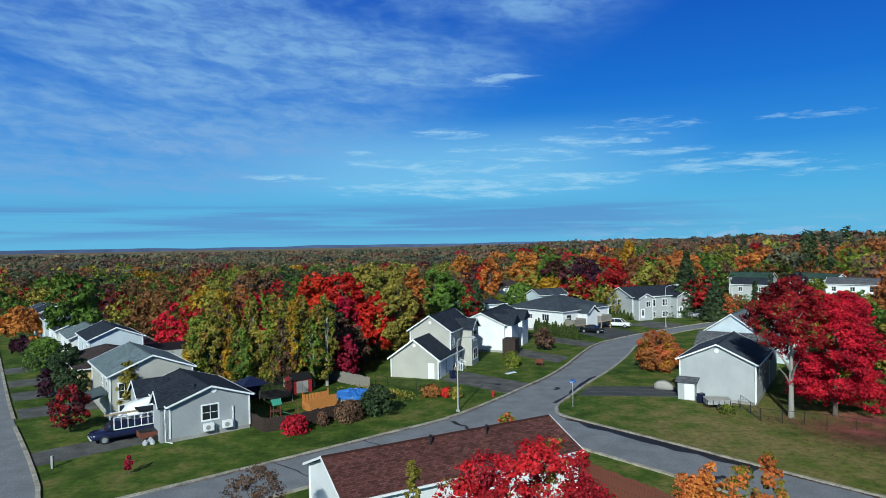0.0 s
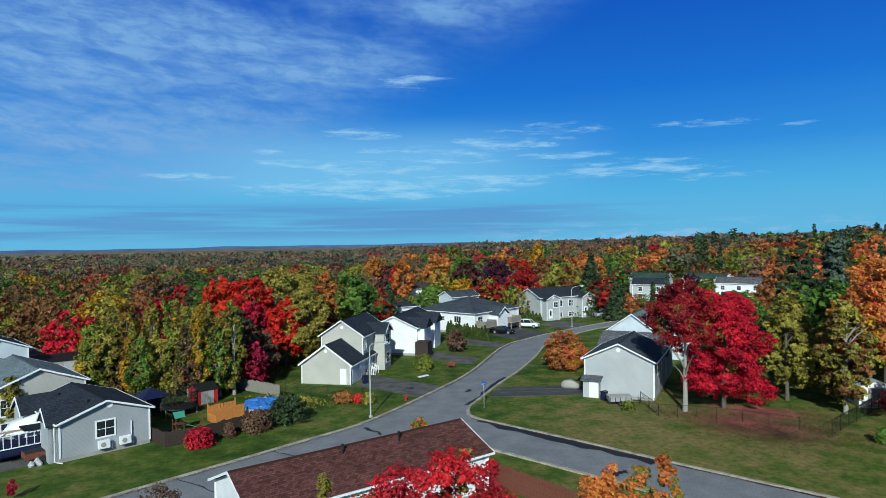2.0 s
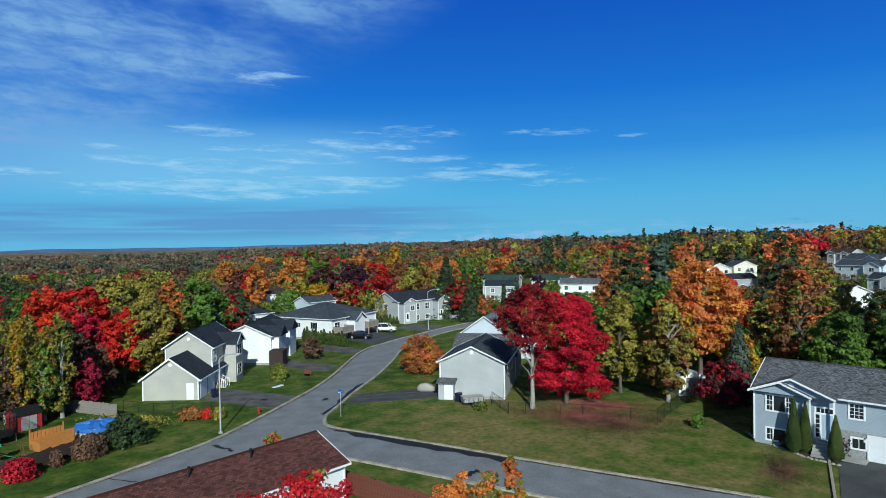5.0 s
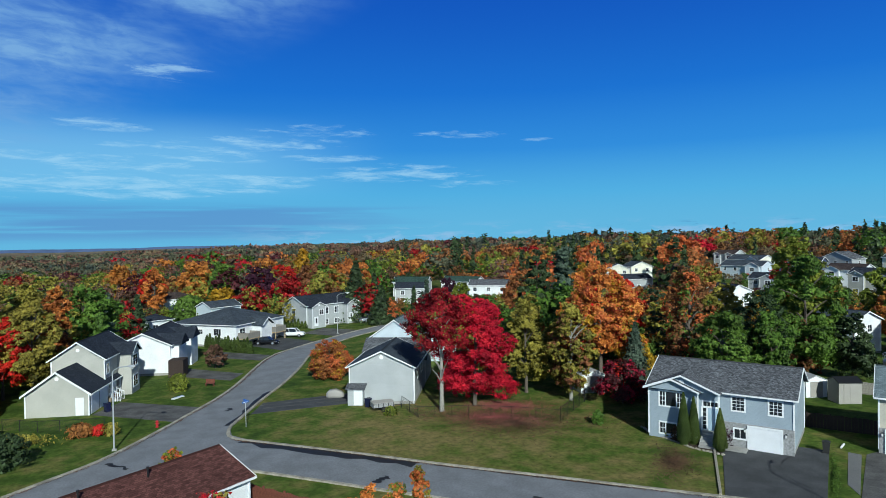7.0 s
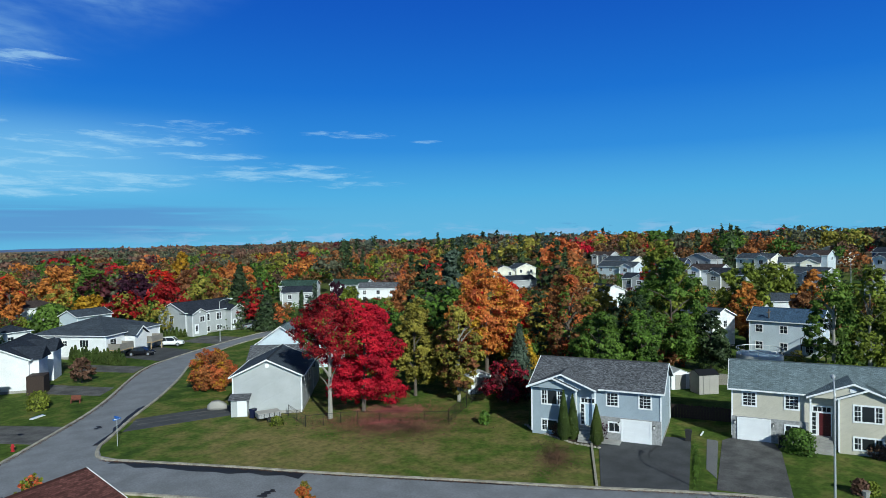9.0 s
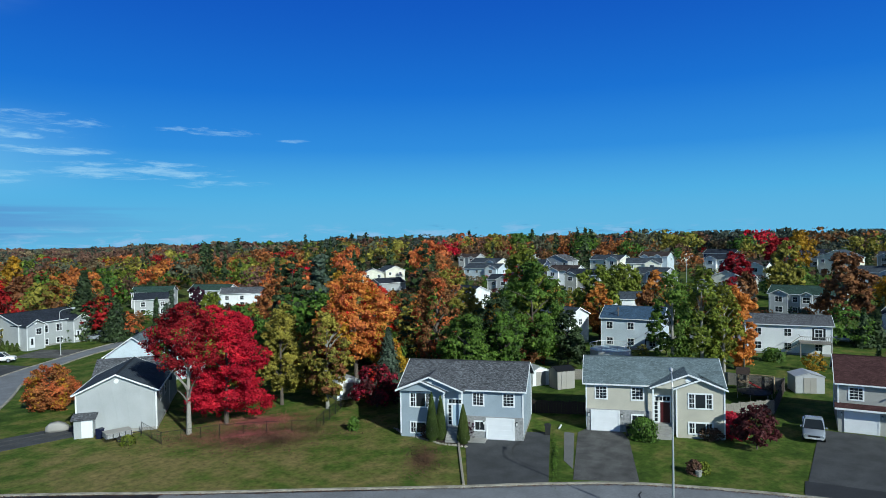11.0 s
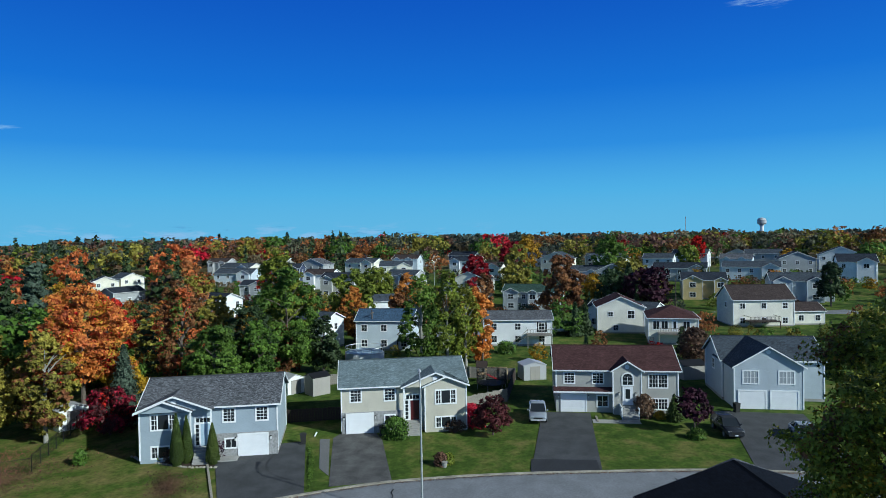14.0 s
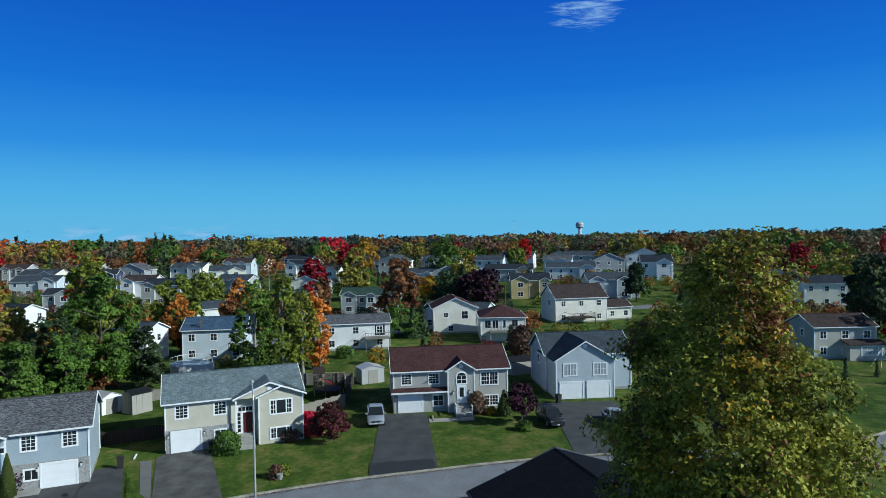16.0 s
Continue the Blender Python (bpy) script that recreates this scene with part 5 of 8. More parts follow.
        d = unit(unit(rng.normal(size=(n, 3)) + np.array([0, 0, 0.55])) + 0.4 * d2[pick])
        p = c[pick] + d * br[pick][:, None] * (0.15 + 1.15 * rng.random((n, 1)) ** 0.8) * np.array([1, 1, {"pine": 0.38, "tall": 1.0}.get(shape, 0.6)])
        lo = base * hgt
        zmax = p[:, 2].max()
        p[:, 2] = np.where(p[:, 2] > lo, lo + (p[:, 2] - lo) * (hgt - lo) / max(0.1, zmax - lo), p[:, 2])
        p[:, :2] *= 0.5 * wid / np.percentile(np.hypot(p[:, 0], p[:, 1]), 98)
    p[:, 2] = np.maximum(p[:, 2], 0.02)
    out = unit(p - np.array([0, 0, 0.5 * (base + 1) * hgt]))
    nrm = unit(d + 0.45 * out + rng.normal(size=(n, 3)) * (0.9 if size < 0.12 else 0.6) + np.array([0, 0, 0.2]))
    u = unit(np.cross(nrm, rng.normal(size=(n, 3))))
    v = np.cross(nrm, u)
    s = size * (0.6 + 0.8 * rng.random((n, 1)))
    return p, u * s, v * s * 0.72


def leaf_mesh(name, p, u, v, corners=4):
    n = len(p)
    if corners == 3:
        co = np.empty((n, 3, 3), np.float32)
        co[:, 0], co[:, 1], co[:, 2] = p - u * 1.15, p + u * 0.6 + v * 1.15, p + u * 0.6 - v * 1.15
        me = bpy.data.meshes.new(name)
        me.vertices.add(3 * n), me.loops.add(3 * n), me.polygons.add(n)
        me.vertices.foreach_set("co", co.ravel())
        me.loops.foreach_set("vertex_index", np.arange(3 * n, dtype=np.int32))
        me.polygons.foreach_set("loop_start", np.arange(0, 3 * n, 3, dtype=np.int32))
        me.polygons.foreach_set("loop_total", np.full(n, 3, np.int32))
        me.update(calc_edges=True)
        return me
    co = np.empty((n, 4, 3), np.float32)
    co[:, 0], co[:, 1], co[:, 2], co[:, 3] = p - u, p - v, p + u, p + v
    me = bpy.data.meshes.new(name)
    me.vertices.add(4 * n), me.loops.add(4 * n), me.polygons.add(n)
    me.vertices.foreach_set("co", co.ravel())
    me.loops.foreach_set("vertex_index", np.arange(4 * n, dtype=np.int32))
    me.polygons.foreach_set("loop_start", np.arange(0, 4 * n, 4, dtype=np.int32))
    me.polygons.foreach_set("loop_total", np.full(n, 4, np.int32))
    me.update(calc_edges=True)
    return me


def trunk(seed, shape, wid, hgt):
    rng = random.Random(seed)
    bm = bmesh.new()
    topz = {"cone": 0.97, "pine": 0.95, "arb": 0.6, "bush": 0.5}.get(shape, 0.82) * hgt
    r0 = {"bush": 0.012, "arb": 0.015}.get(shape, 0.017) * hgt
    lean = [rng.uniform(-0.03, 0.03) * wid for _ in range(2)]
    pts = [(lean[0] * k * k, lean[1] * k * k, topz * k) for k in (-0.03, 0.15, 0.4, 0.7, 1.0)]
    add_tube(bm, pts, [r0 * 1.3, r0, r0 * 0.8, r0 * 0.5, r0 * 0.15], 8)
    for i in range({"bush": 5, "arb": 0, "cone": 5, "pine": 8}.get(shape, 11)):
        z = topz * rng.uniform(0.26, 0.8)
        a, up = rng.uniform(0, 6.28), rng.uniform(0.1, 0.2) * hgt
        ln = rng.uniform(0.22, 0.42) * wid * (1 - 0.4 * z / hgt)
        add_tube(bm, [(lean[0] * (z / topz) ** 2, lean[1] * (z / topz) ** 2, z), (math.cos(a) * ln * 0.5, math.sin(a) * ln * 0.5, z + up * 0.6), (math.cos(a) * ln, math.sin(a) * ln, z + up)], [r0 * 0.45, r0 * 0.3, r0 * 0.1], 6)
    return bm


NP = np.random.default_rng(11)
SEQ = [0]
TREE_WORDS = {
    "red": "bright scarlet", "crimson": "dark red", "orange": "orange", "rust": "rust brown", "yellow": "golden yellow", "olive": "olive", "green": "green", "lime": "yellow-green",
    "dark": "dark green", "blue": "blue-green", "plum": "plum", "brown": "brown half-bare", "turning": "green and yellow", "amber": "copper orange", "rose": "rose red", "burgundy": "burgundy", "flame": "orange and yellow", "scarlet_orange": "red-orange", "russet": "haze-dulled russet", "dun": "haze-dulled dun", "sage": "haze-dulled sage", "slate_green": "haze-dulled slate", "arb": "dark green",
}
KIND_WORDS = {"spread": "spreading tree", "round": "broad maple", "oval": "oval-crowned tree", "tall": "slender poplar", "cone": "spruce", "pine": "tall pine", "bush": "rounded shrub", "arb": "columnar cedar", "young": "young tree"}


def tree(x, y, hgt, wid, shape, leaf, leaf_size=None, bark="bark", where="in autumn", z=None, cover=2.0, lumps=1.0, base=None, mix=()):
    """A tree or shrub: a trunk with limbs, and a crown of single leaves or small sprays, coarser the further off it stands.
    mix: other leaf colours and the share of the crown's boughs that have turned to each."""
    SEQ[0] += 1
    far = math.hypot(x, y)
    s = leaf_size or min(0.40, max(0.07, (0.0019 if far < 115 else 0.0024) * far)) * (0.9 if shape in ("bush", "arb", "cone") else 1.0)
    area = math.pi * wid * hgt * (1.0 if shape not in ("cone", "pine") else 0.75) * (1.0 if base is None else 1.1 - base)
    n = int(min(140000, max(260, cover * area / (1.44 * s * s))))
    name = {"bush": "shrub", "arb": "cedar", "cone": "spruce_tree", "pine": "pine_tree"}.get(shape, "tree")
    ob = empty(name, pose(x, y, terrain(x, y) if z is None else z, 0, 0, (SEQ[0] * 137.5) % 360), "%s %s %s" % (TREE_WORDS[leaf], KIND_WORDS[shape], where), "shrub" if shape in ("bush", "arb") else "tree", "trees and shrubs")
    part("trunk", trunk(SEQ[0], shape, wid, hgt), M[bark], ob)
    p, u, v = leaf_arrays(NP, shape, n, wid, hgt, s, lumps, base)
    corners = 4 if far < 45 and 0.08 < s else 3
    left = np.ones(n, bool)
    for i, (other, share) in enumerate(mix):
        q = p / wid * 9.0
        ph = SEQ[0] * 1.7 + i * 2.3
        field = np.sin(q[:, 0] + ph) * np.sin(q[:, 1] * 1.1 + 2 * ph) + np.sin(q[:, 2] * 0.9 + ph * 3) * np.sin(q[:, 0] * 1.7 - ph) + 0.5 * NP.normal(size=n)
        here = left & (field > np.quantile(field, 1 - share))
        left &= ~here
        me = leaf_mesh("turned_leaves", p[here], u[here], v[here], corners=corners)
        me.materials.append(LEAF[other])
        new("turned_leaves", me).parent = ob
    me = leaf_mesh("crown", p[left], u[left], v[left], corners=corners)
    me.materials.append(LEAF[leaf])
    new("crown", me).parent = ob
    return ob


# the two maples by the corner house
tree(34.7, 63.9, 14.3, 8.4, "round", "crimson", 0.10, "bark_pale", "on the corner lawn", None, 1.5, 1.3, 0.5, (("green", 0.06),))
tree(39.3, 64.2, 12.7, 9.6, "round", "red", 0.10, "bark", "over fallen leaves", None, 2.0, 1.7, 0.08)
tree(29.4, 87.8, 5.6, 6.6, "round", "amber", 0.10, "bark", "beside the street", None, 2.4, 2.2, 0.02, (("scarlet_orange", 0.3), ("yellow", 0.15)))
# close to the camera
tree(24.6, -10.1, 21.4, 11.8, "spread", "turning", 0.08, "bark", "towering over a roof", None, 1.75, 1.6, 0.24, (("rust", 0.06), ("yellow", 0.08)))
tree(2.7, 18.9, 12.5, 7.0, "round", "rose", 0.058, "bark", "close beside a brown roof", None, 1.7, 2.4, 0.4, (("crimson", 0.35), ("olive", 0.07)))
tree(9.4, 22.0, 10.5, 4.6, "round", "flame", 0.06, "bark", "below a fence", None, 2.1, 1.6, 0.35, (("scarlet_orange", 0.35), ("lime", 0.12)))
tree(10.9, 21.4, 11.1, 1.7, "oval", "scarlet_orange", 0.06, "bark", "below a fence", None, 2.0, 1.3, 0.3, (("olive", 0.35),))
tree(-10.5, 34.4, 6.4, 5.0, "round", "brown", 0.06, "bark", "beside the street", None, 0.6, 1.6, 0.05)
tree(-1.6, 30.0, 8.0, 1.6, "oval", "olive", None, "bark", "before a brown roof")
# west street
tree(-37.1, 62.8, 4.7, 3.8, "round", "burgundy", None, "bark", "on a front lawn", None, 1.6, 1.3, 0.15, (("crimson", 0.45), ("green", 0.12)))
for row in ((-48.3, 77.3, 3.6, 2.8, "oval", "plum"), (-46.6, 78.9, 5.4, 4.6, "round", "dark"), (-49.6, 83.2, 5.6, 5.0, "round", "dark"), (-43.4, 74.0, 4.4, 3.8, "round", "dark"), (-59.7, 95.2, 4.6, 5.0, "bush", "green"),
            (-71.7, 107.9, 3.4, 3.4, "round", "plum"), (-82.1, 124.1, 6.8, 9.0, "round", "orange"), (-65.4, 112.4, 13.7, 10.0, "round", "green"), (-33.5, 68.0, 6.0, 3.2, "oval", "olive")):
    tree(*row, where="on a front lawn")
# lawn by the lamp post
for row in ((-7.1, 67.5, 3.3, 4.0, "round", "dark"), (29.0, 65.5, 0.9, 1.4, "bush", "lime"), (-10.0, 65.3, 2.0, 2.7, "bush", "brown"), (-14.5, 61.2, 1.7, 2.3, "bush", "rose"), (-12.3, 63.7, 1.4, 1.0, "bush", "brown"),
            (9.5, 91.3, 2.2, 2.3, "bush", "lime"), (16.3, 104.6, 3.8, 3.6, "round", "brown"), (-1.6, 74.9, 1.3, 2.2, "bush", "amber"), (0.2, 74.6, 1.0, 1.4, "bush", "rose"), (1.2, 74.0, 1.2, 1.5, "bush", "olive"), (-25.5, 51.0, 1.5, 0.7, "young", "crimson")):
    tree(*row, where="on a mown lawn")

# ---- the houses further back ----
def simple_house(x, y, ang, w, d, e, wall, roof, ridge="x", pitch=0.42, rows=None, bays=(), words="with small back windows", garage=None):
    wd, rd = wall.replace("_", " "), {"bluegrey": "blue-grey", "slate": "slate grey", "dusk": "blue"}.get(roof, roof)
    h = House("house", "%s house with %s roof %s" % (wd, rd, words), x, y, ang, w, d, e, wall, roof, pitch, ridge)
    zs = [1.0] if e < 4.2 else [0.8, e - 1.75]
    n = max(2, int(w / 3.6))
    for z in zs:
        for i in range(n):
            u = w * (i + 0.5) / n - 0.5
            if any(a - 1.0 < u < b + 0.4 for a, b, *_ in bays) or garage and z < 2 and garage - 1.4 < u < garage + 3.0:
                continue
            h.window("F", u, z, 1.0, 1.15)
    for a, b, proj in bays:
        h.bay(a, b, proj, pitch=0.5)
        for z in zs:
            h.window("F", (a + b) / 2 - 0.75, z, 1.5, 1.25, proj=proj)
    if garage:
        h.garage("F", garage, 0.02, 2.7, 2.1)
    if ridge != "hip":
        h.window("L", d / 2, zs[-1], 0.9, 1.1)
        h.window("R", d / 2, zs[-1], 0.9, 1.1)
    return h


h = simple_house(107.9, 52.5, -78, 11.2, 9.0, 5.4, "pale_blue", "dusk")
h.deck(8.6, 12.2, 3.0, 2.4, "fence_dark")
simple_house(107.05, 67.4, -96, 10.0, 7.0, 5.4, "white", "slate")
h = simple_house(117.7, 30.4, -75, 13.6, 9.0, 4.9, "white", "grey", pitch=0.3, words="and a raised back deck")
h.deck(8.4, 13.0, 2.8, 2.5, "fence_grey", stairs=-1)
h.window("F", 10.4, 2.6, 1.9, 2.0, 2, 1)
h = House("house", "putty house with maroon roof, balcony and gable end", 139.0, 11.0, -81, 10.3, 11.0, 5.4, "oat", "maroon", 0.45, "y")
h.window("F", 2.6, 3.6, 0.9, 0.9)
h.window("F", 6.6, 3.2, 1.3, 1.6)
h.window("F", 3.6, 0.6, 1.0, 1.1)
h = House("house", "putty wing with maroon hipped roof and balcony", 127.2, 0.6, -86, 9.6, 11.5, 4.9, "oat", "maroon", 0.4, "hip")
for u in (1.2, 2.7, 6.6):
    h.window("F", u, 2.9, 1.1, 1.5, 2, 1)
h.door("F", 4.6, 2.5, 0.9, 2.1, "door_white", (0.2, 0.9))
h.deck(2.0, 8.6, 2.2, 2.4, "fence_grey")
h.deck(0.6, 1.2, 0.5, 0.3, "fence_grey")
h = simple_house(153.3, -17.1, -74, 13.8, 10.0, 5.8, "oat", "brown", pitch=0.62, words="and dark back deck")
h.deck(2.5, 9.0, 3.4, 1.6, "fence_dark")
simple_house(158.3, -30.0, -74, 7.2, 8.0, 3.0, "oat", "brown", words="over a garage wing")
simple_house(197, -8, -89, 12.7, 10, 5.4, "yellow", "black", bays=((0.2, 6.2, 1.2), (8.6, 12.5, 1.6)), garage=1.6, words="and a front gable")
simple_house(195, -31, -89, 16.0, 10, 5.6, "mist", "slate", bays=((0.4, 5.6, 1.2), (8.6, 13.4, 1.2)), words="and twin gables")
simple_house(171, 39, -90, 16.2, 9, 5.0, "pale_grey", "green", bays=((0.4, 5.0, 0.8), (7.2, 10.2, 1.4)), words="and a small porch")
simple_house(152, 72, -57, 9.4, 8, 4.0, "white", "slate")
simple_house(178, -86, -95, 11.8, 10, 6.0, "cream", "black")
simple_house(203, -84, -95, 13.2, 9, 5.5, "pale_grey", "slate")
simple_house(148.5, 14.5, -112, 16.0, 9, 4.0, "white", "slate", bays=((1.0, 6.0, 2.0),), words="beyond its neighbour")
h = simple_house(109.0, -54.6, -85, 11.0, 8.5, 5.2, "putty", "brown")
ob = part("porch_roof", prism([(-2.0, 2.6), (0.36, 3.1), (0.36, 3.25), (-2.0, 2.75)], "x", 4.6, 11.2), ROOF["brown"], h.top)
uv_roof(ob)
part("porch_wall", box(5.0, 10.8, -1.6, 0.34, -0.3, 2.65), WALL["putty"], h.top)
h.window("F", 7.0, 1.0, 2.6, 1.3, 3, 2, 1.95, pane="glass_curtain")
for row in (
    (237, 0, -96, 18.0, 9, 4.5, "pale_grey", "black"), (241, -23, -96, 18.5, 9, 4.5, "pale_blue", "slate"), (237, -57, -97, 11.5, 12, 6.5, "white", "black"),
    (236, 66, -96, 12.2, 9, 5.0, "cream", "brown"), (204, 67, -94, 16.2, 8, 4.0, "putty", "maroon"), (226, 100, -70, 13.0, 9, 6.3, "cream", "slate"), (240, 122, -96, 14.3, 9, 6.3, "cream", "slate"),
    (211, 165, -84, 16.9, 9, 5.0, "pale_blue", "slate"), (224, 150, -76, 14.8, 9, 5.5, "navy", "black"), (178, 129, -79, 10.0, 8, 5.0, "grey", "black"), (224, 172, -95, 16, 9, 6.0, "cream", "slate"),
):
    simple_house(*row, words="and front gable among trees", bays=((row[3] - 6.4, row[3] - 0.6, 1.0),))
for row in (
    (141, 108, -16, 8.0, 9, 5.0, "white", "black", "y"), (175, 188, -40, 9.0, 9, 6.0, "cream", "slate", "y"), (186, 186, -19, 9.4, 9, 6.0, "cream", "slate", "y"), (162, 165, -11, 12.0, 8, 4.0, "grey", "black", "x"),
    (270, 22, -100, 12.0, 9, 5.5, "cream", "black", "y"), (268, 4, -100, 12.0, 9, 5.5, "white", "slate", "x"), (300, -8, -104, 15.0, 9, 6.0, "white", "slate", "x"), (290, -36, -98, 14, 9, 6.0, "grey", "slate", "x"),
    (288, 92, -100, 14, 9, 6.0, "navy", "black", "x"), (276, -60, -98, 15, 9, 6.0, "white", "slate", "y"),
):
    simple_house(*row, words="among trees")
rng = random.Random(21)
for i, (x, y) in enumerate(((262, 44), (258, 82), (262, 110), (250, 150), (262, 176), (212, 92), (190, 60), (206, 122), (264, -24), (262, -44), (300, 30), (310, 60), (306, 120), (296, 150), (226, 28), (214, 18), (190, 106), (246, 196), (318, -30), (240, -80))):
    simple_house(x, y, -92 + rng.uniform(-12, 8), rng.uniform(10.5, 14), 9, rng.choice((4.6, 5.4, 6.0)), ("cream", "white", "pale_blue", "grey", "putty", "pale_grey")[i % 6], ("slate", "black", "brown", "grey", "slate")[i % 5], "y" if i % 3 == 0 else "x", words="among trees", bays=((0.5, 5.5, 1.0),) if i % 3 == 1 else ((1.0, 4.4, 0.9), (6.4, 9.8, 0.9)) if i % 3 == 2 else ())
for row in (
    (105, 176, -40, 13.1, 8, 4.5, "white", "grey", "x"), (104, 193, -58, 13.6, 8, 5.0, "white", "green", "x"), (89, 200, -41, 12.4, 8, 5.0, "pale_grey", "green", "x"), (80, 178, -30, 10, 8, 4.6, "pale_grey", "black", "x"),
    (15, 199, 10, 11.9, 8, 3.5, "white", "brown", "hip"), (10, 149, 21, 5.4, 6, 3.0, "white", "black", "hip"), (21, 165, -64, 6.6, 9, 4.0, "pale_blue", "slate", "y"),
):
    simple_house(*row, words="beside the woods")

# the street between the back rows of houses
EAST = spline([(122, 58), (131, 41), (140, 26), (152, 12), (166, -6), (176, -25), (182, -60), (184, -110)])
strip("road_east", offset(EAST, 3.6), offset(EAST, -3.6), 0.03, M["asphalt"], "grey asphalt street between back rows of houses")

# the low house close by, seen over its ridge
h = House("house", "white bungalow with red-brown shingle roof", -6.1, 37.0, 28.6, 18.2, 7.9, 3.0, "white", "red", 0.41)
for u in (7.5, 12.0):
    part("vent_pipe", tube([(u, 3.2, 4.2), (u, 3.2, 5.0)], 0.06, 8), M["black"], h.top, "black roof vent pipe")
    part("vent_cap", tube([(u, 3.2, 5.0), (u, 3.2, 5.12)], 0.1, 8), M["black"], h.top)
h.window("R", 3.4, 1.0, 1.0, 1.1)
# the dark-roofed house below the tall tree
h = House("house", "house with dark shingle roof below a tall tree", 34.7, -2.7, -69.6, 13.2, 9.0, 3.8, "grey", "night", 0.335, "y")
part("lower_wing", box(4.0, 11.5, 8.8, 12.0, -0.4, 3.6), WALL["grey"], h.top)
ob = part("wing_roof", prism([(4.6, 3.7), (8.2, 5.1), (12.0, 3.7)], "y", 4.0, 12.3), ROOF["grey"], h.top)
uv_roof(ob)
for p in h.top.children:
    if p.name.startswith(("rake_board", "gutter", "fascia")):
        p.data.materials[0] = M["black"]
# the wood behind the houses
for row in ((-22.3, 109.5, 13.3, 9.4, "round", "red"), (-17.0, 106.5, 13.2, 8.4, "round", "rose"), (-15.0, 98.7, 9.8, 6.0, "round", "rose"), (-10.6, 98.0, 10.6, 7.0, "round", "red"), (-29.8, 100.7, 10.5, 6.0, "round", "rose"), (-42.7, 117.4, 9.9, 7.7, "round", "yellow"), (-12.5, 91.1, 6.2, 4.1, "oval", "brown"),
            (-41.7, 112.5, 10.8, 9.0, "round", "yellow"), (-14.8, 88.8, 8.0, 4.6, "oval", "brown")):
    tree(*row, where="at the edge of a wood")
for row in ((-13.0, 84.6, 6.0, 4.4, "oval", "crimson"), (-14.5, 119.1, 14.4, 8.6, "oval", "olive"), (-9.7, 124.6, 13.6, 7.0, "oval", "olive"),
            (-1.9, 125.0, 12.9, 7.4, "oval", "green"), (-4.6, 109, 10.5, 6.0, "cone", "dark"), (7.2, 139.8, 9.4, 6.6, "cone", "dark"), (2.0, 131, 10.5, 6.0, "cone", "blue"), (-17, 94.5, 9.5, 5.0, "oval", "dark")):
    tree(*row, where="at the edge of a wood")
for row in ((14.0, 189.5, 13.1, 7.2, "oval", "orange"), (32.1, 187.3, 13.7, 10.4, "round", "green"), (39.4, 175.6, 13.0, 9.6, "round", "plum"), (41.2, 164.9, 8.4, 5.8, "cone", "green"), (28.9, 172.6, 7.9, 8.0, "round", "yellow"),
            (56.0, 147.2, 14.6, 13.0, "cone", "dark"), (58.6, 137.6, 8.8, 9.0, "cone", "dark"), (20.0, 168.0, 6.5, 8.0, "bush", "green"), (62, 150, 11.0, 7.0, "cone", "dark"), (65.5, 130, 7.5, 4.5, "cone", "blue")):
    tree(*row, where="behind the houses")
rng = random.Random(77)
for k in range(30):
    f = (k % 15) / 14
    x, y = -33.0 + 17.5 * f + rng.uniform(-0.8, 0.8), 84.0 - 2.2 * f + (k // 15) * 5.5 + rng.uniform(-1.6, 1.6)
    tree(x, y, rng.uniform(6.6, 11.4) + (k // 15) * 0.6, rng.uniform(2.6, 4.4), "tall", ("olive", "lime", "olive", "brown", "yellow", "olive", "green")[k % 7], 0.13, "bark_pale" if k % 3 else "bark", "at the edge of a wood", None, 1.6, 0.7, None, (("yellow", 0.15), ("rust", 0.08)) if k % 4 == 0 else (("lime", 0.25), ("amber", 0.08)) if k % 7 != 1 else (("green", 0.3),))
# the trees behind the blue-grey house
for row in ((56.5, 77.1, 11.4, 7.0, "oval", "olive"), (48.1, 66.0, 12.0, 6.0, "oval", "olive"), (53.5, 65.5, 10.0, 5.6, "oval", "olive"), (60.5, 59.5, 7.6, 5.0, "oval", "yellow"), (62.5, 62.5, 9.0, 6.0, "oval", "green"), (58.5, 57.5, 9.0, 6.6, "cone", "blue"),
            (64.2, 49.5, 11.0, 7.2, "round", "green"), (86.0, 53.0, 16.8, 12.0, "oval", "green"), (90.0, 56.5, 19.4, 11.0, "oval", "lime"), (78.4, 54.5, 12.2, 9.2, "oval", "dark"), (89.0, 48.5, 9.0, 7.0, "oval", "dark"),
            (74.6, 90.8, 18.0, 8.4, "pine", "blue"), (61.2, 70.0, 16.0, 5.0, "oval", "yellow"), (66.3, 67.8, 13.6, 6.4, "round", "red")):
    tree(*row, where="behind a blue-grey house")
tree(54.5, 55.6, 5.4, 6.6, "round", "burgundy", None, "bark", "behind a blue-grey house", None, 1.5, 1.5, 0.12, (("crimson", 0.4), ("rose", 0.06)))
tree(57.0, 62.0, 16.4, 10.6, "round", "flame", None, "bark", "behind a blue-grey house", None, 2.2, 1.6, 0.3, (("scarlet_orange", 0.34), ("yellow", 0.12), ("red", 0.07)))
tree(66.7, 56.5, 15.4, 6.6, "oval", "rust", None, "bark", "behind a blue-grey house", None, 2.0, 1.4, 0.1, (("scarlet_orange", 0.25), ("green", 0.3)))
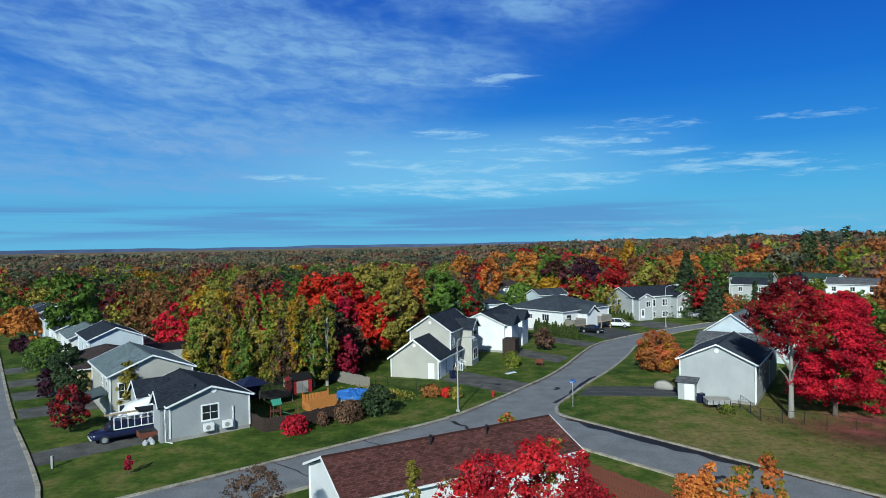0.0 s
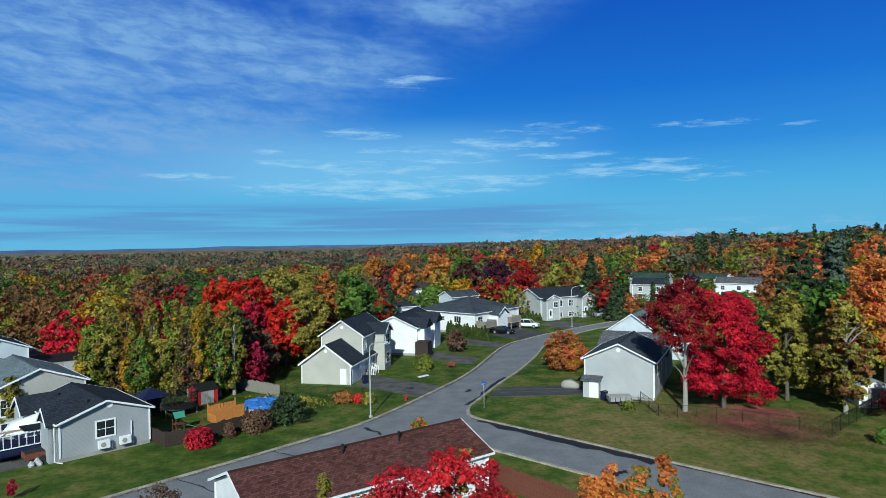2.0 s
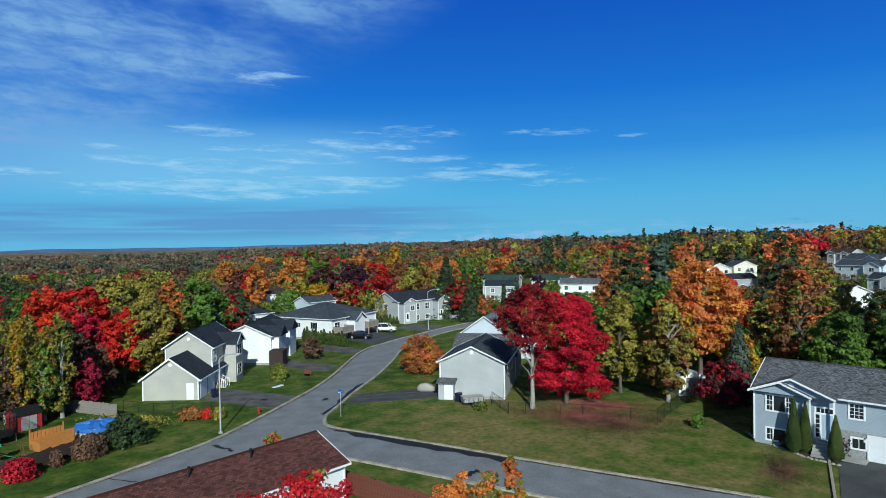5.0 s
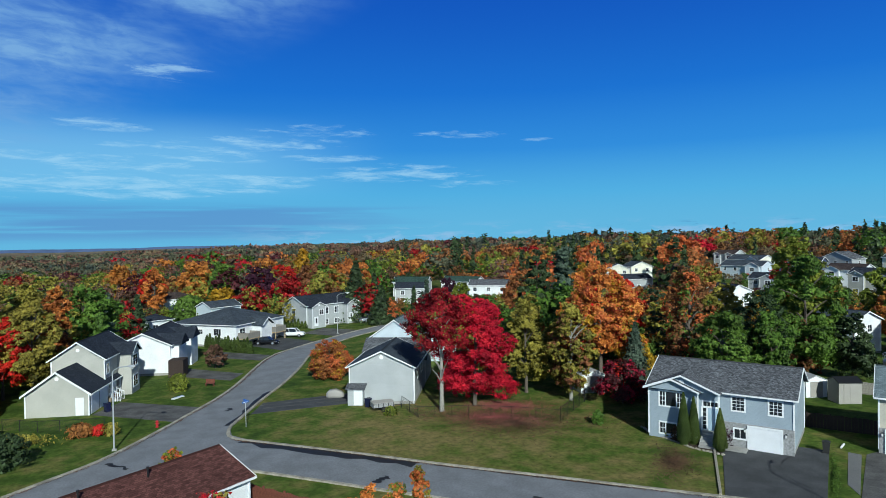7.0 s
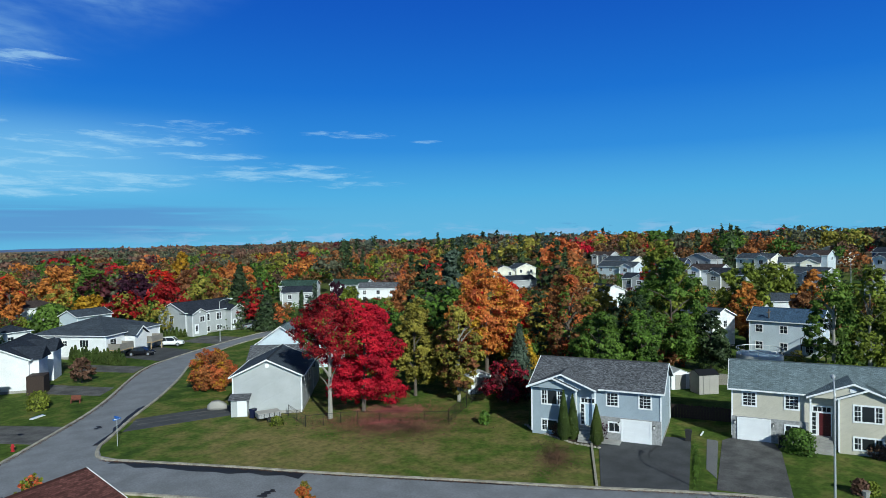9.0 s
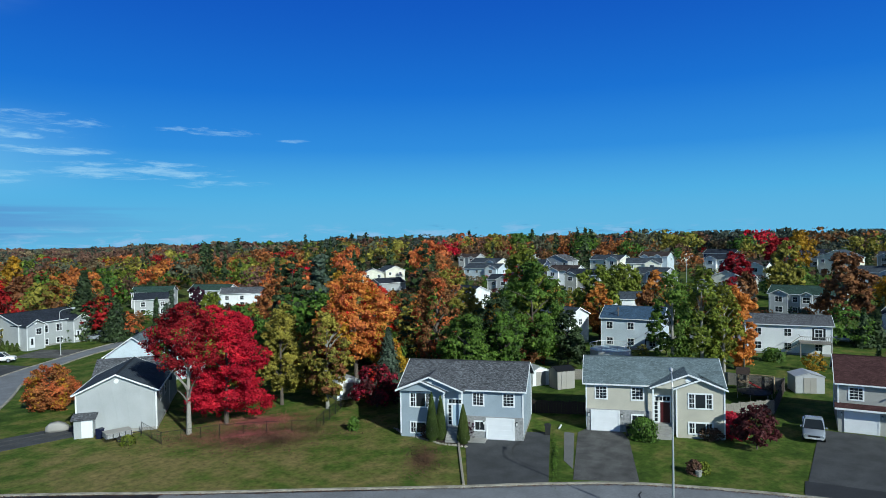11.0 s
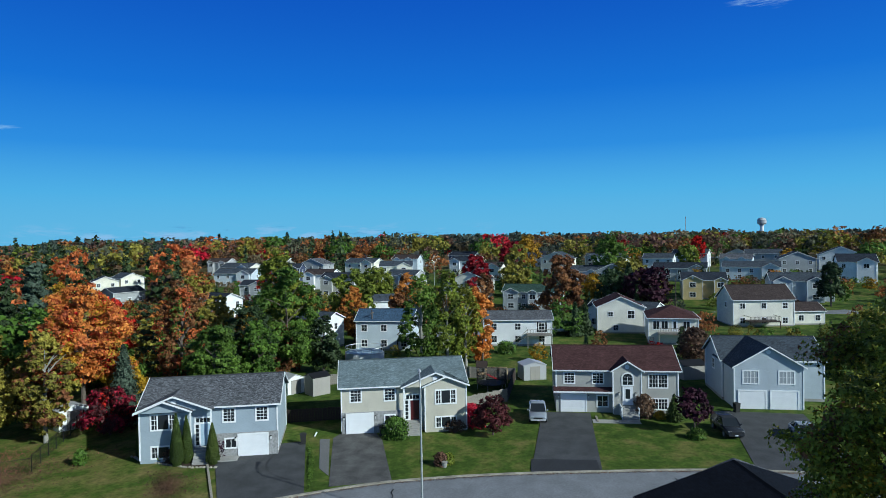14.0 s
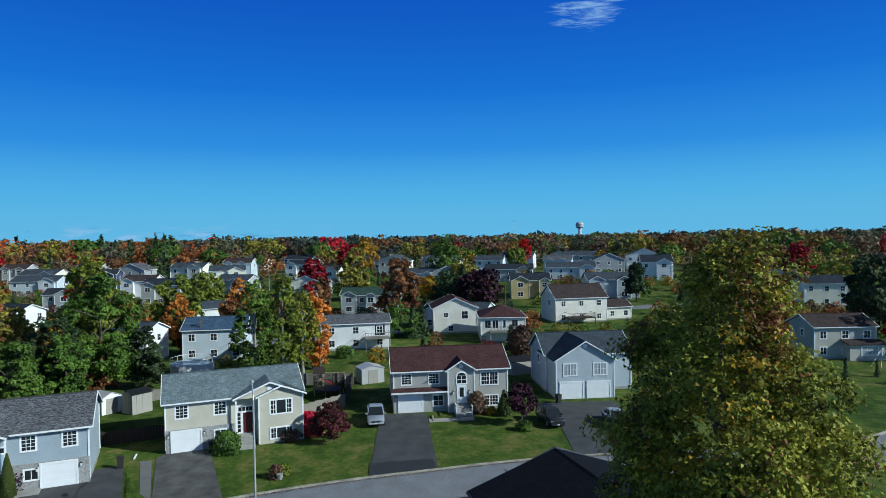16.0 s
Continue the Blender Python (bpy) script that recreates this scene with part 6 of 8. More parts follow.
tree(50.4, 60.0, 12.0, 6.4, "oval", "olive", None, "bark_pale", "half hiding a white shed", None, 2.2, 1.4, 0.1, (("rust", 0.25),))
for row in ((96.1, 63.0, 16.0, 5.2, "oval", "red"), (82.4, 100.3, 17.4, 7.2, "pine", "dark"), (69.2, 91.6, 17.6, 8.4, "pine", "dark"), (79.4, 68.6, 15.0, 6.0, "oval", "rust"), (93.4, 71.9, 11.4, 6.4, "round", "olive"), (81.8, 57.4, 11.2, 5.6, "oval", "yellow"),
            (102.5, 27.4, 12.6, 7.0, "oval", "flame"), (149.2, 19.5, 16.4, 11.2, "round", "rust"), (124.4, 60.8, 14.4, 10.4, "round", "lime"), (116.0, 56.4, 11.4, 6.0, "oval", "orange"), (140.3, 54.9, 12.7, 7.6, "oval", "orange"), (122.9, 49.2, 9.4, 6.6, "oval", "rust"),
            (145.8, 37.3, 12.4, 5.4, "oval", "rust"), (193.0, 52.5, 13.7, 8.8, "round", "crimson"), (257.4, 54.4, 13.6, 11.6, "round", "crimson"), (276.0, 52.0, 15.8, 12.2, "oval", "yellow"), (233.8, 14.6, 17.0, 13.0, "oval", "green"), (215.1, 6.5, 10.5, 12.3, "round", "olive"),
            (190.7, 16.2, 8.4, 6.9, "oval", "yellow"), (185.2, 6.0, 11.4, 8.5, "cone", "dark"), (208.8, -99.0, 15.5, 10.2, "round", "crimson"), (215.7, -95.8, 14.3, 10.4, "round", "rust"), (121.4, -71.2, 16.9, 10.4, "round", "dark"), (188.2, -44.1, 11.6, 6.7, "round", "dark"),
            (251.0, -12.4, 12.1, 8.5, "round", "lime"), (299.0, -18.9, 13.9, 8.0, "round", "red")):
    tree(*row, bark="bark_pale" if row[5] == "olive" or row[5] == "green" else "bark", where="between back gardens")
for row in ((91.5, 33.0, 15.4, 6.4, "oval", "green"), (95.0, 30.0, 15.9, 6.4, "oval", "lime"), (98.5, 28.0, 13.5, 6.0, "oval", "turning")):
    tree(*row, bark="bark_pale", where="with white bark", cover=1.25)
for row in ((134.0, 14.8, 6.8, 4.4, "cone", "dark"), (136.1, 12.9, 6.4, 4.4, "cone", "dark"), (119.4, -5.3, 4.6, 2.8, "cone", "dark"), (111.0, -7.0, 5.6, 4.8, "bush", "brown"), (175.2, 0.8, 11.8, 13.0, "round", "plum"),
            (196.1, 39.6, 16.6, 10.4, "oval", "olive"), (164.3, 73.3, 12.7, 12.7, "round", "lime"), (178.0, 10.0, 11.0, 11.0, "round", "dark")):
    tree(*row, where="between back gardens")
for row in ((70.5, 54.0, 9.5, 6.5, "oval", "dark"), (75.5, 51.0, 10.0, 6.0, "oval", "green"), (84.0, 53.0, 8.0, 6.0, "oval", "rust"), (46.5, 76.0, 9.5, 7.0, "oval", "olive"), (66.0, 80.0, 12.0, 7.0, "oval", "green"),
            (112.0, 24.5, 2.0, 3.0, "bush", "green"), (61.2, 125.6, 9.1, 2.9, "cone", "dark"), (68.3, 133.2, 10.2, 3.4, "cone", "blue"), (80.0, 144.0, 9.6, 4.6, "round", "plum"), (77.8, 133.8, 9.1, 6.0, "round", "lime"), (78.5, 127.6, 6.5, 3.4, "oval", "brown")):
    tree(*row, where="behind the houses")
for row in ((14.6, 206.1, 12.4, 8.3, "round", "red"), (6.7, 234.5, 13.6, 12.5, "round", "orange"), (27.5, 212.8, 14.3, 11.4, "round", "orange"), (59.6, 190.5, 13.0, 15.0, "round", "rust"), (66.7, 179.5, 14.8, 13.4, "round", "orange"), (64.0, 220.6, 17.1, 7.1, "oval", "yellow"),
            (52.4, 203.0, 12.0, 11.1, "round", "red"), (-5.1, 104.4, 14.0, 5.6, "oval", "orange"), (-7.3, 97.3, 13.8, 6.7, "oval", "olive"), (0.5, 117.6, 12.6, 8.6, "oval", "green")):
    tree(*row, where="at the edge of a wood")
# front gardens along the side street
for row in ((68.2, 18.5, 2.3, 3.2, "bush", "rose"), (65.4, 15.4, 4.3, 4.2, "round", "burgundy"), (61.9, 25.0, 2.1, 2.6, "bush", "green"), (76.7, -2.9, 2.7, 1.9, "cone", "dark"), (76.6, 0.3, 2.5, 2.2, "bush", "brown"),
            (46.2, 50.7, 1.4, 1.1, "bush", "green"), (69.9, -4.9, 1.0, 1.7, "bush", "green"), (54.3, 37.2, 2.3, 1.6, "bush", "plum"), (66.0, 19.8, 1.2, 2.2, "bush", "brown")):
    tree(*row, where="in a front garden")
tree(72.2, -4.8, 4.7, 3.7, "round", "plum", None, "bark", "on a front lawn", None, 2.2, 1.2, 0.28)
tree(75.6, -2.9, 2.7, 1.7, "arb", "arb", None, "bark", "before a house with a dark red roof")
for k in range(15):
    f = k / 14
    tree(18.1 + 5.8 * f, 125.5 - 10.6 * f, 2.4 + 0.4 * math.sin(k * 2.1), 1.0, "arb", "arb", where="in a hedge row", leaf_size=0.1, cover=2.6)
for k in range(8):
    tree(37.2 + 4.2 * k / 7, 146.0 - 5.0 * k / 7, 1.8 + 0.3 * math.sin(k * 1.7), 0.9, "arb", "arb", where="in a hedge row", leaf_size=0.11, cover=2.4)
for x, y, hh, ww in ((48.6, 41.6, 4.9, 1.2), (49.5, 41.2, 4.5, 1.1), (49.9, 38.6, 3.9, 1.2), (49.4, 46.6, 4.0, 0.8)):
    tree(x, y, hh, ww, "arb", "arb", 0.045, where="before a blue-grey house", cover=3.0)


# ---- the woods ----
# far crowns swap to paler, duller leaves: haze painted into the colour
HAZED_LEAF = {"crimson": "russet", "burgundy": "russet", "red": "russet", "scarlet_orange": "russet", "orange": "dun", "amber": "dun", "yellow": "dun", "rust": "russet", "brown": "dun", "dark": "slate_green", "blue": "slate_green"}


def build_woods():
    rng = np.random.default_rng(5)
    kinds = {}
    for grade, n, s, lump, low in (("a", 1500, 0.28, 0.8, 0.15), ("b", 700, 0.37, 0.7, 0.3), ("c", 340, 0.46, 0.5, 0.5), ("d", 110, 0.72, 0.4, 0.55), ("e", 36, 1.5, 0.35, 0.6)):
        for sh, ww, hh in (("round", 11.5, 11.0), ("oval", 9.4, 11.5), ("cone", 5.2, 12.5), ("pine", 6.4, 14.5)):
            m = int(n * (0.65 if sh in ("cone", "pine") else 1.0))
            kinds[(grade, sh)] = [leaf_arrays(rng, sh, m, ww, hh, s, lump, low if sh in ("round", "oval") else None) for _ in range(6)]
    mixes = [
        # from, to (degrees right of straight ahead), weights
        (-60, 2, {"green": 7, "crimson": 1.3, "rust": 5, "dark": 2.5, "olive": 7, "amber": 2.2, "yellow": 0.9, "red": 0.5, "brown": 4, "burgundy": 2.5, "lime": 2}),
        (2, 18, {"amber": 1.2, "orange": 0.8, "scarlet_orange": 2.2, "red": 0.6, "rust": 5, "crimson": 2, "olive": 4.5, "green": 5.5, "dark": 3, "yellow": 0.8, "brown": 3, "burgundy": 2.2}),
        (18, 30, {"red": 0.8, "scarlet_orange": 2.6, "orange": 1, "rust": 4, "amber": 1.2, "olive": 4, "green": 4.5, "dark": 4, "yellow": 1, "lime": 1, "crimson": 2, "burgundy": 1.6, "brown": 2}),
        (30, 48, {"dark": 6, "blue": 1.5, "green": 2, "olive": 4, "lime": 1.5, "rust": 3, "orange": 2, "scarlet_orange": 2.2, "red": 0.6, "amber": 3, "crimson": 1}),
        (48, 70, {"rust": 5, "red": 0.5, "scarlet_orange": 1.4, "orange": 1, "amber": 2.4, "dark": 6, "green": 5, "olive": 3, "brown": 2, "burgundy": 1}),
        (70, 84, {"dark": 12, "blue": 1, "green": 4, "olive": 1.5, "rust": 1.6, "amber": 0.8, "yellow": 0.3}),
        (84, 130, {"dark": 6, "olive": 3.5, "green": 6, "rust": 2.4, "amber": 1.2, "crimson": 0.5, "lime": 1.2, "yellow": 0.4, "brown": 2}),
    ]
    def sector(a):
        for lo, hi, w in mixes:
            if lo <= a < hi:
                return w
        return mixes[-1][2]
    yards = [(p.matrix_basis.translation.x, p.matrix_basis.translation.y) for p in scene.objects if p.name.startswith("house") and p.parent is None]
    line = [p for p in B_LEFT]
    lanes = [(p.x, p.y) for p in EAST[::6]]
    def room(x, y, r):
        """Height that a tree may have there, 0 where none stands: yards, streets and plots stay open, and the houses show over what grows before them."""
        if x > 62 and y < 60 and r < 104 or (x + 66.6) * 0.8 + (y - 95.7) * 0.6 < 16 and r < 175 or 38 < x < 60 and y < 100 and r < 96:
            return 0
        if r < 150 and min((x - p.x) ** 2 + (y - p.y) ** 2 for p in line[::3]) < 24 ** 2 or min((x - p[0]) ** 2 + (y - p[1]) ** 2 for p in lanes) < 49:
            return 0
        best = 99
        for hx, hy in yards:
            hr = math.hypot(hx, hy)
            # the house's middle lies behind its front corner
            mx, my = hx + (5 * hx + 5 * hy) / hr, hy + (5 * hy - 5 * hx) / hr
            if (x - mx) ** 2 + (y - my) ** 2 < 9.5 ** 2:
                return 0
            mr = math.hypot(mx, my)
            if r < mr < 330 and abs(x * my - y * mx) / mr < 8.5 * r / mr + 1.5:
                best = min(best, 20.2 - ((19.4 if mr < 170 else 18.2) - terrain(mx, my)) * r / mr)
        return best - terrain(x, y)
    out = {}
    for r0, r1, step, grade in ((96, 150, 8.7, "a"), (150, 235, 9.2, "b"), (235, 430, 11.0, "c"), (430, 1000, 17.0, "d"), (1000, 2300, 44.0, "e")):
        r = r0
        while r < r1:
            for a in np.arange(-45, 125, math.degrees(step / r)):
                aa = a + rng.uniform(-0.5, 0.5) * math.degrees(step / r)
                rr = r + rng.uniform(-0.5, 0.5) * step
                x, y = rr * math.sin(radians(aa)), rr * math.cos(radians(aa))
                most = room(x, y, rr)
                if most < 2.5:
                    continue
                w = sector(aa + rng.normal() * 4)
                patch = noise.noise((x / 45, y / 45, 2.0))
                names = list(w)
                wt = np.array([w[q] * (1 + (1.6 * patch if q in ("dark", "green") else -1.2 * patch)) for q in names]).clip(0.05)
                leaf = names[rng.choice(len(names), p=wt / wt.sum())]
                # beyond about 430 m the haze is put into the leaf colour
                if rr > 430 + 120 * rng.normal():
                    leaf = HAZED_LEAF.get(leaf, "sage")
                if leaf == "dark" and (aa > 8 or rng.random() < 0.3):
                    sh = "pine" if rr < 230 and rng.random() < 0.5 else "cone"
                    k = rng.uniform(0.75, 1.15) * (1.22 if 24 < aa < 70 and rr > 170 else 0.85)
                else:
                    sh = "round" if rng.random() < 0.55 else "oval"
                    k = rng.uniform(0.62, 1.22)
                if aa > 52 and rr < 300:
                    k *= rng.uniform(0.35, 0.95)
                if aa < 8:
                    k *= 0.86
                elif rr > 170 and aa > 40 and leaf != "dark":
                    k *= 1.15
                if rr > 200 and aa > 24:
                    k *= 1.12
                k = min(k, most / {"round": 11.0, "oval": 11.5, "cone": 12.5, "pine": 14.5}[sh])
                p, u, v = kinds[(grade, sh)][rng.integers(6)]
                a2 = rng.uniform(0, 6.28)
                c, s = math.cos(a2), math.sin(a2)
                rot = np.array([[c, -s, 0], [s, c, 0], [0, 0, 1]])
                kw = k * (3.4 if rr > 1000 else 1.7 if rr > 430 else 1.1)
                sc = np.array([kw, kw, k])
                out.setdefault(leaf, []).append(((p * sc) @ rot.T + np.array([x, y, terrain(x, y) - 0.6]), (u * kw) @ rot.T, (v * kw) @ rot.T))
            r += step
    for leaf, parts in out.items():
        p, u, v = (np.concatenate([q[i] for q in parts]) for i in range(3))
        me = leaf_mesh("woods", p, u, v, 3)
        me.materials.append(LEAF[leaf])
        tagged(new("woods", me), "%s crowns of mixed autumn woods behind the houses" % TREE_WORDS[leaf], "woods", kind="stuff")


build_woods()


# ---- street furniture ----
def lamp_post(x, y, hgt, arm, words):
    ob = empty("street_lamp", pose(x, y, terrain(x, y)), "pale galvanised steel street lamp %s" % words, "street lamp", "street lamps")
    a = Vector((arm[0], arm[1], 0)).normalized()
    part("pole", tube([(0, 0, -0.2), (0, 0, hgt * 0.5), (0, 0, hgt - 0.7)], [0.085, 0.07, 0.055], 10), M["steel"], ob)
    part("base_plate", box(-0.2, 0.2, -0.2, 0.2, -0.05, 0.16), M["concrete"], ob)
    pts = [Vector((0, 0, hgt - 0.7)) + a * (2.5 * (1 - math.cos(k))) + Vector((0, 0, 0.8 * math.sin(k))) for k in (0, 0.35, 0.7, 1.05, 1.35)]
    part("arm", tube(pts, [0.055, 0.052, 0.05, 0.045, 0.04], 8), M["steel"], ob)
    e = pts[-1]
    head = part("lamp_head", tube([e - a * 0.05, e + a * 0.15, e + a * 0.5, e + a * 0.75], [0.06, 0.13, 0.14, 0.05], 8), M["tin"], ob)
    part("lens", tube([e + a * 0.2 - Vector((0, 0, 0.13)), e + a * 0.5 - Vector((0, 0, 0.13))], [0.09, 0.09], 8), M["lamp_glass"], head)
    return ob


lamp_post(1.35, 68.2, 8.1, (0.7, -0.7), "on the grass verge")
lamp_post(44.8, 128.9, 8.6, (0.75, -0.6), "at the bend of the street")
lamp_post(44.1, 15.5, 10.6, (0.92, 0.38), "beside the side street")
lamp_post(213, 73, 10.5, (-0.3, -0.9), "among distant houses")
lamp_post(214, -17, 10.5, (-0.3, -0.9), "among distant houses")

ob = empty("street_sign", pose(13.9, 69.4, 0, 0, 0, 20), "blue street name sign on a steel post", "street sign")
part("post", tube([(0, 0, -0.2), (0, 0, 2.6)], 0.035, 8), M["steel"], ob)
for rz in (0, 90):
    pl = part("plate", box(-0.4, 0.4, -0.015, 0.015, 2.6 + rz * 0.002, 2.78 + rz * 0.002), M["sign_blue"], ob)
    pl.rotation_euler = (0, 0, radians(rz))
    part("lettering", box(-0.3, 0.3, -0.021, -0.017, 2.66 + rz * 0.002, 2.72 + rz * 0.002), M["white"], pl)

ob = empty("fire_hydrant", pose(5.6, 74.4, 0), "red fire hydrant on the grass verge", "hydrant")
part("barrel", tube([(0, 0, -0.1), (0, 0, 0.5), (0, 0, 0.62), (0, 0, 0.75)], [0.13, 0.13, 0.16, 0.06], 10), M["red"], ob)
part("flange", tube([(0, 0, 0.0), (0, 0, 0.06)], 0.18, 10), M["red"], ob)
for sx in (-1, 1):
    part("outlet", tube([(0.1 * sx, 0, 0.42), (0.22 * sx, 0, 0.42)], 0.06, 8), M["red"], ob)

# tar seams and patches on the road
def tar_band(name, line, d0, d1, z, label):
    a, b = offset(line, d0), offset(line, d1)
    bm = bmesh.new()
    rng = random.Random(3)
    va = [bm.verts.new((p.x + rng.uniform(-0.06, 0.06), p.y + rng.uniform(-0.06, 0.06), z)) for p in a]
    vb = [bm.verts.new((*p.lerp(q, rng.uniform(0.25, 1.0)), z)) for p, q in zip(a, b)]
    for i in range(len(va) - 1):
        bm.faces.new((va[i], vb[i], vb[i + 1], va[i + 1]))
    bmesh.ops.recalc_face_normals(bm, faces=bm.faces)
    tagged(part(name, bm, M["tar"]), label, "road patch", kind="structure")


tar_band("tar_patch_1", [p for p in C_FAR if 50 < p.y < 65], -0.25, -1.7, 0.056, "black tar band along the side street's kerb")
tar_band("tar_patch_2", [p for p in C_FAR if 36 < p.y < 50], -0.25, -0.5, 0.056, "black tar band along the side street's kerb")
tar_band("tar_patch_3", [p for p in B_RIGHT if 70.0 < p.y < 84], 0.2, 0.9, 0.056, "black tar edge along the main street")
for i, (x, y, a, ln, wd) in enumerate(((-6, 57.2, 140, 5.6, 0.12), (-12.5, 51.4, 138, 6.0, 0.1), (1.5, 63.0, 125, 3.0, 0.35), (-9.5, 52.5, 60, 2.6, 0.3), (13.6, 77.6, 45, 1.2, 0.5), (20.5, 48.0, 30, 1.7, 0.6), (29.8, 37.8, -50, 2.6, 0.25), (46.2, 19.0, 20, 5.8, 0.12), (55.0, -3.0, 10, 6.0, 0.12), (41, 27, -40, 3.0, 0.15))):
    rng = random.Random(i)
    bm = bmesh.new()
    pts = [(ln * (k / 8 - 0.5), (rng.random() - 0.5) * 0.35) for k in range(9)]
    up = [bm.verts.new((px, py + wd * (0.3 + 0.5 * rng.random()), 0)) for px, py in pts]
    dn = [bm.verts.new((px, py - wd * (0.3 + 0.5 * rng.random()), 0)) for px, py in pts]
    for k in range(8):
        bm.faces.new((dn[k], dn[k + 1], up[k + 1], up[k]))
    ob = part("road_patch_%d" % (i + 1), bm, M["tar"])
    ob.matrix_basis = pose(x, y, 0.06, 0, 0, a)
    tagged(ob, "dark tar seam on worn asphalt", "road patch", kind="structure")
bm = bmesh.new()
for k in range(14):
    a = k / 13 * 1.5
    p = Vector((54.0 - 5.5 * math.sin(a), 34.5 - 5.5 * (1 - math.cos(a))))
    q = p + Vector((-math.sin(a) * 0.16, -0.16 * math.cos(a) - 0.1))
    va, vb = bm.verts.new((p.x, p.y, 0.045)), bm.verts.new((q.x, q.y, 0.045))
    if k:
        bm.faces.new((pa, pb, vb, va))
    pa, pb = va, vb
bmesh.ops.recalc_face_normals(bm, faces=bm.faces)
tagged(part("tyre_mark", bm, M["tar"]), "curved black tyre mark on a driveway", "tyre mark", kind="structure")


# ---- fences ----
def along_line(pts, step):
    out = []
    for a, b in zip(pts, pts[1:]):
        a, b = Vector(a), Vector(b)
        n = max(1, round((b - a).length / step))
        out += [(a.lerp(b, k / n), math.degrees(math.atan2((b - a).y, (b - a).x)), (b - a).length / n) for k in range(n)]
    return out


def board_fence(pts, hgt, material, label, board=0.3):
    ob = empty("fence", pose(pts[0][0], pts[0][1], 0), label, "fence", "garden fences")
    o = Vector(pts[0])
    me = bpy.data.meshes.new("board")
    bm = box(0.008, board - 0.008, -0.012, 0.012, 0.04, hgt)
    bm.to_mesh(me), bm.free()
    me.materials.append(M[material])
    for p, ang, ln in along_line(pts, board):
        b = new("board", me)
        b.parent = ob
        b.matrix_basis = pose(p.x - o.x, p.y - o.y, 0, 0, 0, ang) @ Matrix.Diagonal((ln / board, 1, 1 + 0.03 * math.sin(p.x * 7), 1))
    pm = bpy.data.meshes.new("post")
    bm = box(-0.06, 0.06, 0.014, 0.134, -0.2, hgt + 0.08)
    bm.to_mesh(pm), bm.free()
    pm.materials.append(M[material])
    for p, ang, ln in along_line(pts, 2.4):
        b = new("post", pm)
        b.parent = ob
        b.matrix_basis = pose(p.x - o.x, p.y - o.y, 0, 0, 0, ang)
    for a, b in zip(pts, pts[1:]):
        a, b = Vector(a), Vector(b)
        for z in (0.35, hgt - 0.3):
            part("rail", tube([(*(a - o), z), (*(b - o), z)], 0.035, 5), M[material], ob)
    return ob


def wire_fence(pts, hgt, label):
    ob = empty("fence", pose(pts[0][0], pts[0][1], 0), label, "fence", "garden fences")
    o = Vector(pts[0])
    pm = bpy.data.meshes.new("post")
    bm = tube([(0, 0, -0.2), (0, 0, hgt + 0.06)], 0.035, 6)
    bm.to_mesh(pm), bm.free()
    pm.materials.append(M["black"])
    for p, ang, ln in along_line(pts, 2.2) + [(Vector(pts[-1]), 0, 1)]:
        b = new("post", pm)
        b.parent = ob
        b.matrix_basis = pose(p.x - o.x, p.y - o.y, 0)
    bm = bmesh.new()
    for p, ang, ln in along_line(pts, 0.22):
        d = Vector((math.cos(radians(ang)), math.sin(radians(ang)))) * ln
        for s in (0, 1):
            a, b = (p, p + d * 2) if s else (p + d * 2, p)
            add_tube(bm, [(*(a - o), 0.06), (*(b - o), hgt - 0.03)], [0.006, 0.006], 3, False)
    tagged(part("wire_mesh", bm, M["black"], ob, "thin black chain-link wire"), kind="stuff")
    for a, b in zip(pts, pts[1:]):
        a, b = Vector(a), Vector(b)
        part("rail", tube([(*(a - o), hgt), (*(b - o), hgt)], 0.025, 5), M["black"], ob)
    return ob


wire_fence([(31.6, 68.1), (31.1, 62.8), (36.2, 60.4), (39.9, 57.4), (43.6, 53.6)], 1.25, "black chain-link fence round a maple")
wire_fence([(43.6, 53.6), (51.1, 58.4), (56.9, 62.1)], 1.5, "black chain-link fence beside a lawn")
wire_fence([(-9.0, 82.0), (-5.6, 79.0), (0.6, 76.6)], 1.2, "black chain-link fence beside a garage")
board_fence([(-20.1, 64.4), (-17.6, 61.6), (-14.8, 63.0), (-11.1, 66.5), (-7.9, 69.3)], 1.4, "fence_dark", "dark-stained board fence round a back yard")
board_fence([(-19.0, 87.6), (-12.5, 82.0), (-9.3, 78.9)], 1.5, "fence_grey", "weathered grey board fence at a wood's edge")
board_fence([(8.4, 50.4), (11.7, 45.2), (14.9, 40.2), (17.1, 36.8)], 1.75, "fence_red", "red-brown board fence beside a narrow lawn")
board_fence([(73.6, 21.0), (79.2, 16.9)], 1.7, "fence_grey", "grey board fence between two houses")
board_fence([(79.2, 16.9), (91.5, 18.5)], 1.7, "fence_dark", "dark board fence along a back yard")
board_fence([(91.5, 18.5), (91.0, 27.5)], 1.7, "fence_grey", "weathered board fence at the end of a yard")
board_fence([(63.5, 39.0), (66.5, 33.5)], 1.5, "fence_dark", "dark board fence between two houses")
board_fence([(78.5, 47.8), (84.0, 40.5)], 1.5, "fence_grey", "weathered board fence behind two sheds")
board_fence([(99.5, -8.5), (102.5, -14.5)], 1.8, "wood_pale", "pale wooden fence beside a shed")


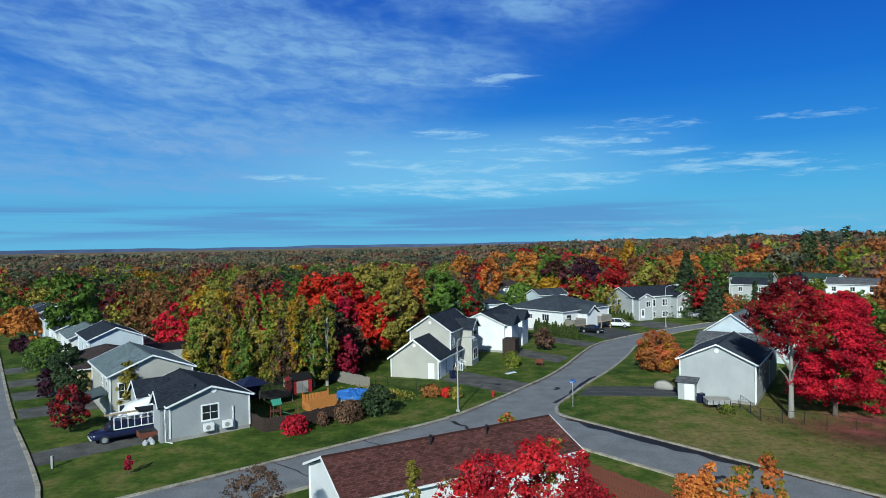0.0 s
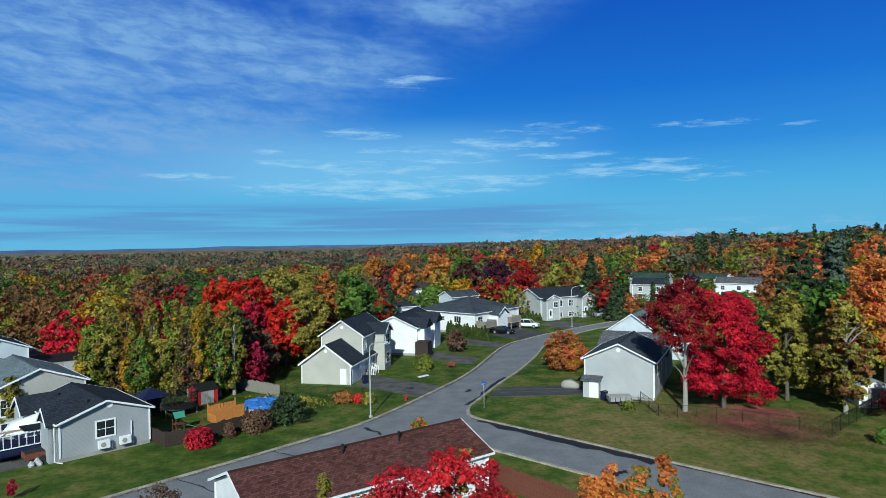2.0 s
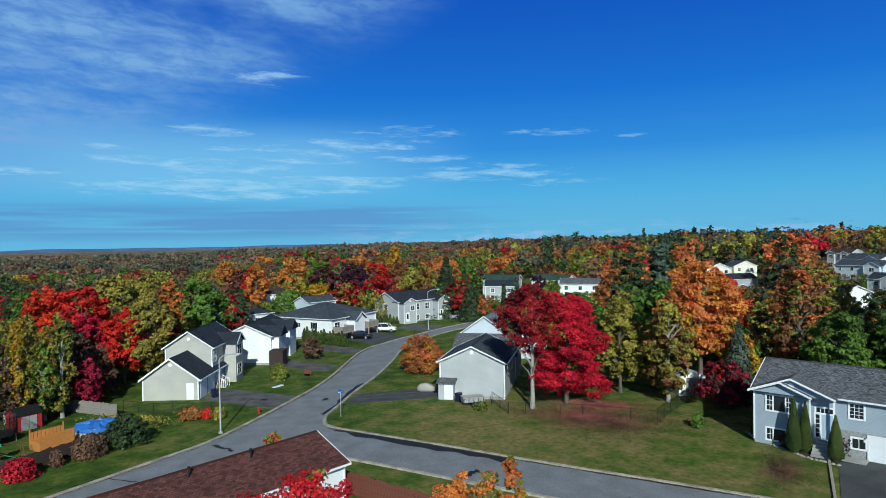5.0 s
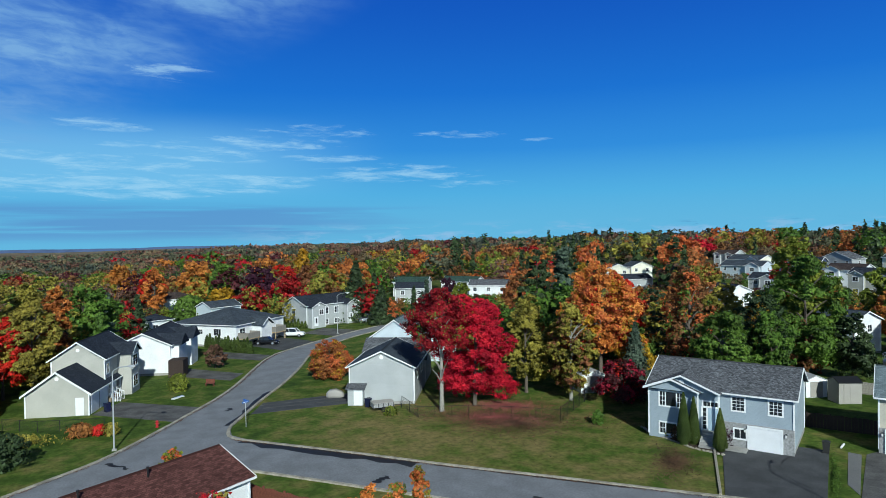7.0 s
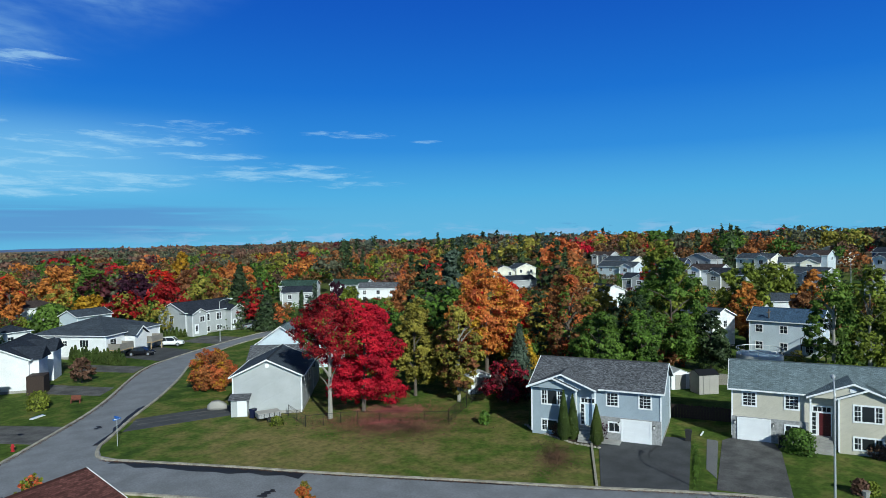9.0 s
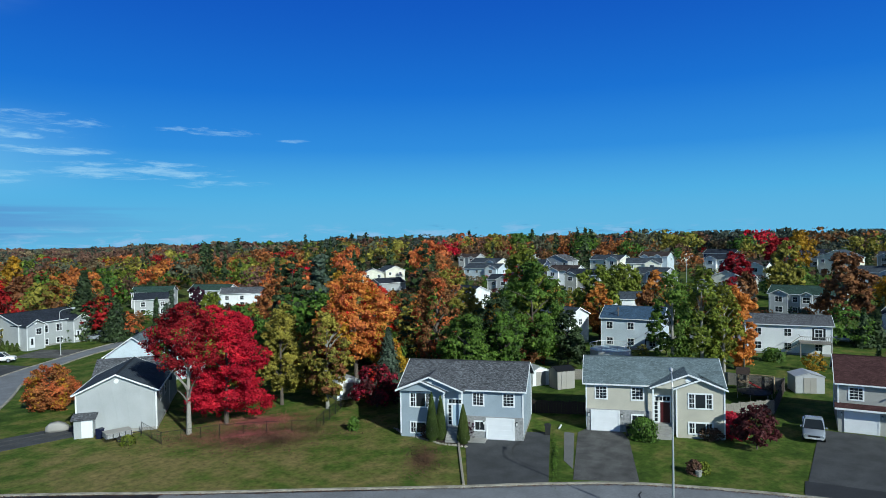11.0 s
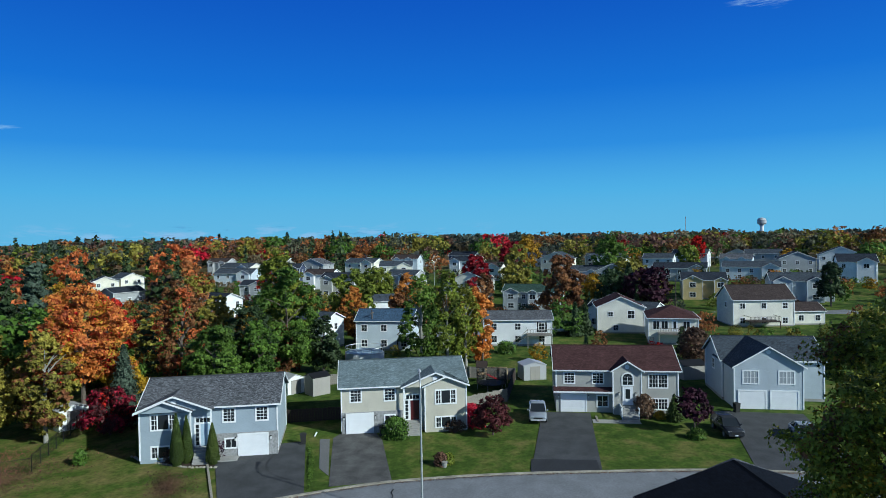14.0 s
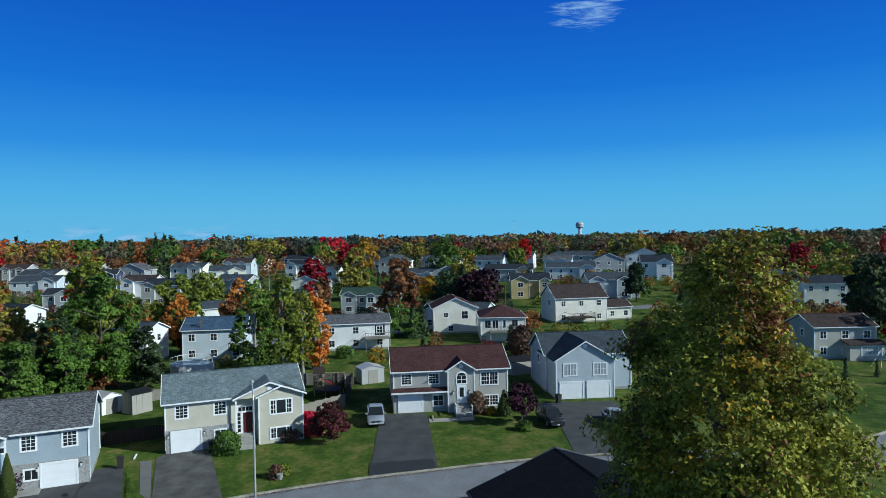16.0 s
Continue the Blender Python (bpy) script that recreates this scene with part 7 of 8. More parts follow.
# ---- sheds and garden things ----
def shed(x, y, ang, w, d, e, wall, roof, label, peak=0.5, gable="x"):
    ob = empty("shed", pose(x, y, 0, 0, 0, ang), label, "shed", "garden sheds")
    if gable == "y":
        poly = [(0.08, -0.1), (w - 0.08, -0.1), (w - 0.08, e), (w / 2, e + peak - 0.06), (0.08, e)]
        part("wall", prism(poly, "y", 0.08, d - 0.08), M[wall], ob)
        part("roof", prism([(0, e), (w / 2, e + peak), (w, e), (w, e + 0.08), (w / 2, e + peak + 0.08), (0, e + 0.08)], "y", 0, d), M[roof], ob)
    else:
        poly = [(0.08, -0.1), (d - 0.08, -0.1), (d - 0.08, e), (d / 2, e + peak - 0.06), (0.08, e)]
        part("wall", prism(poly, "x", 0.08, w - 0.08), M[wall], ob)
        part("roof", prism([(0, e), (d / 2, e + peak), (d, e), (d, e + 0.08), (d / 2, e + peak + 0.08), (0, e + 0.08)], "x", 0, w), M[roof], ob)
    for k in (0, 1):
        part("door", box(w / 2 - 0.75 + 0.76 * k, w / 2 - 0.01 + 0.76 * k, 0.03, 0.077, 0.05, e - 0.1), M["grey_plastic"], ob, "grey double door leaf")
    return ob


shed(74.6, 46.0, -26, 2.8, 2.6, 2.0, "white", "tin", "small white garden shed behind a house", 0.6, "y")
shed(74.9, 42.3, -30, 2.8, 2.4, 2.4, "grey_plastic", "black", "small grey shed with a black roof")
shed(91.1, 17.2, -60, 3.6, 3.0, 2.1, "tin", "tin", "grey resin shed with double doors", 0.5, "y")
shed(97.0, -4.7, -63, 3.6, 3.0, 2.0, "grey_plastic", "black", "dark grey garden shed beside a fence", 0.6, "x")
shed(53.4, 61.8, -20, 3.4, 3.0, 2.2, "white", "tin", "white shed half behind an olive tree", 0.6, "y")
shed(-18.4, 76.6, 37, 2.7, 2.4, 1.6, "red", "black", "red garden shed with a black barrel roof", 0.7, "x")
shed(-44.5, 94.5, 30, 6.5, 5.0, 2.4, "tin", "black", "pale outbuilding with a black roof", 0.8, "x")
shed(-49.0, 102.5, 40, 3.0, 3.0, 2.6, "fence_grey", "fence_grey", "weathered garden shed under trees", 0.7, "y")
shed(61.0, 146.5, 22, 4.2, 4.0, 2.3, "fence_grey", "fence_grey", "grey garden shed beside a house", 0.9, "y")


def trampoline(x, y, r, label):
    ob = empty("trampoline", pose(x, y, 0), label, "trampoline")
    ringp = [(r * math.cos(k * math.pi / 12), r * math.sin(k * math.pi / 12)) for k in range(25)]
    part("mat", prism(ringp[:-1], "z", 0.78, 0.8), M["black"], ob)
    part("frame", tube([(a, b, 0.82) for a, b in ringp], 0.06, 6), M["black"], ob)
    for k in range(0, 24, 4):
        a, b = ringp[k]
        part("leg", tube([(a, b, -0.05), (a, b, 0.8)], 0.03, 6), M["steel"], ob)
        part("net_pole", tube([(a, b, 0.8), (a * 1.02, b * 1.02, 2.5)], 0.025, 6), M["black"], ob)
    bm = bmesh.new()
    for k in range(96):
        a0 = k * math.pi / 48
        for d in (-0.16, 0.16):
            add_tube(bm, [(r * 1.02 * math.cos(a0), r * 1.02 * math.sin(a0), 0.84), (r * 1.02 * math.cos(a0 + d), r * 1.02 * math.sin(a0 + d), 2.5)], [0.012, 0.012], 3, False)
    tagged(part("net", bm, M["black"], ob, "thin black safety net"), kind="stuff")
    part("net_ring", tube([(a * 1.02, b * 1.02, 2.5) for a, b in ringp], 0.02, 5), M["black"], ob)


trampoline(-19.6, 73.8, 1.9, "round black trampoline with net poles in a yard")
trampoline(85.6, 20.6, 2.0, "round dark trampoline behind a board fence")

ob = empty("pool_deck", pose(-14.6, 68.6, 0, 0, 0, 38), "orange-stained wooden pool deck in a yard", "deck")
part("platform", box(0, 3.2, 0, 1.8, 0.75, 0.9), M["wood_orange"], ob)
part("skirt", box(0.03, 3.17, 0.03, 1.77, -0.1, 0.748), M["wood_orange"], ob)
part("screen", box(0.0, 3.2, -0.06, -0.002, 0.0, 1.55), M["wood_orange"], ob)
for q in (0.0, 3.1):
    part("post", box(q, q + 0.1, 1.8, 1.9, -0.1, 1.9), M["wood_orange"], ob)
for q in range(9):
    part("rail_board", box(q * 0.36, q * 0.36 + 0.3, 1.74, 1.78, 0.9, 1.6), M["wood_orange"], ob)
ob = empty("pool", pose(-10.4, 73.0, 0), "round garden pool under a blue tarpaulin", "pool")
part("wall", prism([(2.0 * math.cos(k * math.pi / 12), 2.0 * math.sin(k * math.pi / 12)) for k in range(24)], "z", -0.1, 1.0), M["tin"], ob)
bm = bmesh.new()
rings = []
for i, (rr, zz) in enumerate(((2.12, 0.7), (2.1, 1.04), (1.4, 1.2), (0.7, 1.3))):
    rings.append([bm.verts.new((rr * math.cos(k * math.pi / 12), rr * math.sin(k * math.pi / 12), zz + 0.14 * math.sin(k * 2.3 + i) * (i > 0))) for k in range(24)])
for a, b in zip(rings, rings[1:]):
    for k in range(24):
        bm.faces.new((a[k], a[(k + 1) % 24], b[(k + 1) % 24], b[k]))
bm.faces.new(rings[-1])
part("tarpaulin", bm, M["blue"], ob, "crumpled blue tarpaulin")

ob = empty("pool", pose(101.5, 47.3, 0), "round above-ground pool with pale rim", "pool")
part("wall", prism([(3.4 * math.cos(k * math.pi / 16), 3.4 * math.sin(k * math.pi / 16)) for k in range(32)], "z", -0.1, 1.25), M["white"], ob)
part("cover", prism([(3.2 * math.cos(k * math.pi / 16), 3.2 * math.sin(k * math.pi / 16)) for k in range(32)], "z", 1.252, 1.27), M["water"], ob)
part("rim", tube([(3.4 * math.cos(k * math.pi / 16), 3.4 * math.sin(k * math.pi / 16), 2.1) for k in range(33)], 0.05, 6), M["white"], ob)
for k in range(0, 32, 2):
    a = k * math.pi / 16
    part("rail_post", tube([(3.4 * math.cos(a), 3.4 * math.sin(a), 1.25), (3.4 * math.cos(a), 3.4 * math.sin(a), 2.1)], 0.03, 5), M["white"], ob)


def playset(x, y, ang, label, roof="green_plastic", slide="green_plastic", wood="wood_pale"):
    ob = empty("playset", pose(x, y, 0, 0, 0, ang), label, "playset")
    for px, py in ((0, 0), (1.2, 0), (0, 1.2), (1.2, 1.2)):
        part("post", box(px - 0.05, px + 0.05, py - 0.05, py + 0.05, -0.1, 2.2), M[wood], ob)
    part("platform", box(-0.05, 1.25, -0.05, 1.25, 1.1, 1.2), M[wood], ob)
    part("roof", prism([(-0.25, 2.2), (0.6, 3.0), (1.45, 2.2), (1.4, 2.14), (0.6, 2.9), (-0.2, 2.14)], "x", -0.2, 1.4), M[roof], ob)
    part("slide", prism([(1.25, 1.15), (3.3, 0.15), (3.3, 0.05), (1.25, 1.05)], "y", 0.3, 0.9), M[slide], ob)
    part("beam", tube([(1.2, 0.6, 2.1), (4.2, 0.6, 2.1)], 0.06, 6), M[wood], ob)
    for py in (-0.2, 1.4):
        part("leg", tube([(4.2, 0.6, 2.1), (4.3, py, -0.05)], 0.05, 6), M[wood], ob)
    return ob


ps = playset(-17.9, 66.2, 37, "wooden playset with a green roof in a yard", wood="fence_red")
ps.scale = (0.66, 0.66, 0.66)
playset(88.6, 23.4, -80, "wooden playset with red slide in a yard", "fence_dark", "red")


ob = empty("gazebo", pose(-22.6, 70.6, 0, 0, 0, 37), "navy fabric gazebo in a back yard", "gazebo")
bm = bmesh.new()
v = [bm.verts.new(q) for q in ((0, 0, 2.3), (3.4, 0, 2.3), (3.4, 3.4, 2.3), (0, 3.4, 2.3), (1.7, 1.7, 3.2))]
for f in ((0, 1, 4), (1, 2, 4), (2, 3, 4), (3, 0, 4), (3, 2, 1, 0)):
    bm.faces.new([v[k] for k in f])
part("canopy", bm, M["navy"], ob)
for px, py in ((0.1, 0.1), (3.3, 0.1), (3.3, 3.3), (0.1, 3.3)):
    part("post", box(px - 0.04, px + 0.04, py - 0.04, py + 0.04, -0.1, 2.298), M["black"], ob)
for px in (0.16, 1.75):
    part("curtain", box(px, px + 1.45, 3.28, 3.32, 0.1, 2.28), M["navy"], ob)


def bin_(x, y, material, label):
    ob = empty("wheeled_bin", pose(x, y, 0, 0, 0, 30), label, "bin", "wheeled bins")
    bm = bmesh.new()
    v = [bm.verts.new((sx * k, sy * k, z)) for z, k in ((0.05, 0.24), (1.0, 0.3)) for sx, sy in ((-1, -1), (1, -1), (1, 1), (-1, 1))]
    for f in ((3, 2, 1, 0), (4, 5, 6, 7), (0, 1, 5, 4), (1, 2, 6, 5), (2, 3, 7, 6), (3, 0, 4, 7)):
        bm.faces.new([v[i] for i in f])
    part("body", bm, M[material], ob)
    part("lid", prism([(-0.34, 1.0), (0.34, 1.0), (0.34, 1.06), (0.0, 1.13), (-0.34, 1.06)], "x", -0.32, 0.32), M[material], ob)
    for sx in (-0.25, 0.2):
        part("wheel", tube([(sx, 0.26, 0.1), (sx + 0.05, 0.26, 0.1)], 0.1, 8), M["rubber"], ob)


bin_(28.1, 70.0, "navy", "dark wheeled bin beside a lean-to")
bin_(57.4, 33.4, "rubber", "black wheeled bin beside a driveway")
bin_(62.0, 26.6, "rubber", "black wheeled bin before a house")
bin_(81.4, -9.9, "rubber", "dark wheeled bin beside a garage")
bin_(1.0, 84.3, "navy", "dark wheeled bin before a garage")

ob = empty("utility_trailer", pose(29.0, 67.9, 0, 0, 0, -8), "small grey utility trailer on the lawn", "trailer")
part("box", box(-1.25, 1.25, -0.7, 0.7, 0.5, 1.0), M["stone"], ob)
part("cover", box(-1.28, 1.28, -0.73, 0.73, 1.003, 1.06), M["grey_plastic"], ob)
for k in range(5):
    part("rib", box(-1.22 + 0.58 * k, -1.15 + 0.58 * k, -0.74, -0.703, 0.5, 0.98), M["black"], ob)
part("tongue", tube([(1.25, 0, 0.5), (2.4, 0, 0.45)], 0.05, 6), M["black"], ob)
part("jack", tube([(2.3, 0, 0.0), (2.3, 0, 0.55)], 0.04, 6), M["black"], ob)
for sy in (-0.86, 0.72):
    part("wheel", tube([(0, sy, 0.3), (0, sy + 0.16, 0.3)], 0.3, 12), M["rubber"], ob)

ob = empty("garden_bench", pose(13.6, 91.9, 0, 0, 0, -30), "small red-brown wooden garden bench on a lawn", "bench")
part("seat", box(-0.6, 0.6, -0.22, 0.22, 0.4, 0.46), M["fence_red"], ob)
part("backrest", box(-0.6, 0.6, 0.18, 0.24, 0.462, 0.95), M["fence_red"], ob)
for sx in (-0.55, 0.47):
    for sy in (-0.2, 0.12):
        part("leg", box(sx, sx + 0.08, sy, sy + 0.08, -0.02, 0.398), M["fence_red"], ob)
ob = empty("lawn_ornament", pose(9.0, 87.2, 0, 0, 0, 40), "white and blue lawn ornament lying on grass", "ornament")
part("sheet", box(-0.9, 0.9, -0.25, 0.25, 0.0, 0.08), M["white"], ob)
part("strip", box(-0.5, 1.2, 0.26, 0.5, 0.0, 0.06), M["sign_blue"], ob)
ob = empty("planter", pose(55.6, 17.6, 0, 0, 0, 20), "grey stone planter with flowers on a lawn", "planter")
for k, (px, py) in enumerate(((-0.5, 0), (0.45, -0.1))):
    part("pot", tube([(px, py, 0), (px, py, 0.5)], [0.22, 0.3], 8), M["concrete"], ob)
tree(55.5, 17.9, 1.1, 1.3, "bush", "brown", where="in a planter")
tree(55.9, 17.2, 1.0, 0.9, "bush", "lime", where="in a planter")
ob = empty("downspout_pipe", pose(59.7, 33.4, 0, 0, 0, 20), "white drain pipe lying at a corner", "pipe")
part("pipe", tube([(0, 0, 0.1), (1.3, 0, 0.1)], 0.09, 8), M["white"], ob)

# edging stones along the corner driveway and walk
for i, (a, b) in enumerate((((41.5, 32.0), (52.6, 41.6)), ((75.2, 5.6), (73.0, 5.2)))):
    ob = empty("edging", pose(a[0], a[1], 0), "pale concrete edging along a driveway", "edging")
    o = Vector(a)
    me = bpy.data.meshes.new("stone")
    bm = box(0.02, 0.56, -0.1, 0.1, -0.05, 0.14)
    bm.to_mesh(me), bm.free()
    me.materials.append(M["kerb"])
    for p, ang, ln in along_line([a, b], 0.6):
        s = new("stone", me)
        s.parent = ob
        s.matrix_basis = pose(p.x - o.x, p.y - o.y, 0, 0, 0, ang)
slab("flower_bed", [(49.6, 47.4), (48.8, 45.5), (48.7, 43.0), (48.6, 40.5), (49.4, 37.6), (51.2, 37.2), (53.6, 38.9), (50.4, 46.0)], M["mulch"], "dark mulched bed before a house", 0.03, "flower bed")


# ---- vehicles ----
def wheel(parent, x, y, r, wdt):
    t = part("wheel", tube([(x, y - wdt / 2, r), (x, y + wdt / 2, r)], r, 18), M["rubber"], parent)
    for s in (-1, 1):
        part("rim", tube([(x, y + s * wdt / 2, r), (x, y + s * (wdt / 2 + 0.012), r)], r * 0.62, 12), M["silver"], t)


def loft(rows):
    """A closed body through cross rows of (x, half width, z low, z high)."""
    bm = bmesh.new()
    prev = None
    for x, w, z0, z1 in rows:
        cur = [bm.verts.new(q) for q in ((x, -w * 0.94, z0), (x, -w, z0 + (z1 - z0) * 0.3), (x, -w * 0.985, z1 - (z1 - z0) * 0.18), (x, -w * 0.86, z1), (x, w * 0.86, z1), (x, w * 0.985, z1 - (z1 - z0) * 0.18), (x, w, z0 + (z1 - z0) * 0.3), (x, w * 0.94, z0))]
        if prev:
            for i in range(8):
                bm.faces.new((prev[i], prev[(i + 1) % 8], cur[(i + 1) % 8], cur[i]))
        else:
            bm.faces.new(cur)
        prev = cur
    bm.faces.new(prev[::-1])
    bmesh.ops.recalc_face_normals(bm, faces=bm.faces)
    for f in bm.faces:
        f.smooth = len(f.verts) == 4
    return bm


def car(kind, x, y, ang, paint, label):
    """x of the car's own frame points to its front."""
    ob = empty({"pickup": "pickup_truck", "suv": "suv"}.get(kind, "car"), pose(x, y, terrain(x, y) + 0.04, 0, 0, ang), label, {"pickup": "truck"}.get(kind, "car"), "parked vehicles")
    if kind == "pickup":
        ln, hw, bz, hood, top = 5.7, 0.99, 0.42, 1.12, 1.92
        cab = [(-0.75, 1.12), (-0.55, 1.86), (0.75, 1.9), (1.55, 1.14)]
        rwh = 0.4
    elif kind == "suv":
        ln, hw, bz, hood, top = 4.8, 0.94, 0.34, 1.08, 1.72
        cab = [(-2.3, 1.08), (-2.05, 1.66), (0.5, 1.72), (1.25, 1.08)]
        rwh = 0.36
    else:
        ln, hw, bz, hood, top = 4.6, 0.89, 0.26, 0.92, 1.45
        cab = [(-1.75, 0.92), (-1.0, 1.4), (0.35, 1.45), (1.2, 0.9)]
        rwh = 0.33
    h = ln / 2
    back = hood if kind != "pickup" else hood - 0.02
    part("body", loft([(-h, hw * 0.9, bz + 0.1, back - 0.12), (-h + 0.12, hw, bz, back), (-h * 0.5, hw, bz, back), (0, hw, bz, hood), (h * 0.5, hw, bz, hood - 0.02), (h - 0.35, hw * 0.97, bz, hood - 0.12), (h, hw * 0.84, bz + 0.08, hood - 0.28)]), M[paint], ob)
    (x0, z0), (x1, z1), (x2, z2), (x3, z3) = cab
    bm = bmesh.new()
    lo, hi = hw * 0.92, hw * 0.74
    v = [bm.verts.new(q) for q in ((x0, -lo, z0 - 0.02), (x3, -lo, z3 - 0.02), (x3, lo, z3 - 0.02), (x0, lo, z0 - 0.02), (x1, -hi, z1), (x2, -hi, z2), (x2, hi, z2), (x1, hi, z1))]
    for f in ((0, 1, 5, 4), (1, 2, 6, 5), (2, 3, 7, 6), (3, 0, 4, 7), (4, 5, 6, 7)):
        bm.faces.new([v[i] for i in f])
    bmesh.ops.recalc_face_normals(bm, faces=bm.faces)
    part("cab_glass", bm, M["glass"], ob, "dark tinted glass")
    part("cabin_roof", loft([(x1 - 0.06, hi * 1.02, z1 - 0.05, z1 + 0.03), ((x1 + x2) / 2, hi * 1.04, max(z1, z2) - 0.04, max(z1, z2) + 0.05), (x2 + 0.06, hi * 1.02, z2 - 0.05, z2 + 0.02)]), M[paint], ob)
    for s in (-1, 1):
        for (xa, za), (xb, zb) in (((x0, z0), (x1, z1)), ((x3, z3), (x2, z2)), (((x0 + x3) / 2, z0), ((x1 + x2) / 2, z1))):
            part("pillar", tube([(xa, s * lo * 1.005, za), (xb, s * hi * 1.01, zb)], 0.045, 5), M[paint], ob)
        part("mirror", loft([(x3 - 0.35, 0.09, z3 + 0.0, z3 + 0.16), (x3 - 0.2, 0.08, z3 + 0.02, z3 + 0.14)]), M[paint], ob).location = (0, s * (hw + 0.1), 0)
        part("headlight", box(h - 0.22, h - 0.02, s * hw * 0.66 - 0.16, s * hw * 0.66 + 0.16, hood - 0.42, hood - 0.26), M["lamp_glass"], ob)
        part("tail_light", box(-h - 0.012, -h + 0.1, s * hw * 0.76 - 0.1, s * hw * 0.76 + 0.1, back - 0.42, back - 0.18), M["tail"], ob)
        for wx in (-h * 0.6, h * 0.62):
            wheel(ob, wx, s * (hw - 0.1), rwh, 0.24)
    part("grille", box(h - 0.03, h + 0.012, -hw * 0.5, hw * 0.5, bz + 0.2, hood - 0.34), M["black"], ob)
    part("bumper", loft([(h - 0.05, hw * 0.86, bz, bz + 0.2), (h + 0.05, hw * 0.8, bz + 0.02, bz + 0.18)]), M["tin" if kind == "pickup" else paint], ob)
    part("plate_bar", box(h + 0.051, h + 0.058, -0.15, 0.15, bz + 0.05, bz + 0.14), M["white"], ob)
    if kind == "pickup":
        part("bed", box(-h + 0.1, -0.8, -hw * 0.8, hw * 0.8, back - 0.03, back + 0.012), M["black"], ob, "black cargo bed")
        for s in (-1, 1):
            part("bed_rail", box(-h + 0.06, -0.78, s * hw * 0.88 - 0.06, s * hw * 0.88 + 0.06, back - 0.05, back + 0.06), M[paint], ob)
    return ob


car("pickup", 73.0, 12.0, 191, "silver", "silver pickup truck parked on a driveway")
car("suv", 72.6, -8.0, 196, "grey_paint", "dark grey car parked on a driveway")
car("sedan", 72.8, -15.2, 186, "silver", "silver car parked before a garage")
car("sedan", 28.6, 123.2, -32, "black_paint", "black car parked beside a white house")
car("suv", 35.6, 130.2, -30, "white_paint", "white car parked beside the street")
car("pickup", 57.5, 143.0, 20, "silver", "silver pickup parked beside a grey house")
car("suv", 61.5, 139.5, 200, "black_paint", "black car parked beside a grey house")
car("suv", 138.0, 18.5, 100, "silver", "silver car behind back gardens")
car("sedan", 168.0, 45.0, 100, "white_paint", "white car before a green-roofed house")
tk = car("pickup", -30.6, 60.4, 217, "navy", "navy work truck with ladder rack on a driveway")
for s in (-1, 1):
    rack = part("rack_side", ring(-2.5, 1.0, 1.15, 2.35, -2.42, 0.92, 1.23, 2.27, s * 0.98 - 0.03, s * 0.98 + 0.03), M["white"], tk, "white glass-carrying rack")
    for k in range(5):
        part("rack_bar", box(-2.0 + 0.58 * k, -1.94 + 0.58 * k, s * 0.98 - 0.025, s * 0.98 + 0.025, 1.23, 2.27), M["white"], rack)
    part("rack_panel", box(-2.4, 0.9, s * 0.98 - 0.012, s * 0.98 + 0.012, 1.3, 1.9), M["navy"], rack, "dark sheets on the rack")
part("ladder", box(-2.4, 1.6, -0.2, 0.2, 2.37, 2.45), M["wood_pale"], tk, "yellow ladder")
ob = empty("covered_boat", pose(-29.6, 63.6, 0, 0, 0, 217), "boat on a trailer under a white tarpaulin", "boat")
part("tarpaulin", loft([(-2.9, 0.5, 0.9, 1.7), (-1.8, 1.25, 0.7, 2.9), (0.2, 1.3, 0.7, 3.2), (1.8, 1.1, 0.7, 2.7), (2.9, 0.3, 0.9, 1.6)]), M["white"], ob)
part("hull", loft([(-2.5, 0.4, 0.4, 0.9), (-1.5, 1.0, 0.35, 0.95), (1.2, 1.0, 0.35, 0.95), (2.4, 0.3, 0.5, 0.95)]), M["fence_red"], ob)
for s in (-1, 1):
    wheel(ob, -0.6, s * 1.05, 0.3, 0.2)

# ---- far landmarks ----
ob = empty("water_tower", pose(890, -129, terrain(890, -129) + 0.5), "pale grey water tower beyond the woods", "water tower")
part("shaft", tube([(0, 0, 0), (0, 0, 25), (0, 0, 27)], [3.0, 2.2, 3.2], 16), M["white"], ob)
part("tank", tube([(0, 0, 27), (0, 0, 28.5), (0, 0, 33), (0, 0, 35), (0, 0, 36)], [2.6, 5.3, 5.5, 4.0, 0.5], 24), M["tin"], ob)
ob = empty("mast", pose(699, -31, terrain(699, -31)), "thin steel mast above the woods", "mast")
part("pole", tube([(0, 0, 0), (0, 0, 33)], [0.5, 0.3], 6), M["steel"], ob)
part("head", box(-1.4, 1.4, -0.4, 0.4, 31.8, 33), M["steel"], ob)
for x, y, hh in ((162.5, -5.6, 10.5), (101.5, 26.0, 7.5), (109.5, 49.5, 7.5)):
    ob = empty("utility_pole", pose(x, y, 0), "weathered wooden utility pole between gardens", "utility pole", "utility poles")
    part("pole", tube([(0, 0, -0.3), (0, 0, hh)], [0.14, 0.1], 8), M["bark"], ob)
    part("crossarm", box(-0.7, 0.7, -0.05, 0.05, hh - 0.6, hh - 0.48), M["bark"], ob)


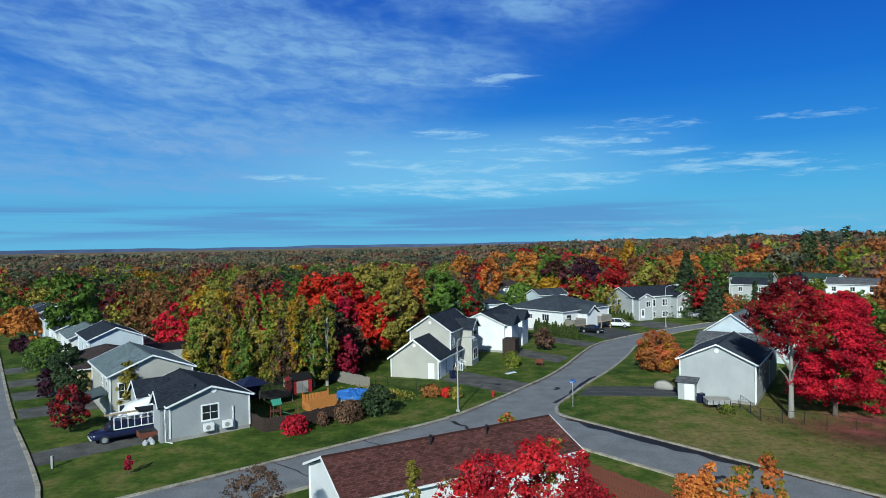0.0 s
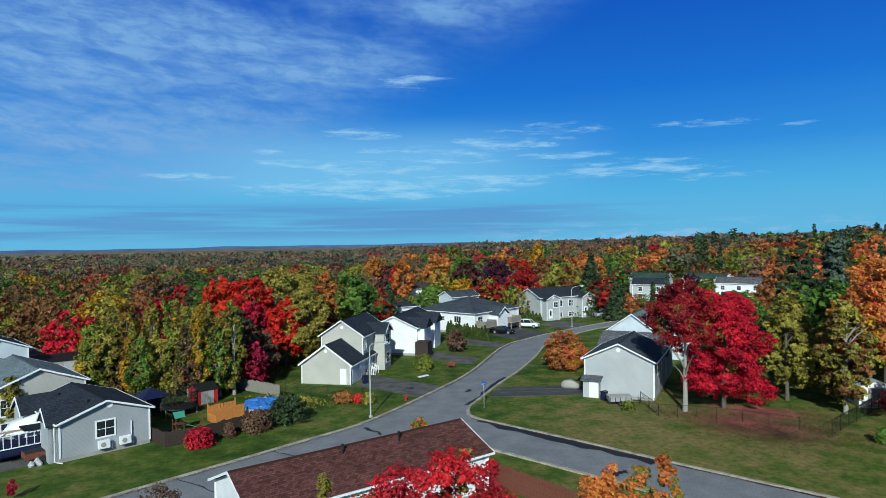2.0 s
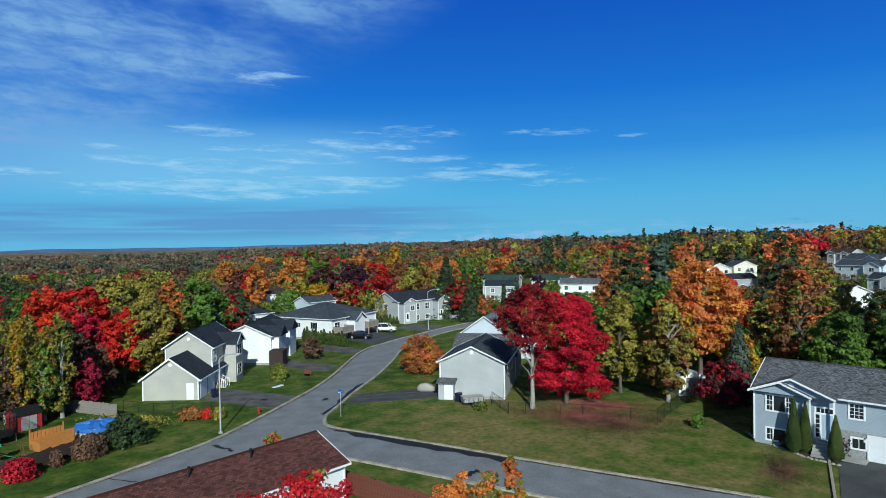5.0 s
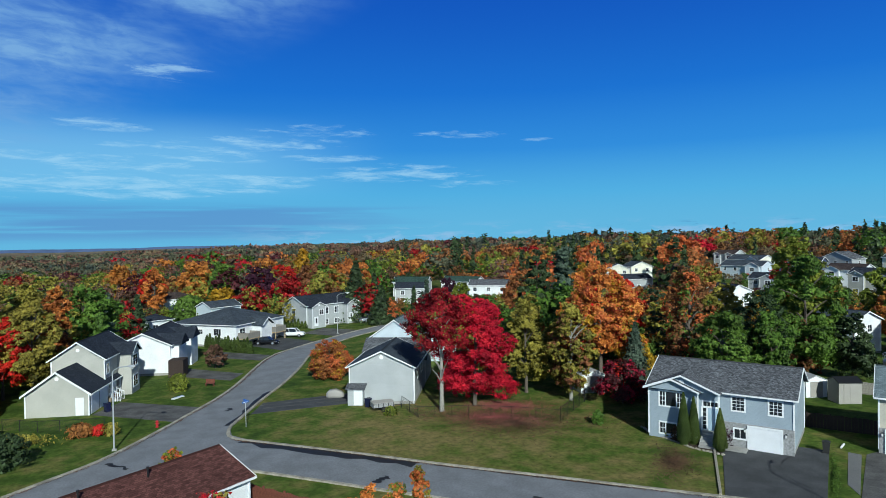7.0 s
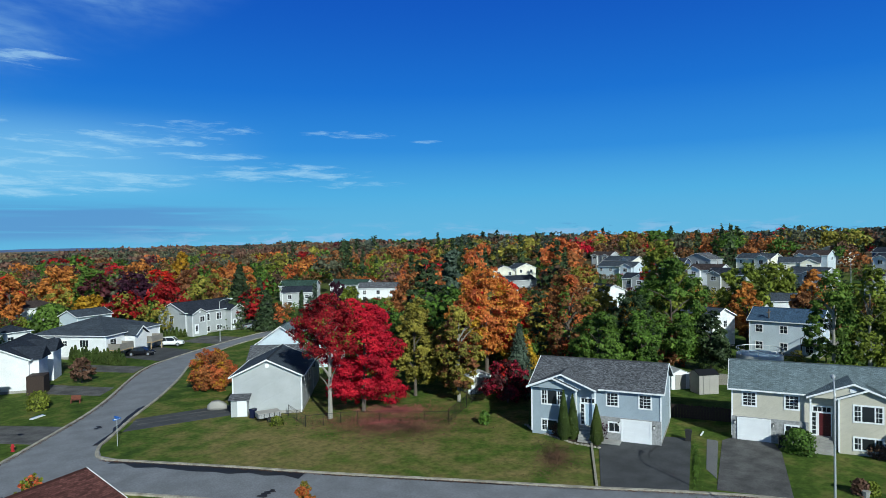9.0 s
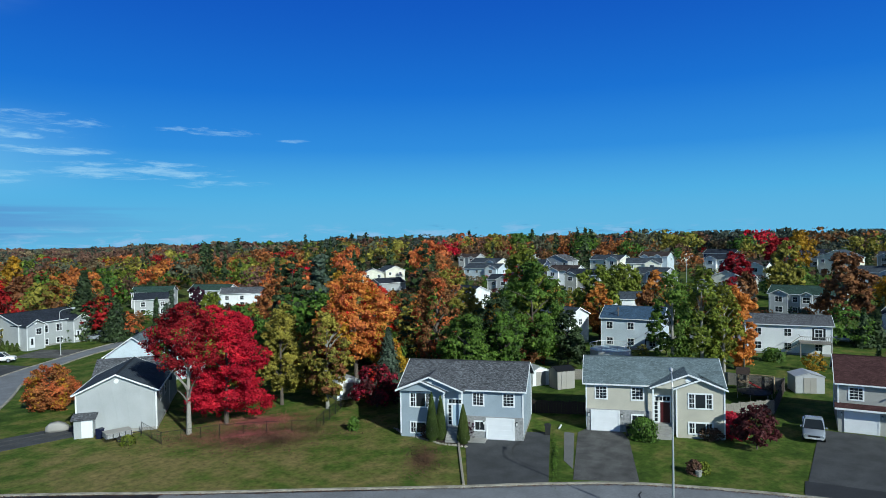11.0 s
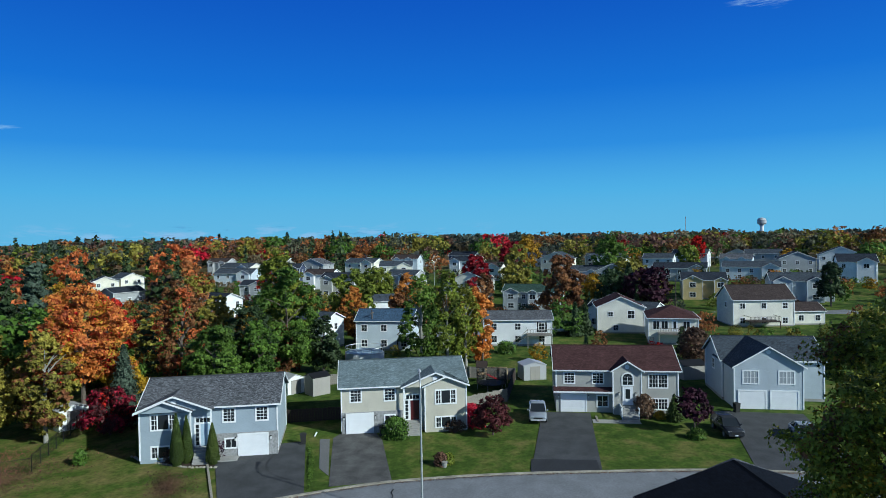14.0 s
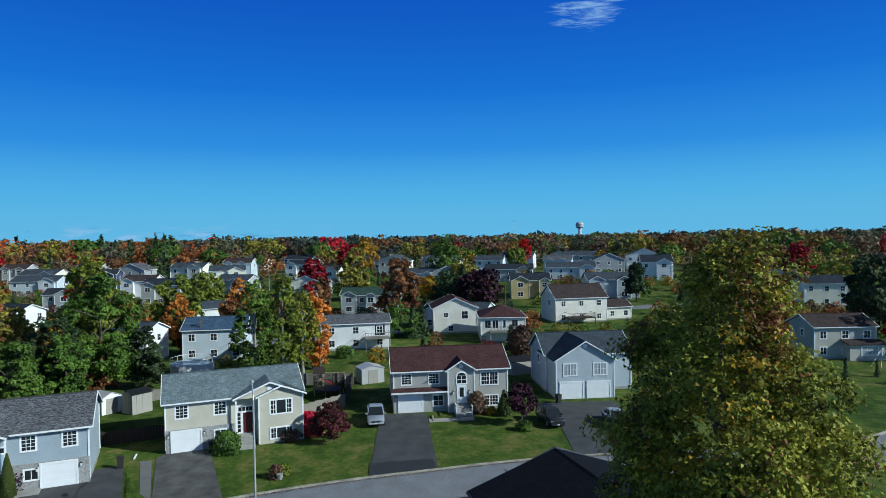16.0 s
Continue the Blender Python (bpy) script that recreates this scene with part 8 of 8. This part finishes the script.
# ---- fallen leaves and dry weeds ----
def litter(name, cx, cy, rx, ry, ang, n, s, leaf, lift, label):
    rng = np.random.default_rng(int(abs(cx) * 10))
    a = rng.random(n) * 2 * math.pi
    r = np.abs(rng.normal(size=n)) * 0.55 * (0.8 + 0.2 * np.sin(a * 3))
    c, q = math.cos(radians(ang)), math.sin(radians(ang))
    x, y = r * np.cos(a) * rx, r * np.sin(a) * ry
    p = np.stack([cx + c * x - q * y, cy + q * x + c * y, rng.random(n) * lift + 0.03], 1)
    nrm = rng.normal(size=(n, 3)) * 0.5 + np.array([0, 0, 1.0 if lift < 0.2 else 0.3])
    nrm /= np.linalg.norm(nrm, axis=1, keepdims=True)
    u = np.cross(nrm, rng.normal(size=(n, 3)))
    u /= np.linalg.norm(u, axis=1, keepdims=True)
    v = np.cross(nrm, u)
    k = s * (0.6 + 0.8 * rng.random((n, 1)))
    me = leaf_mesh(name, p, u * k, v * k * 0.7)
    me.materials.append(LEAF[leaf])
    tagged(new(name, me), label, "leaf litter", kind="stuff")


litter("fallen_leaves", 42.0, 62.0, 8.0, 4.2, -38, 9000, 0.055, "rosy", 0.05, "scarlet fallen leaves on grass under a maple")
litter("fallen_leaves", 38.4, 58.6, 10.5, 4.8, -38, 8000, 0.05, "rosy", 0.07, "dark red fallen leaves scattered over dry grass")
litter("dry_weeds", 38.6, 56.0, 11.5, 6.0, -38, 12000, 0.06, "brown", 0.08, "low brown dry weeds on a field")
litter("dry_weeds", -8.0, 76.0, 5.0, 2.6, -35, 3000, 0.12, "olive", 0.5, "rough olive weeds along a garden fence")
litter("dry_weeds", 75.0, 60.0, 9.0, 4.0, 30, 2500, 0.14, "brown", 0.4, "brown undergrowth below trees")

litter("dry_weeds", 44.2, 38.8, 6.0, 2.6, 40, 6000, 0.05, "brown", 0.05, "dry brown grass beside a driveway")
litter("dry_weeds", 52.2, 29.6, 7.0, 0.35, 30, 2600, 0.05, "green", 0.16, "unmown grass strip between two driveways")


def gutter_leaves(line, d, n, label):
    """Blown leaves and grit along a kerb."""
    rng = np.random.default_rng(n)
    pts = np.array([(q.x, q.y) for q in offset(line, d)])
    i = rng.integers(0, len(pts) - 1, n)
    k = rng.random((n, 1))
    xy = pts[i] * (1 - k) + pts[i + 1] * k + rng.normal(size=(n, 2)) * 0.13
    p = np.concatenate([xy, 0.06 + 0.03 * rng.random((n, 1))], 1)
    nrm = unit(rng.normal(size=(n, 3)) * 0.4 + np.array([0, 0, 1.0]))
    u = unit(np.cross(nrm, rng.normal(size=(n, 3))))
    s = 0.04 * (0.6 + 0.9 * rng.random((n, 1)))
    me = leaf_mesh("fallen_leaves", p, u * s, np.cross(nrm, u) * s * 0.7)
    me.materials.append(LEAF["brown"])
    tagged(new("fallen_leaves", me), label, "leaf litter", kind="stuff")


gutter_leaves([p for p in C_FAR if -20 < p.y < 66], -0.3, 6000, "brown leaves blown along the side street's kerb")
gutter_leaves([p for p in B_LEFT if -22 < p.x < 30], -0.3, 4000, "brown leaves blown along the main street's kerb")


# ---- autumn decorations and clutter ----
def web(x, y, ang, w, hgt, label):
    """Strings of a lawn decoration, from a wall down to pegs in the grass."""
    ob = empty("string_web", pose(x, y, 0, 0, 0, ang), label, "decoration")
    tops = [(0.0, 0.0, hgt)]
    pegs = [(w * (k / 5 - 0.5), -1.9 - 0.5 * math.sin(k * 1.3), 0.03) for k in range(6)]
    for p in pegs:
        part("string", tube([tops[0], p], 0.018, 4), M["white"], ob)
    for f in (0.35, 0.65):
        ring_ = [tuple(a + (b - a) * f for a, b in zip(tops[0], p)) for p in pegs]
        part("cross_string", tube(ring_, 0.014, 4), M["white"], ob)


web(68.3, 19.6, -64, 5.4, 2.2, "white string web stretched over a flower bed")
web(105.6, -63.5, -85, 6.5, 2.6, "white string web stretched over a lawn")
for x, y, r in ((-27.4, 58.9, 0.3), (-27.0, 58.5, 0.24), (-27.6, 58.3, 0.26)):
    ob = empty("filled_bag", pose(x, y, 0), "white filled bag lying beside a house wall", "bag", "bags beside a house")
    part("sack", tube([(0, 0, -0.02), (0.02, 0, 0.12), (0.03, 0.02, r * 1.1), (0.02, 0.03, r * 1.6), (0, 0.04, r * 1.9)], [r * 0.7, r, r * 0.9, r * 0.45, r * 0.12], 10), M["tin"], ob)
ob = empty("utility_trailer", pose(-27.6, 60.0, 0, 0, 0, 217), "dark red open trailer parked beside a house", "trailer")
part("box", box(-1.3, 1.3, -0.75, 0.75, 0.45, 0.95), M["fence_red"], ob)
part("cargo_bed", box(-1.22, 1.22, -0.67, 0.67, 0.951, 0.97), M["black"], ob)
part("tongue", tube([(1.3, 0, 0.5), (2.1, 0, 0.45)], 0.05, 6), M["black"], ob)
for sy in (-0.92, 0.76):
    part("wheel", tube([(0, sy, 0.3), (0, sy + 0.16, 0.3)], 0.3, 12), M["rubber"], ob)
ob = empty("pole_marker", pose(-32.6, 52.6, 0), "grey concrete post in the grass", "post")
part("post", box(-0.09, 0.09, -0.09, 0.09, -0.1, 1.0), M["concrete"], ob)
part("cap", prism([(-0.11, 1.001), (0.11, 1.001), (0.0, 1.1)], "y", -0.11, 0.11), M["concrete"], ob)
for x, y, hh, ww, sh, lf in ((49.0, 45.2, 1.3, 1.2, "bush", "yellow"), (49.1, 44.0, 0.7, 0.9, "bush", "lime"), (49.2, 43.0, 1.3, 1.0, "bush", "brown"), (52.1, 39.4, 2.0, 1.5, "bush", "plum"), (67.0, 21.6, 1.0, 1.8, "bush", "olive"), (66.2, 22.6, 0.7, 1.0, "bush", "rust"), (76.2, -1.4, 0.8, 1.2, "bush", "yellow")):
    tree(x, y, hh, ww, sh, lf, where="in a flower bed")
# pale stones round the bed of the blue-grey house
ob = empty("edging", pose(49.4, 47.6, 0), "pale rough stones round a flower bed", "edging")
me = bpy.data.meshes.new("stone")
bm = bmesh.new()
add_tube(bm, [(0, 0, -0.03), (0, 0, 0.08), (0, 0, 0.15)], [0.15, 0.17, 0.08], 7)
bm.to_mesh(me), bm.free()
me.materials.append(M["kerb"])
rng = random.Random(8)
for p, ang, ln in along_line([(49.4, 47.6), (48.6, 45.6), (48.5, 43.0), (48.4, 40.4), (49.2, 37.4)], 0.34):
    q = new("stone", me)
    q.parent = ob
    q.matrix_basis = pose(p.x - 49.4 + rng.uniform(-0.06, 0.06), p.y - 47.6 + rng.uniform(-0.06, 0.06), 0, 0, 0, rng.uniform(0, 360)) @ Matrix.Diagonal((rng.uniform(0.8, 1.3), rng.uniform(0.7, 1.1), rng.uniform(0.7, 1.2), 1))
ob = empty("covered_machine", pose(26.3, 76.6, 0, 0, 0, -25), "small machine under a pale canvas cover on a driveway", "cover")
part("cover", loft([(-1.1, 0.3, 0.1, 0.6), (-0.7, 0.5, 0.05, 0.95), (0.1, 0.55, 0.05, 1.05), (0.7, 0.5, 0.05, 0.8), (1.1, 0.35, 0.1, 0.5)]), M["grey_plastic"], ob)
part("runner", box(-1.2, 1.2, -0.4, 0.4, -0.02, 0.08), M["black"], ob)
tree(5.0, 51.5, 4.4, 2.0, "oval", "lime", where="beside the street", mix=(("scarlet_orange", 0.3),))
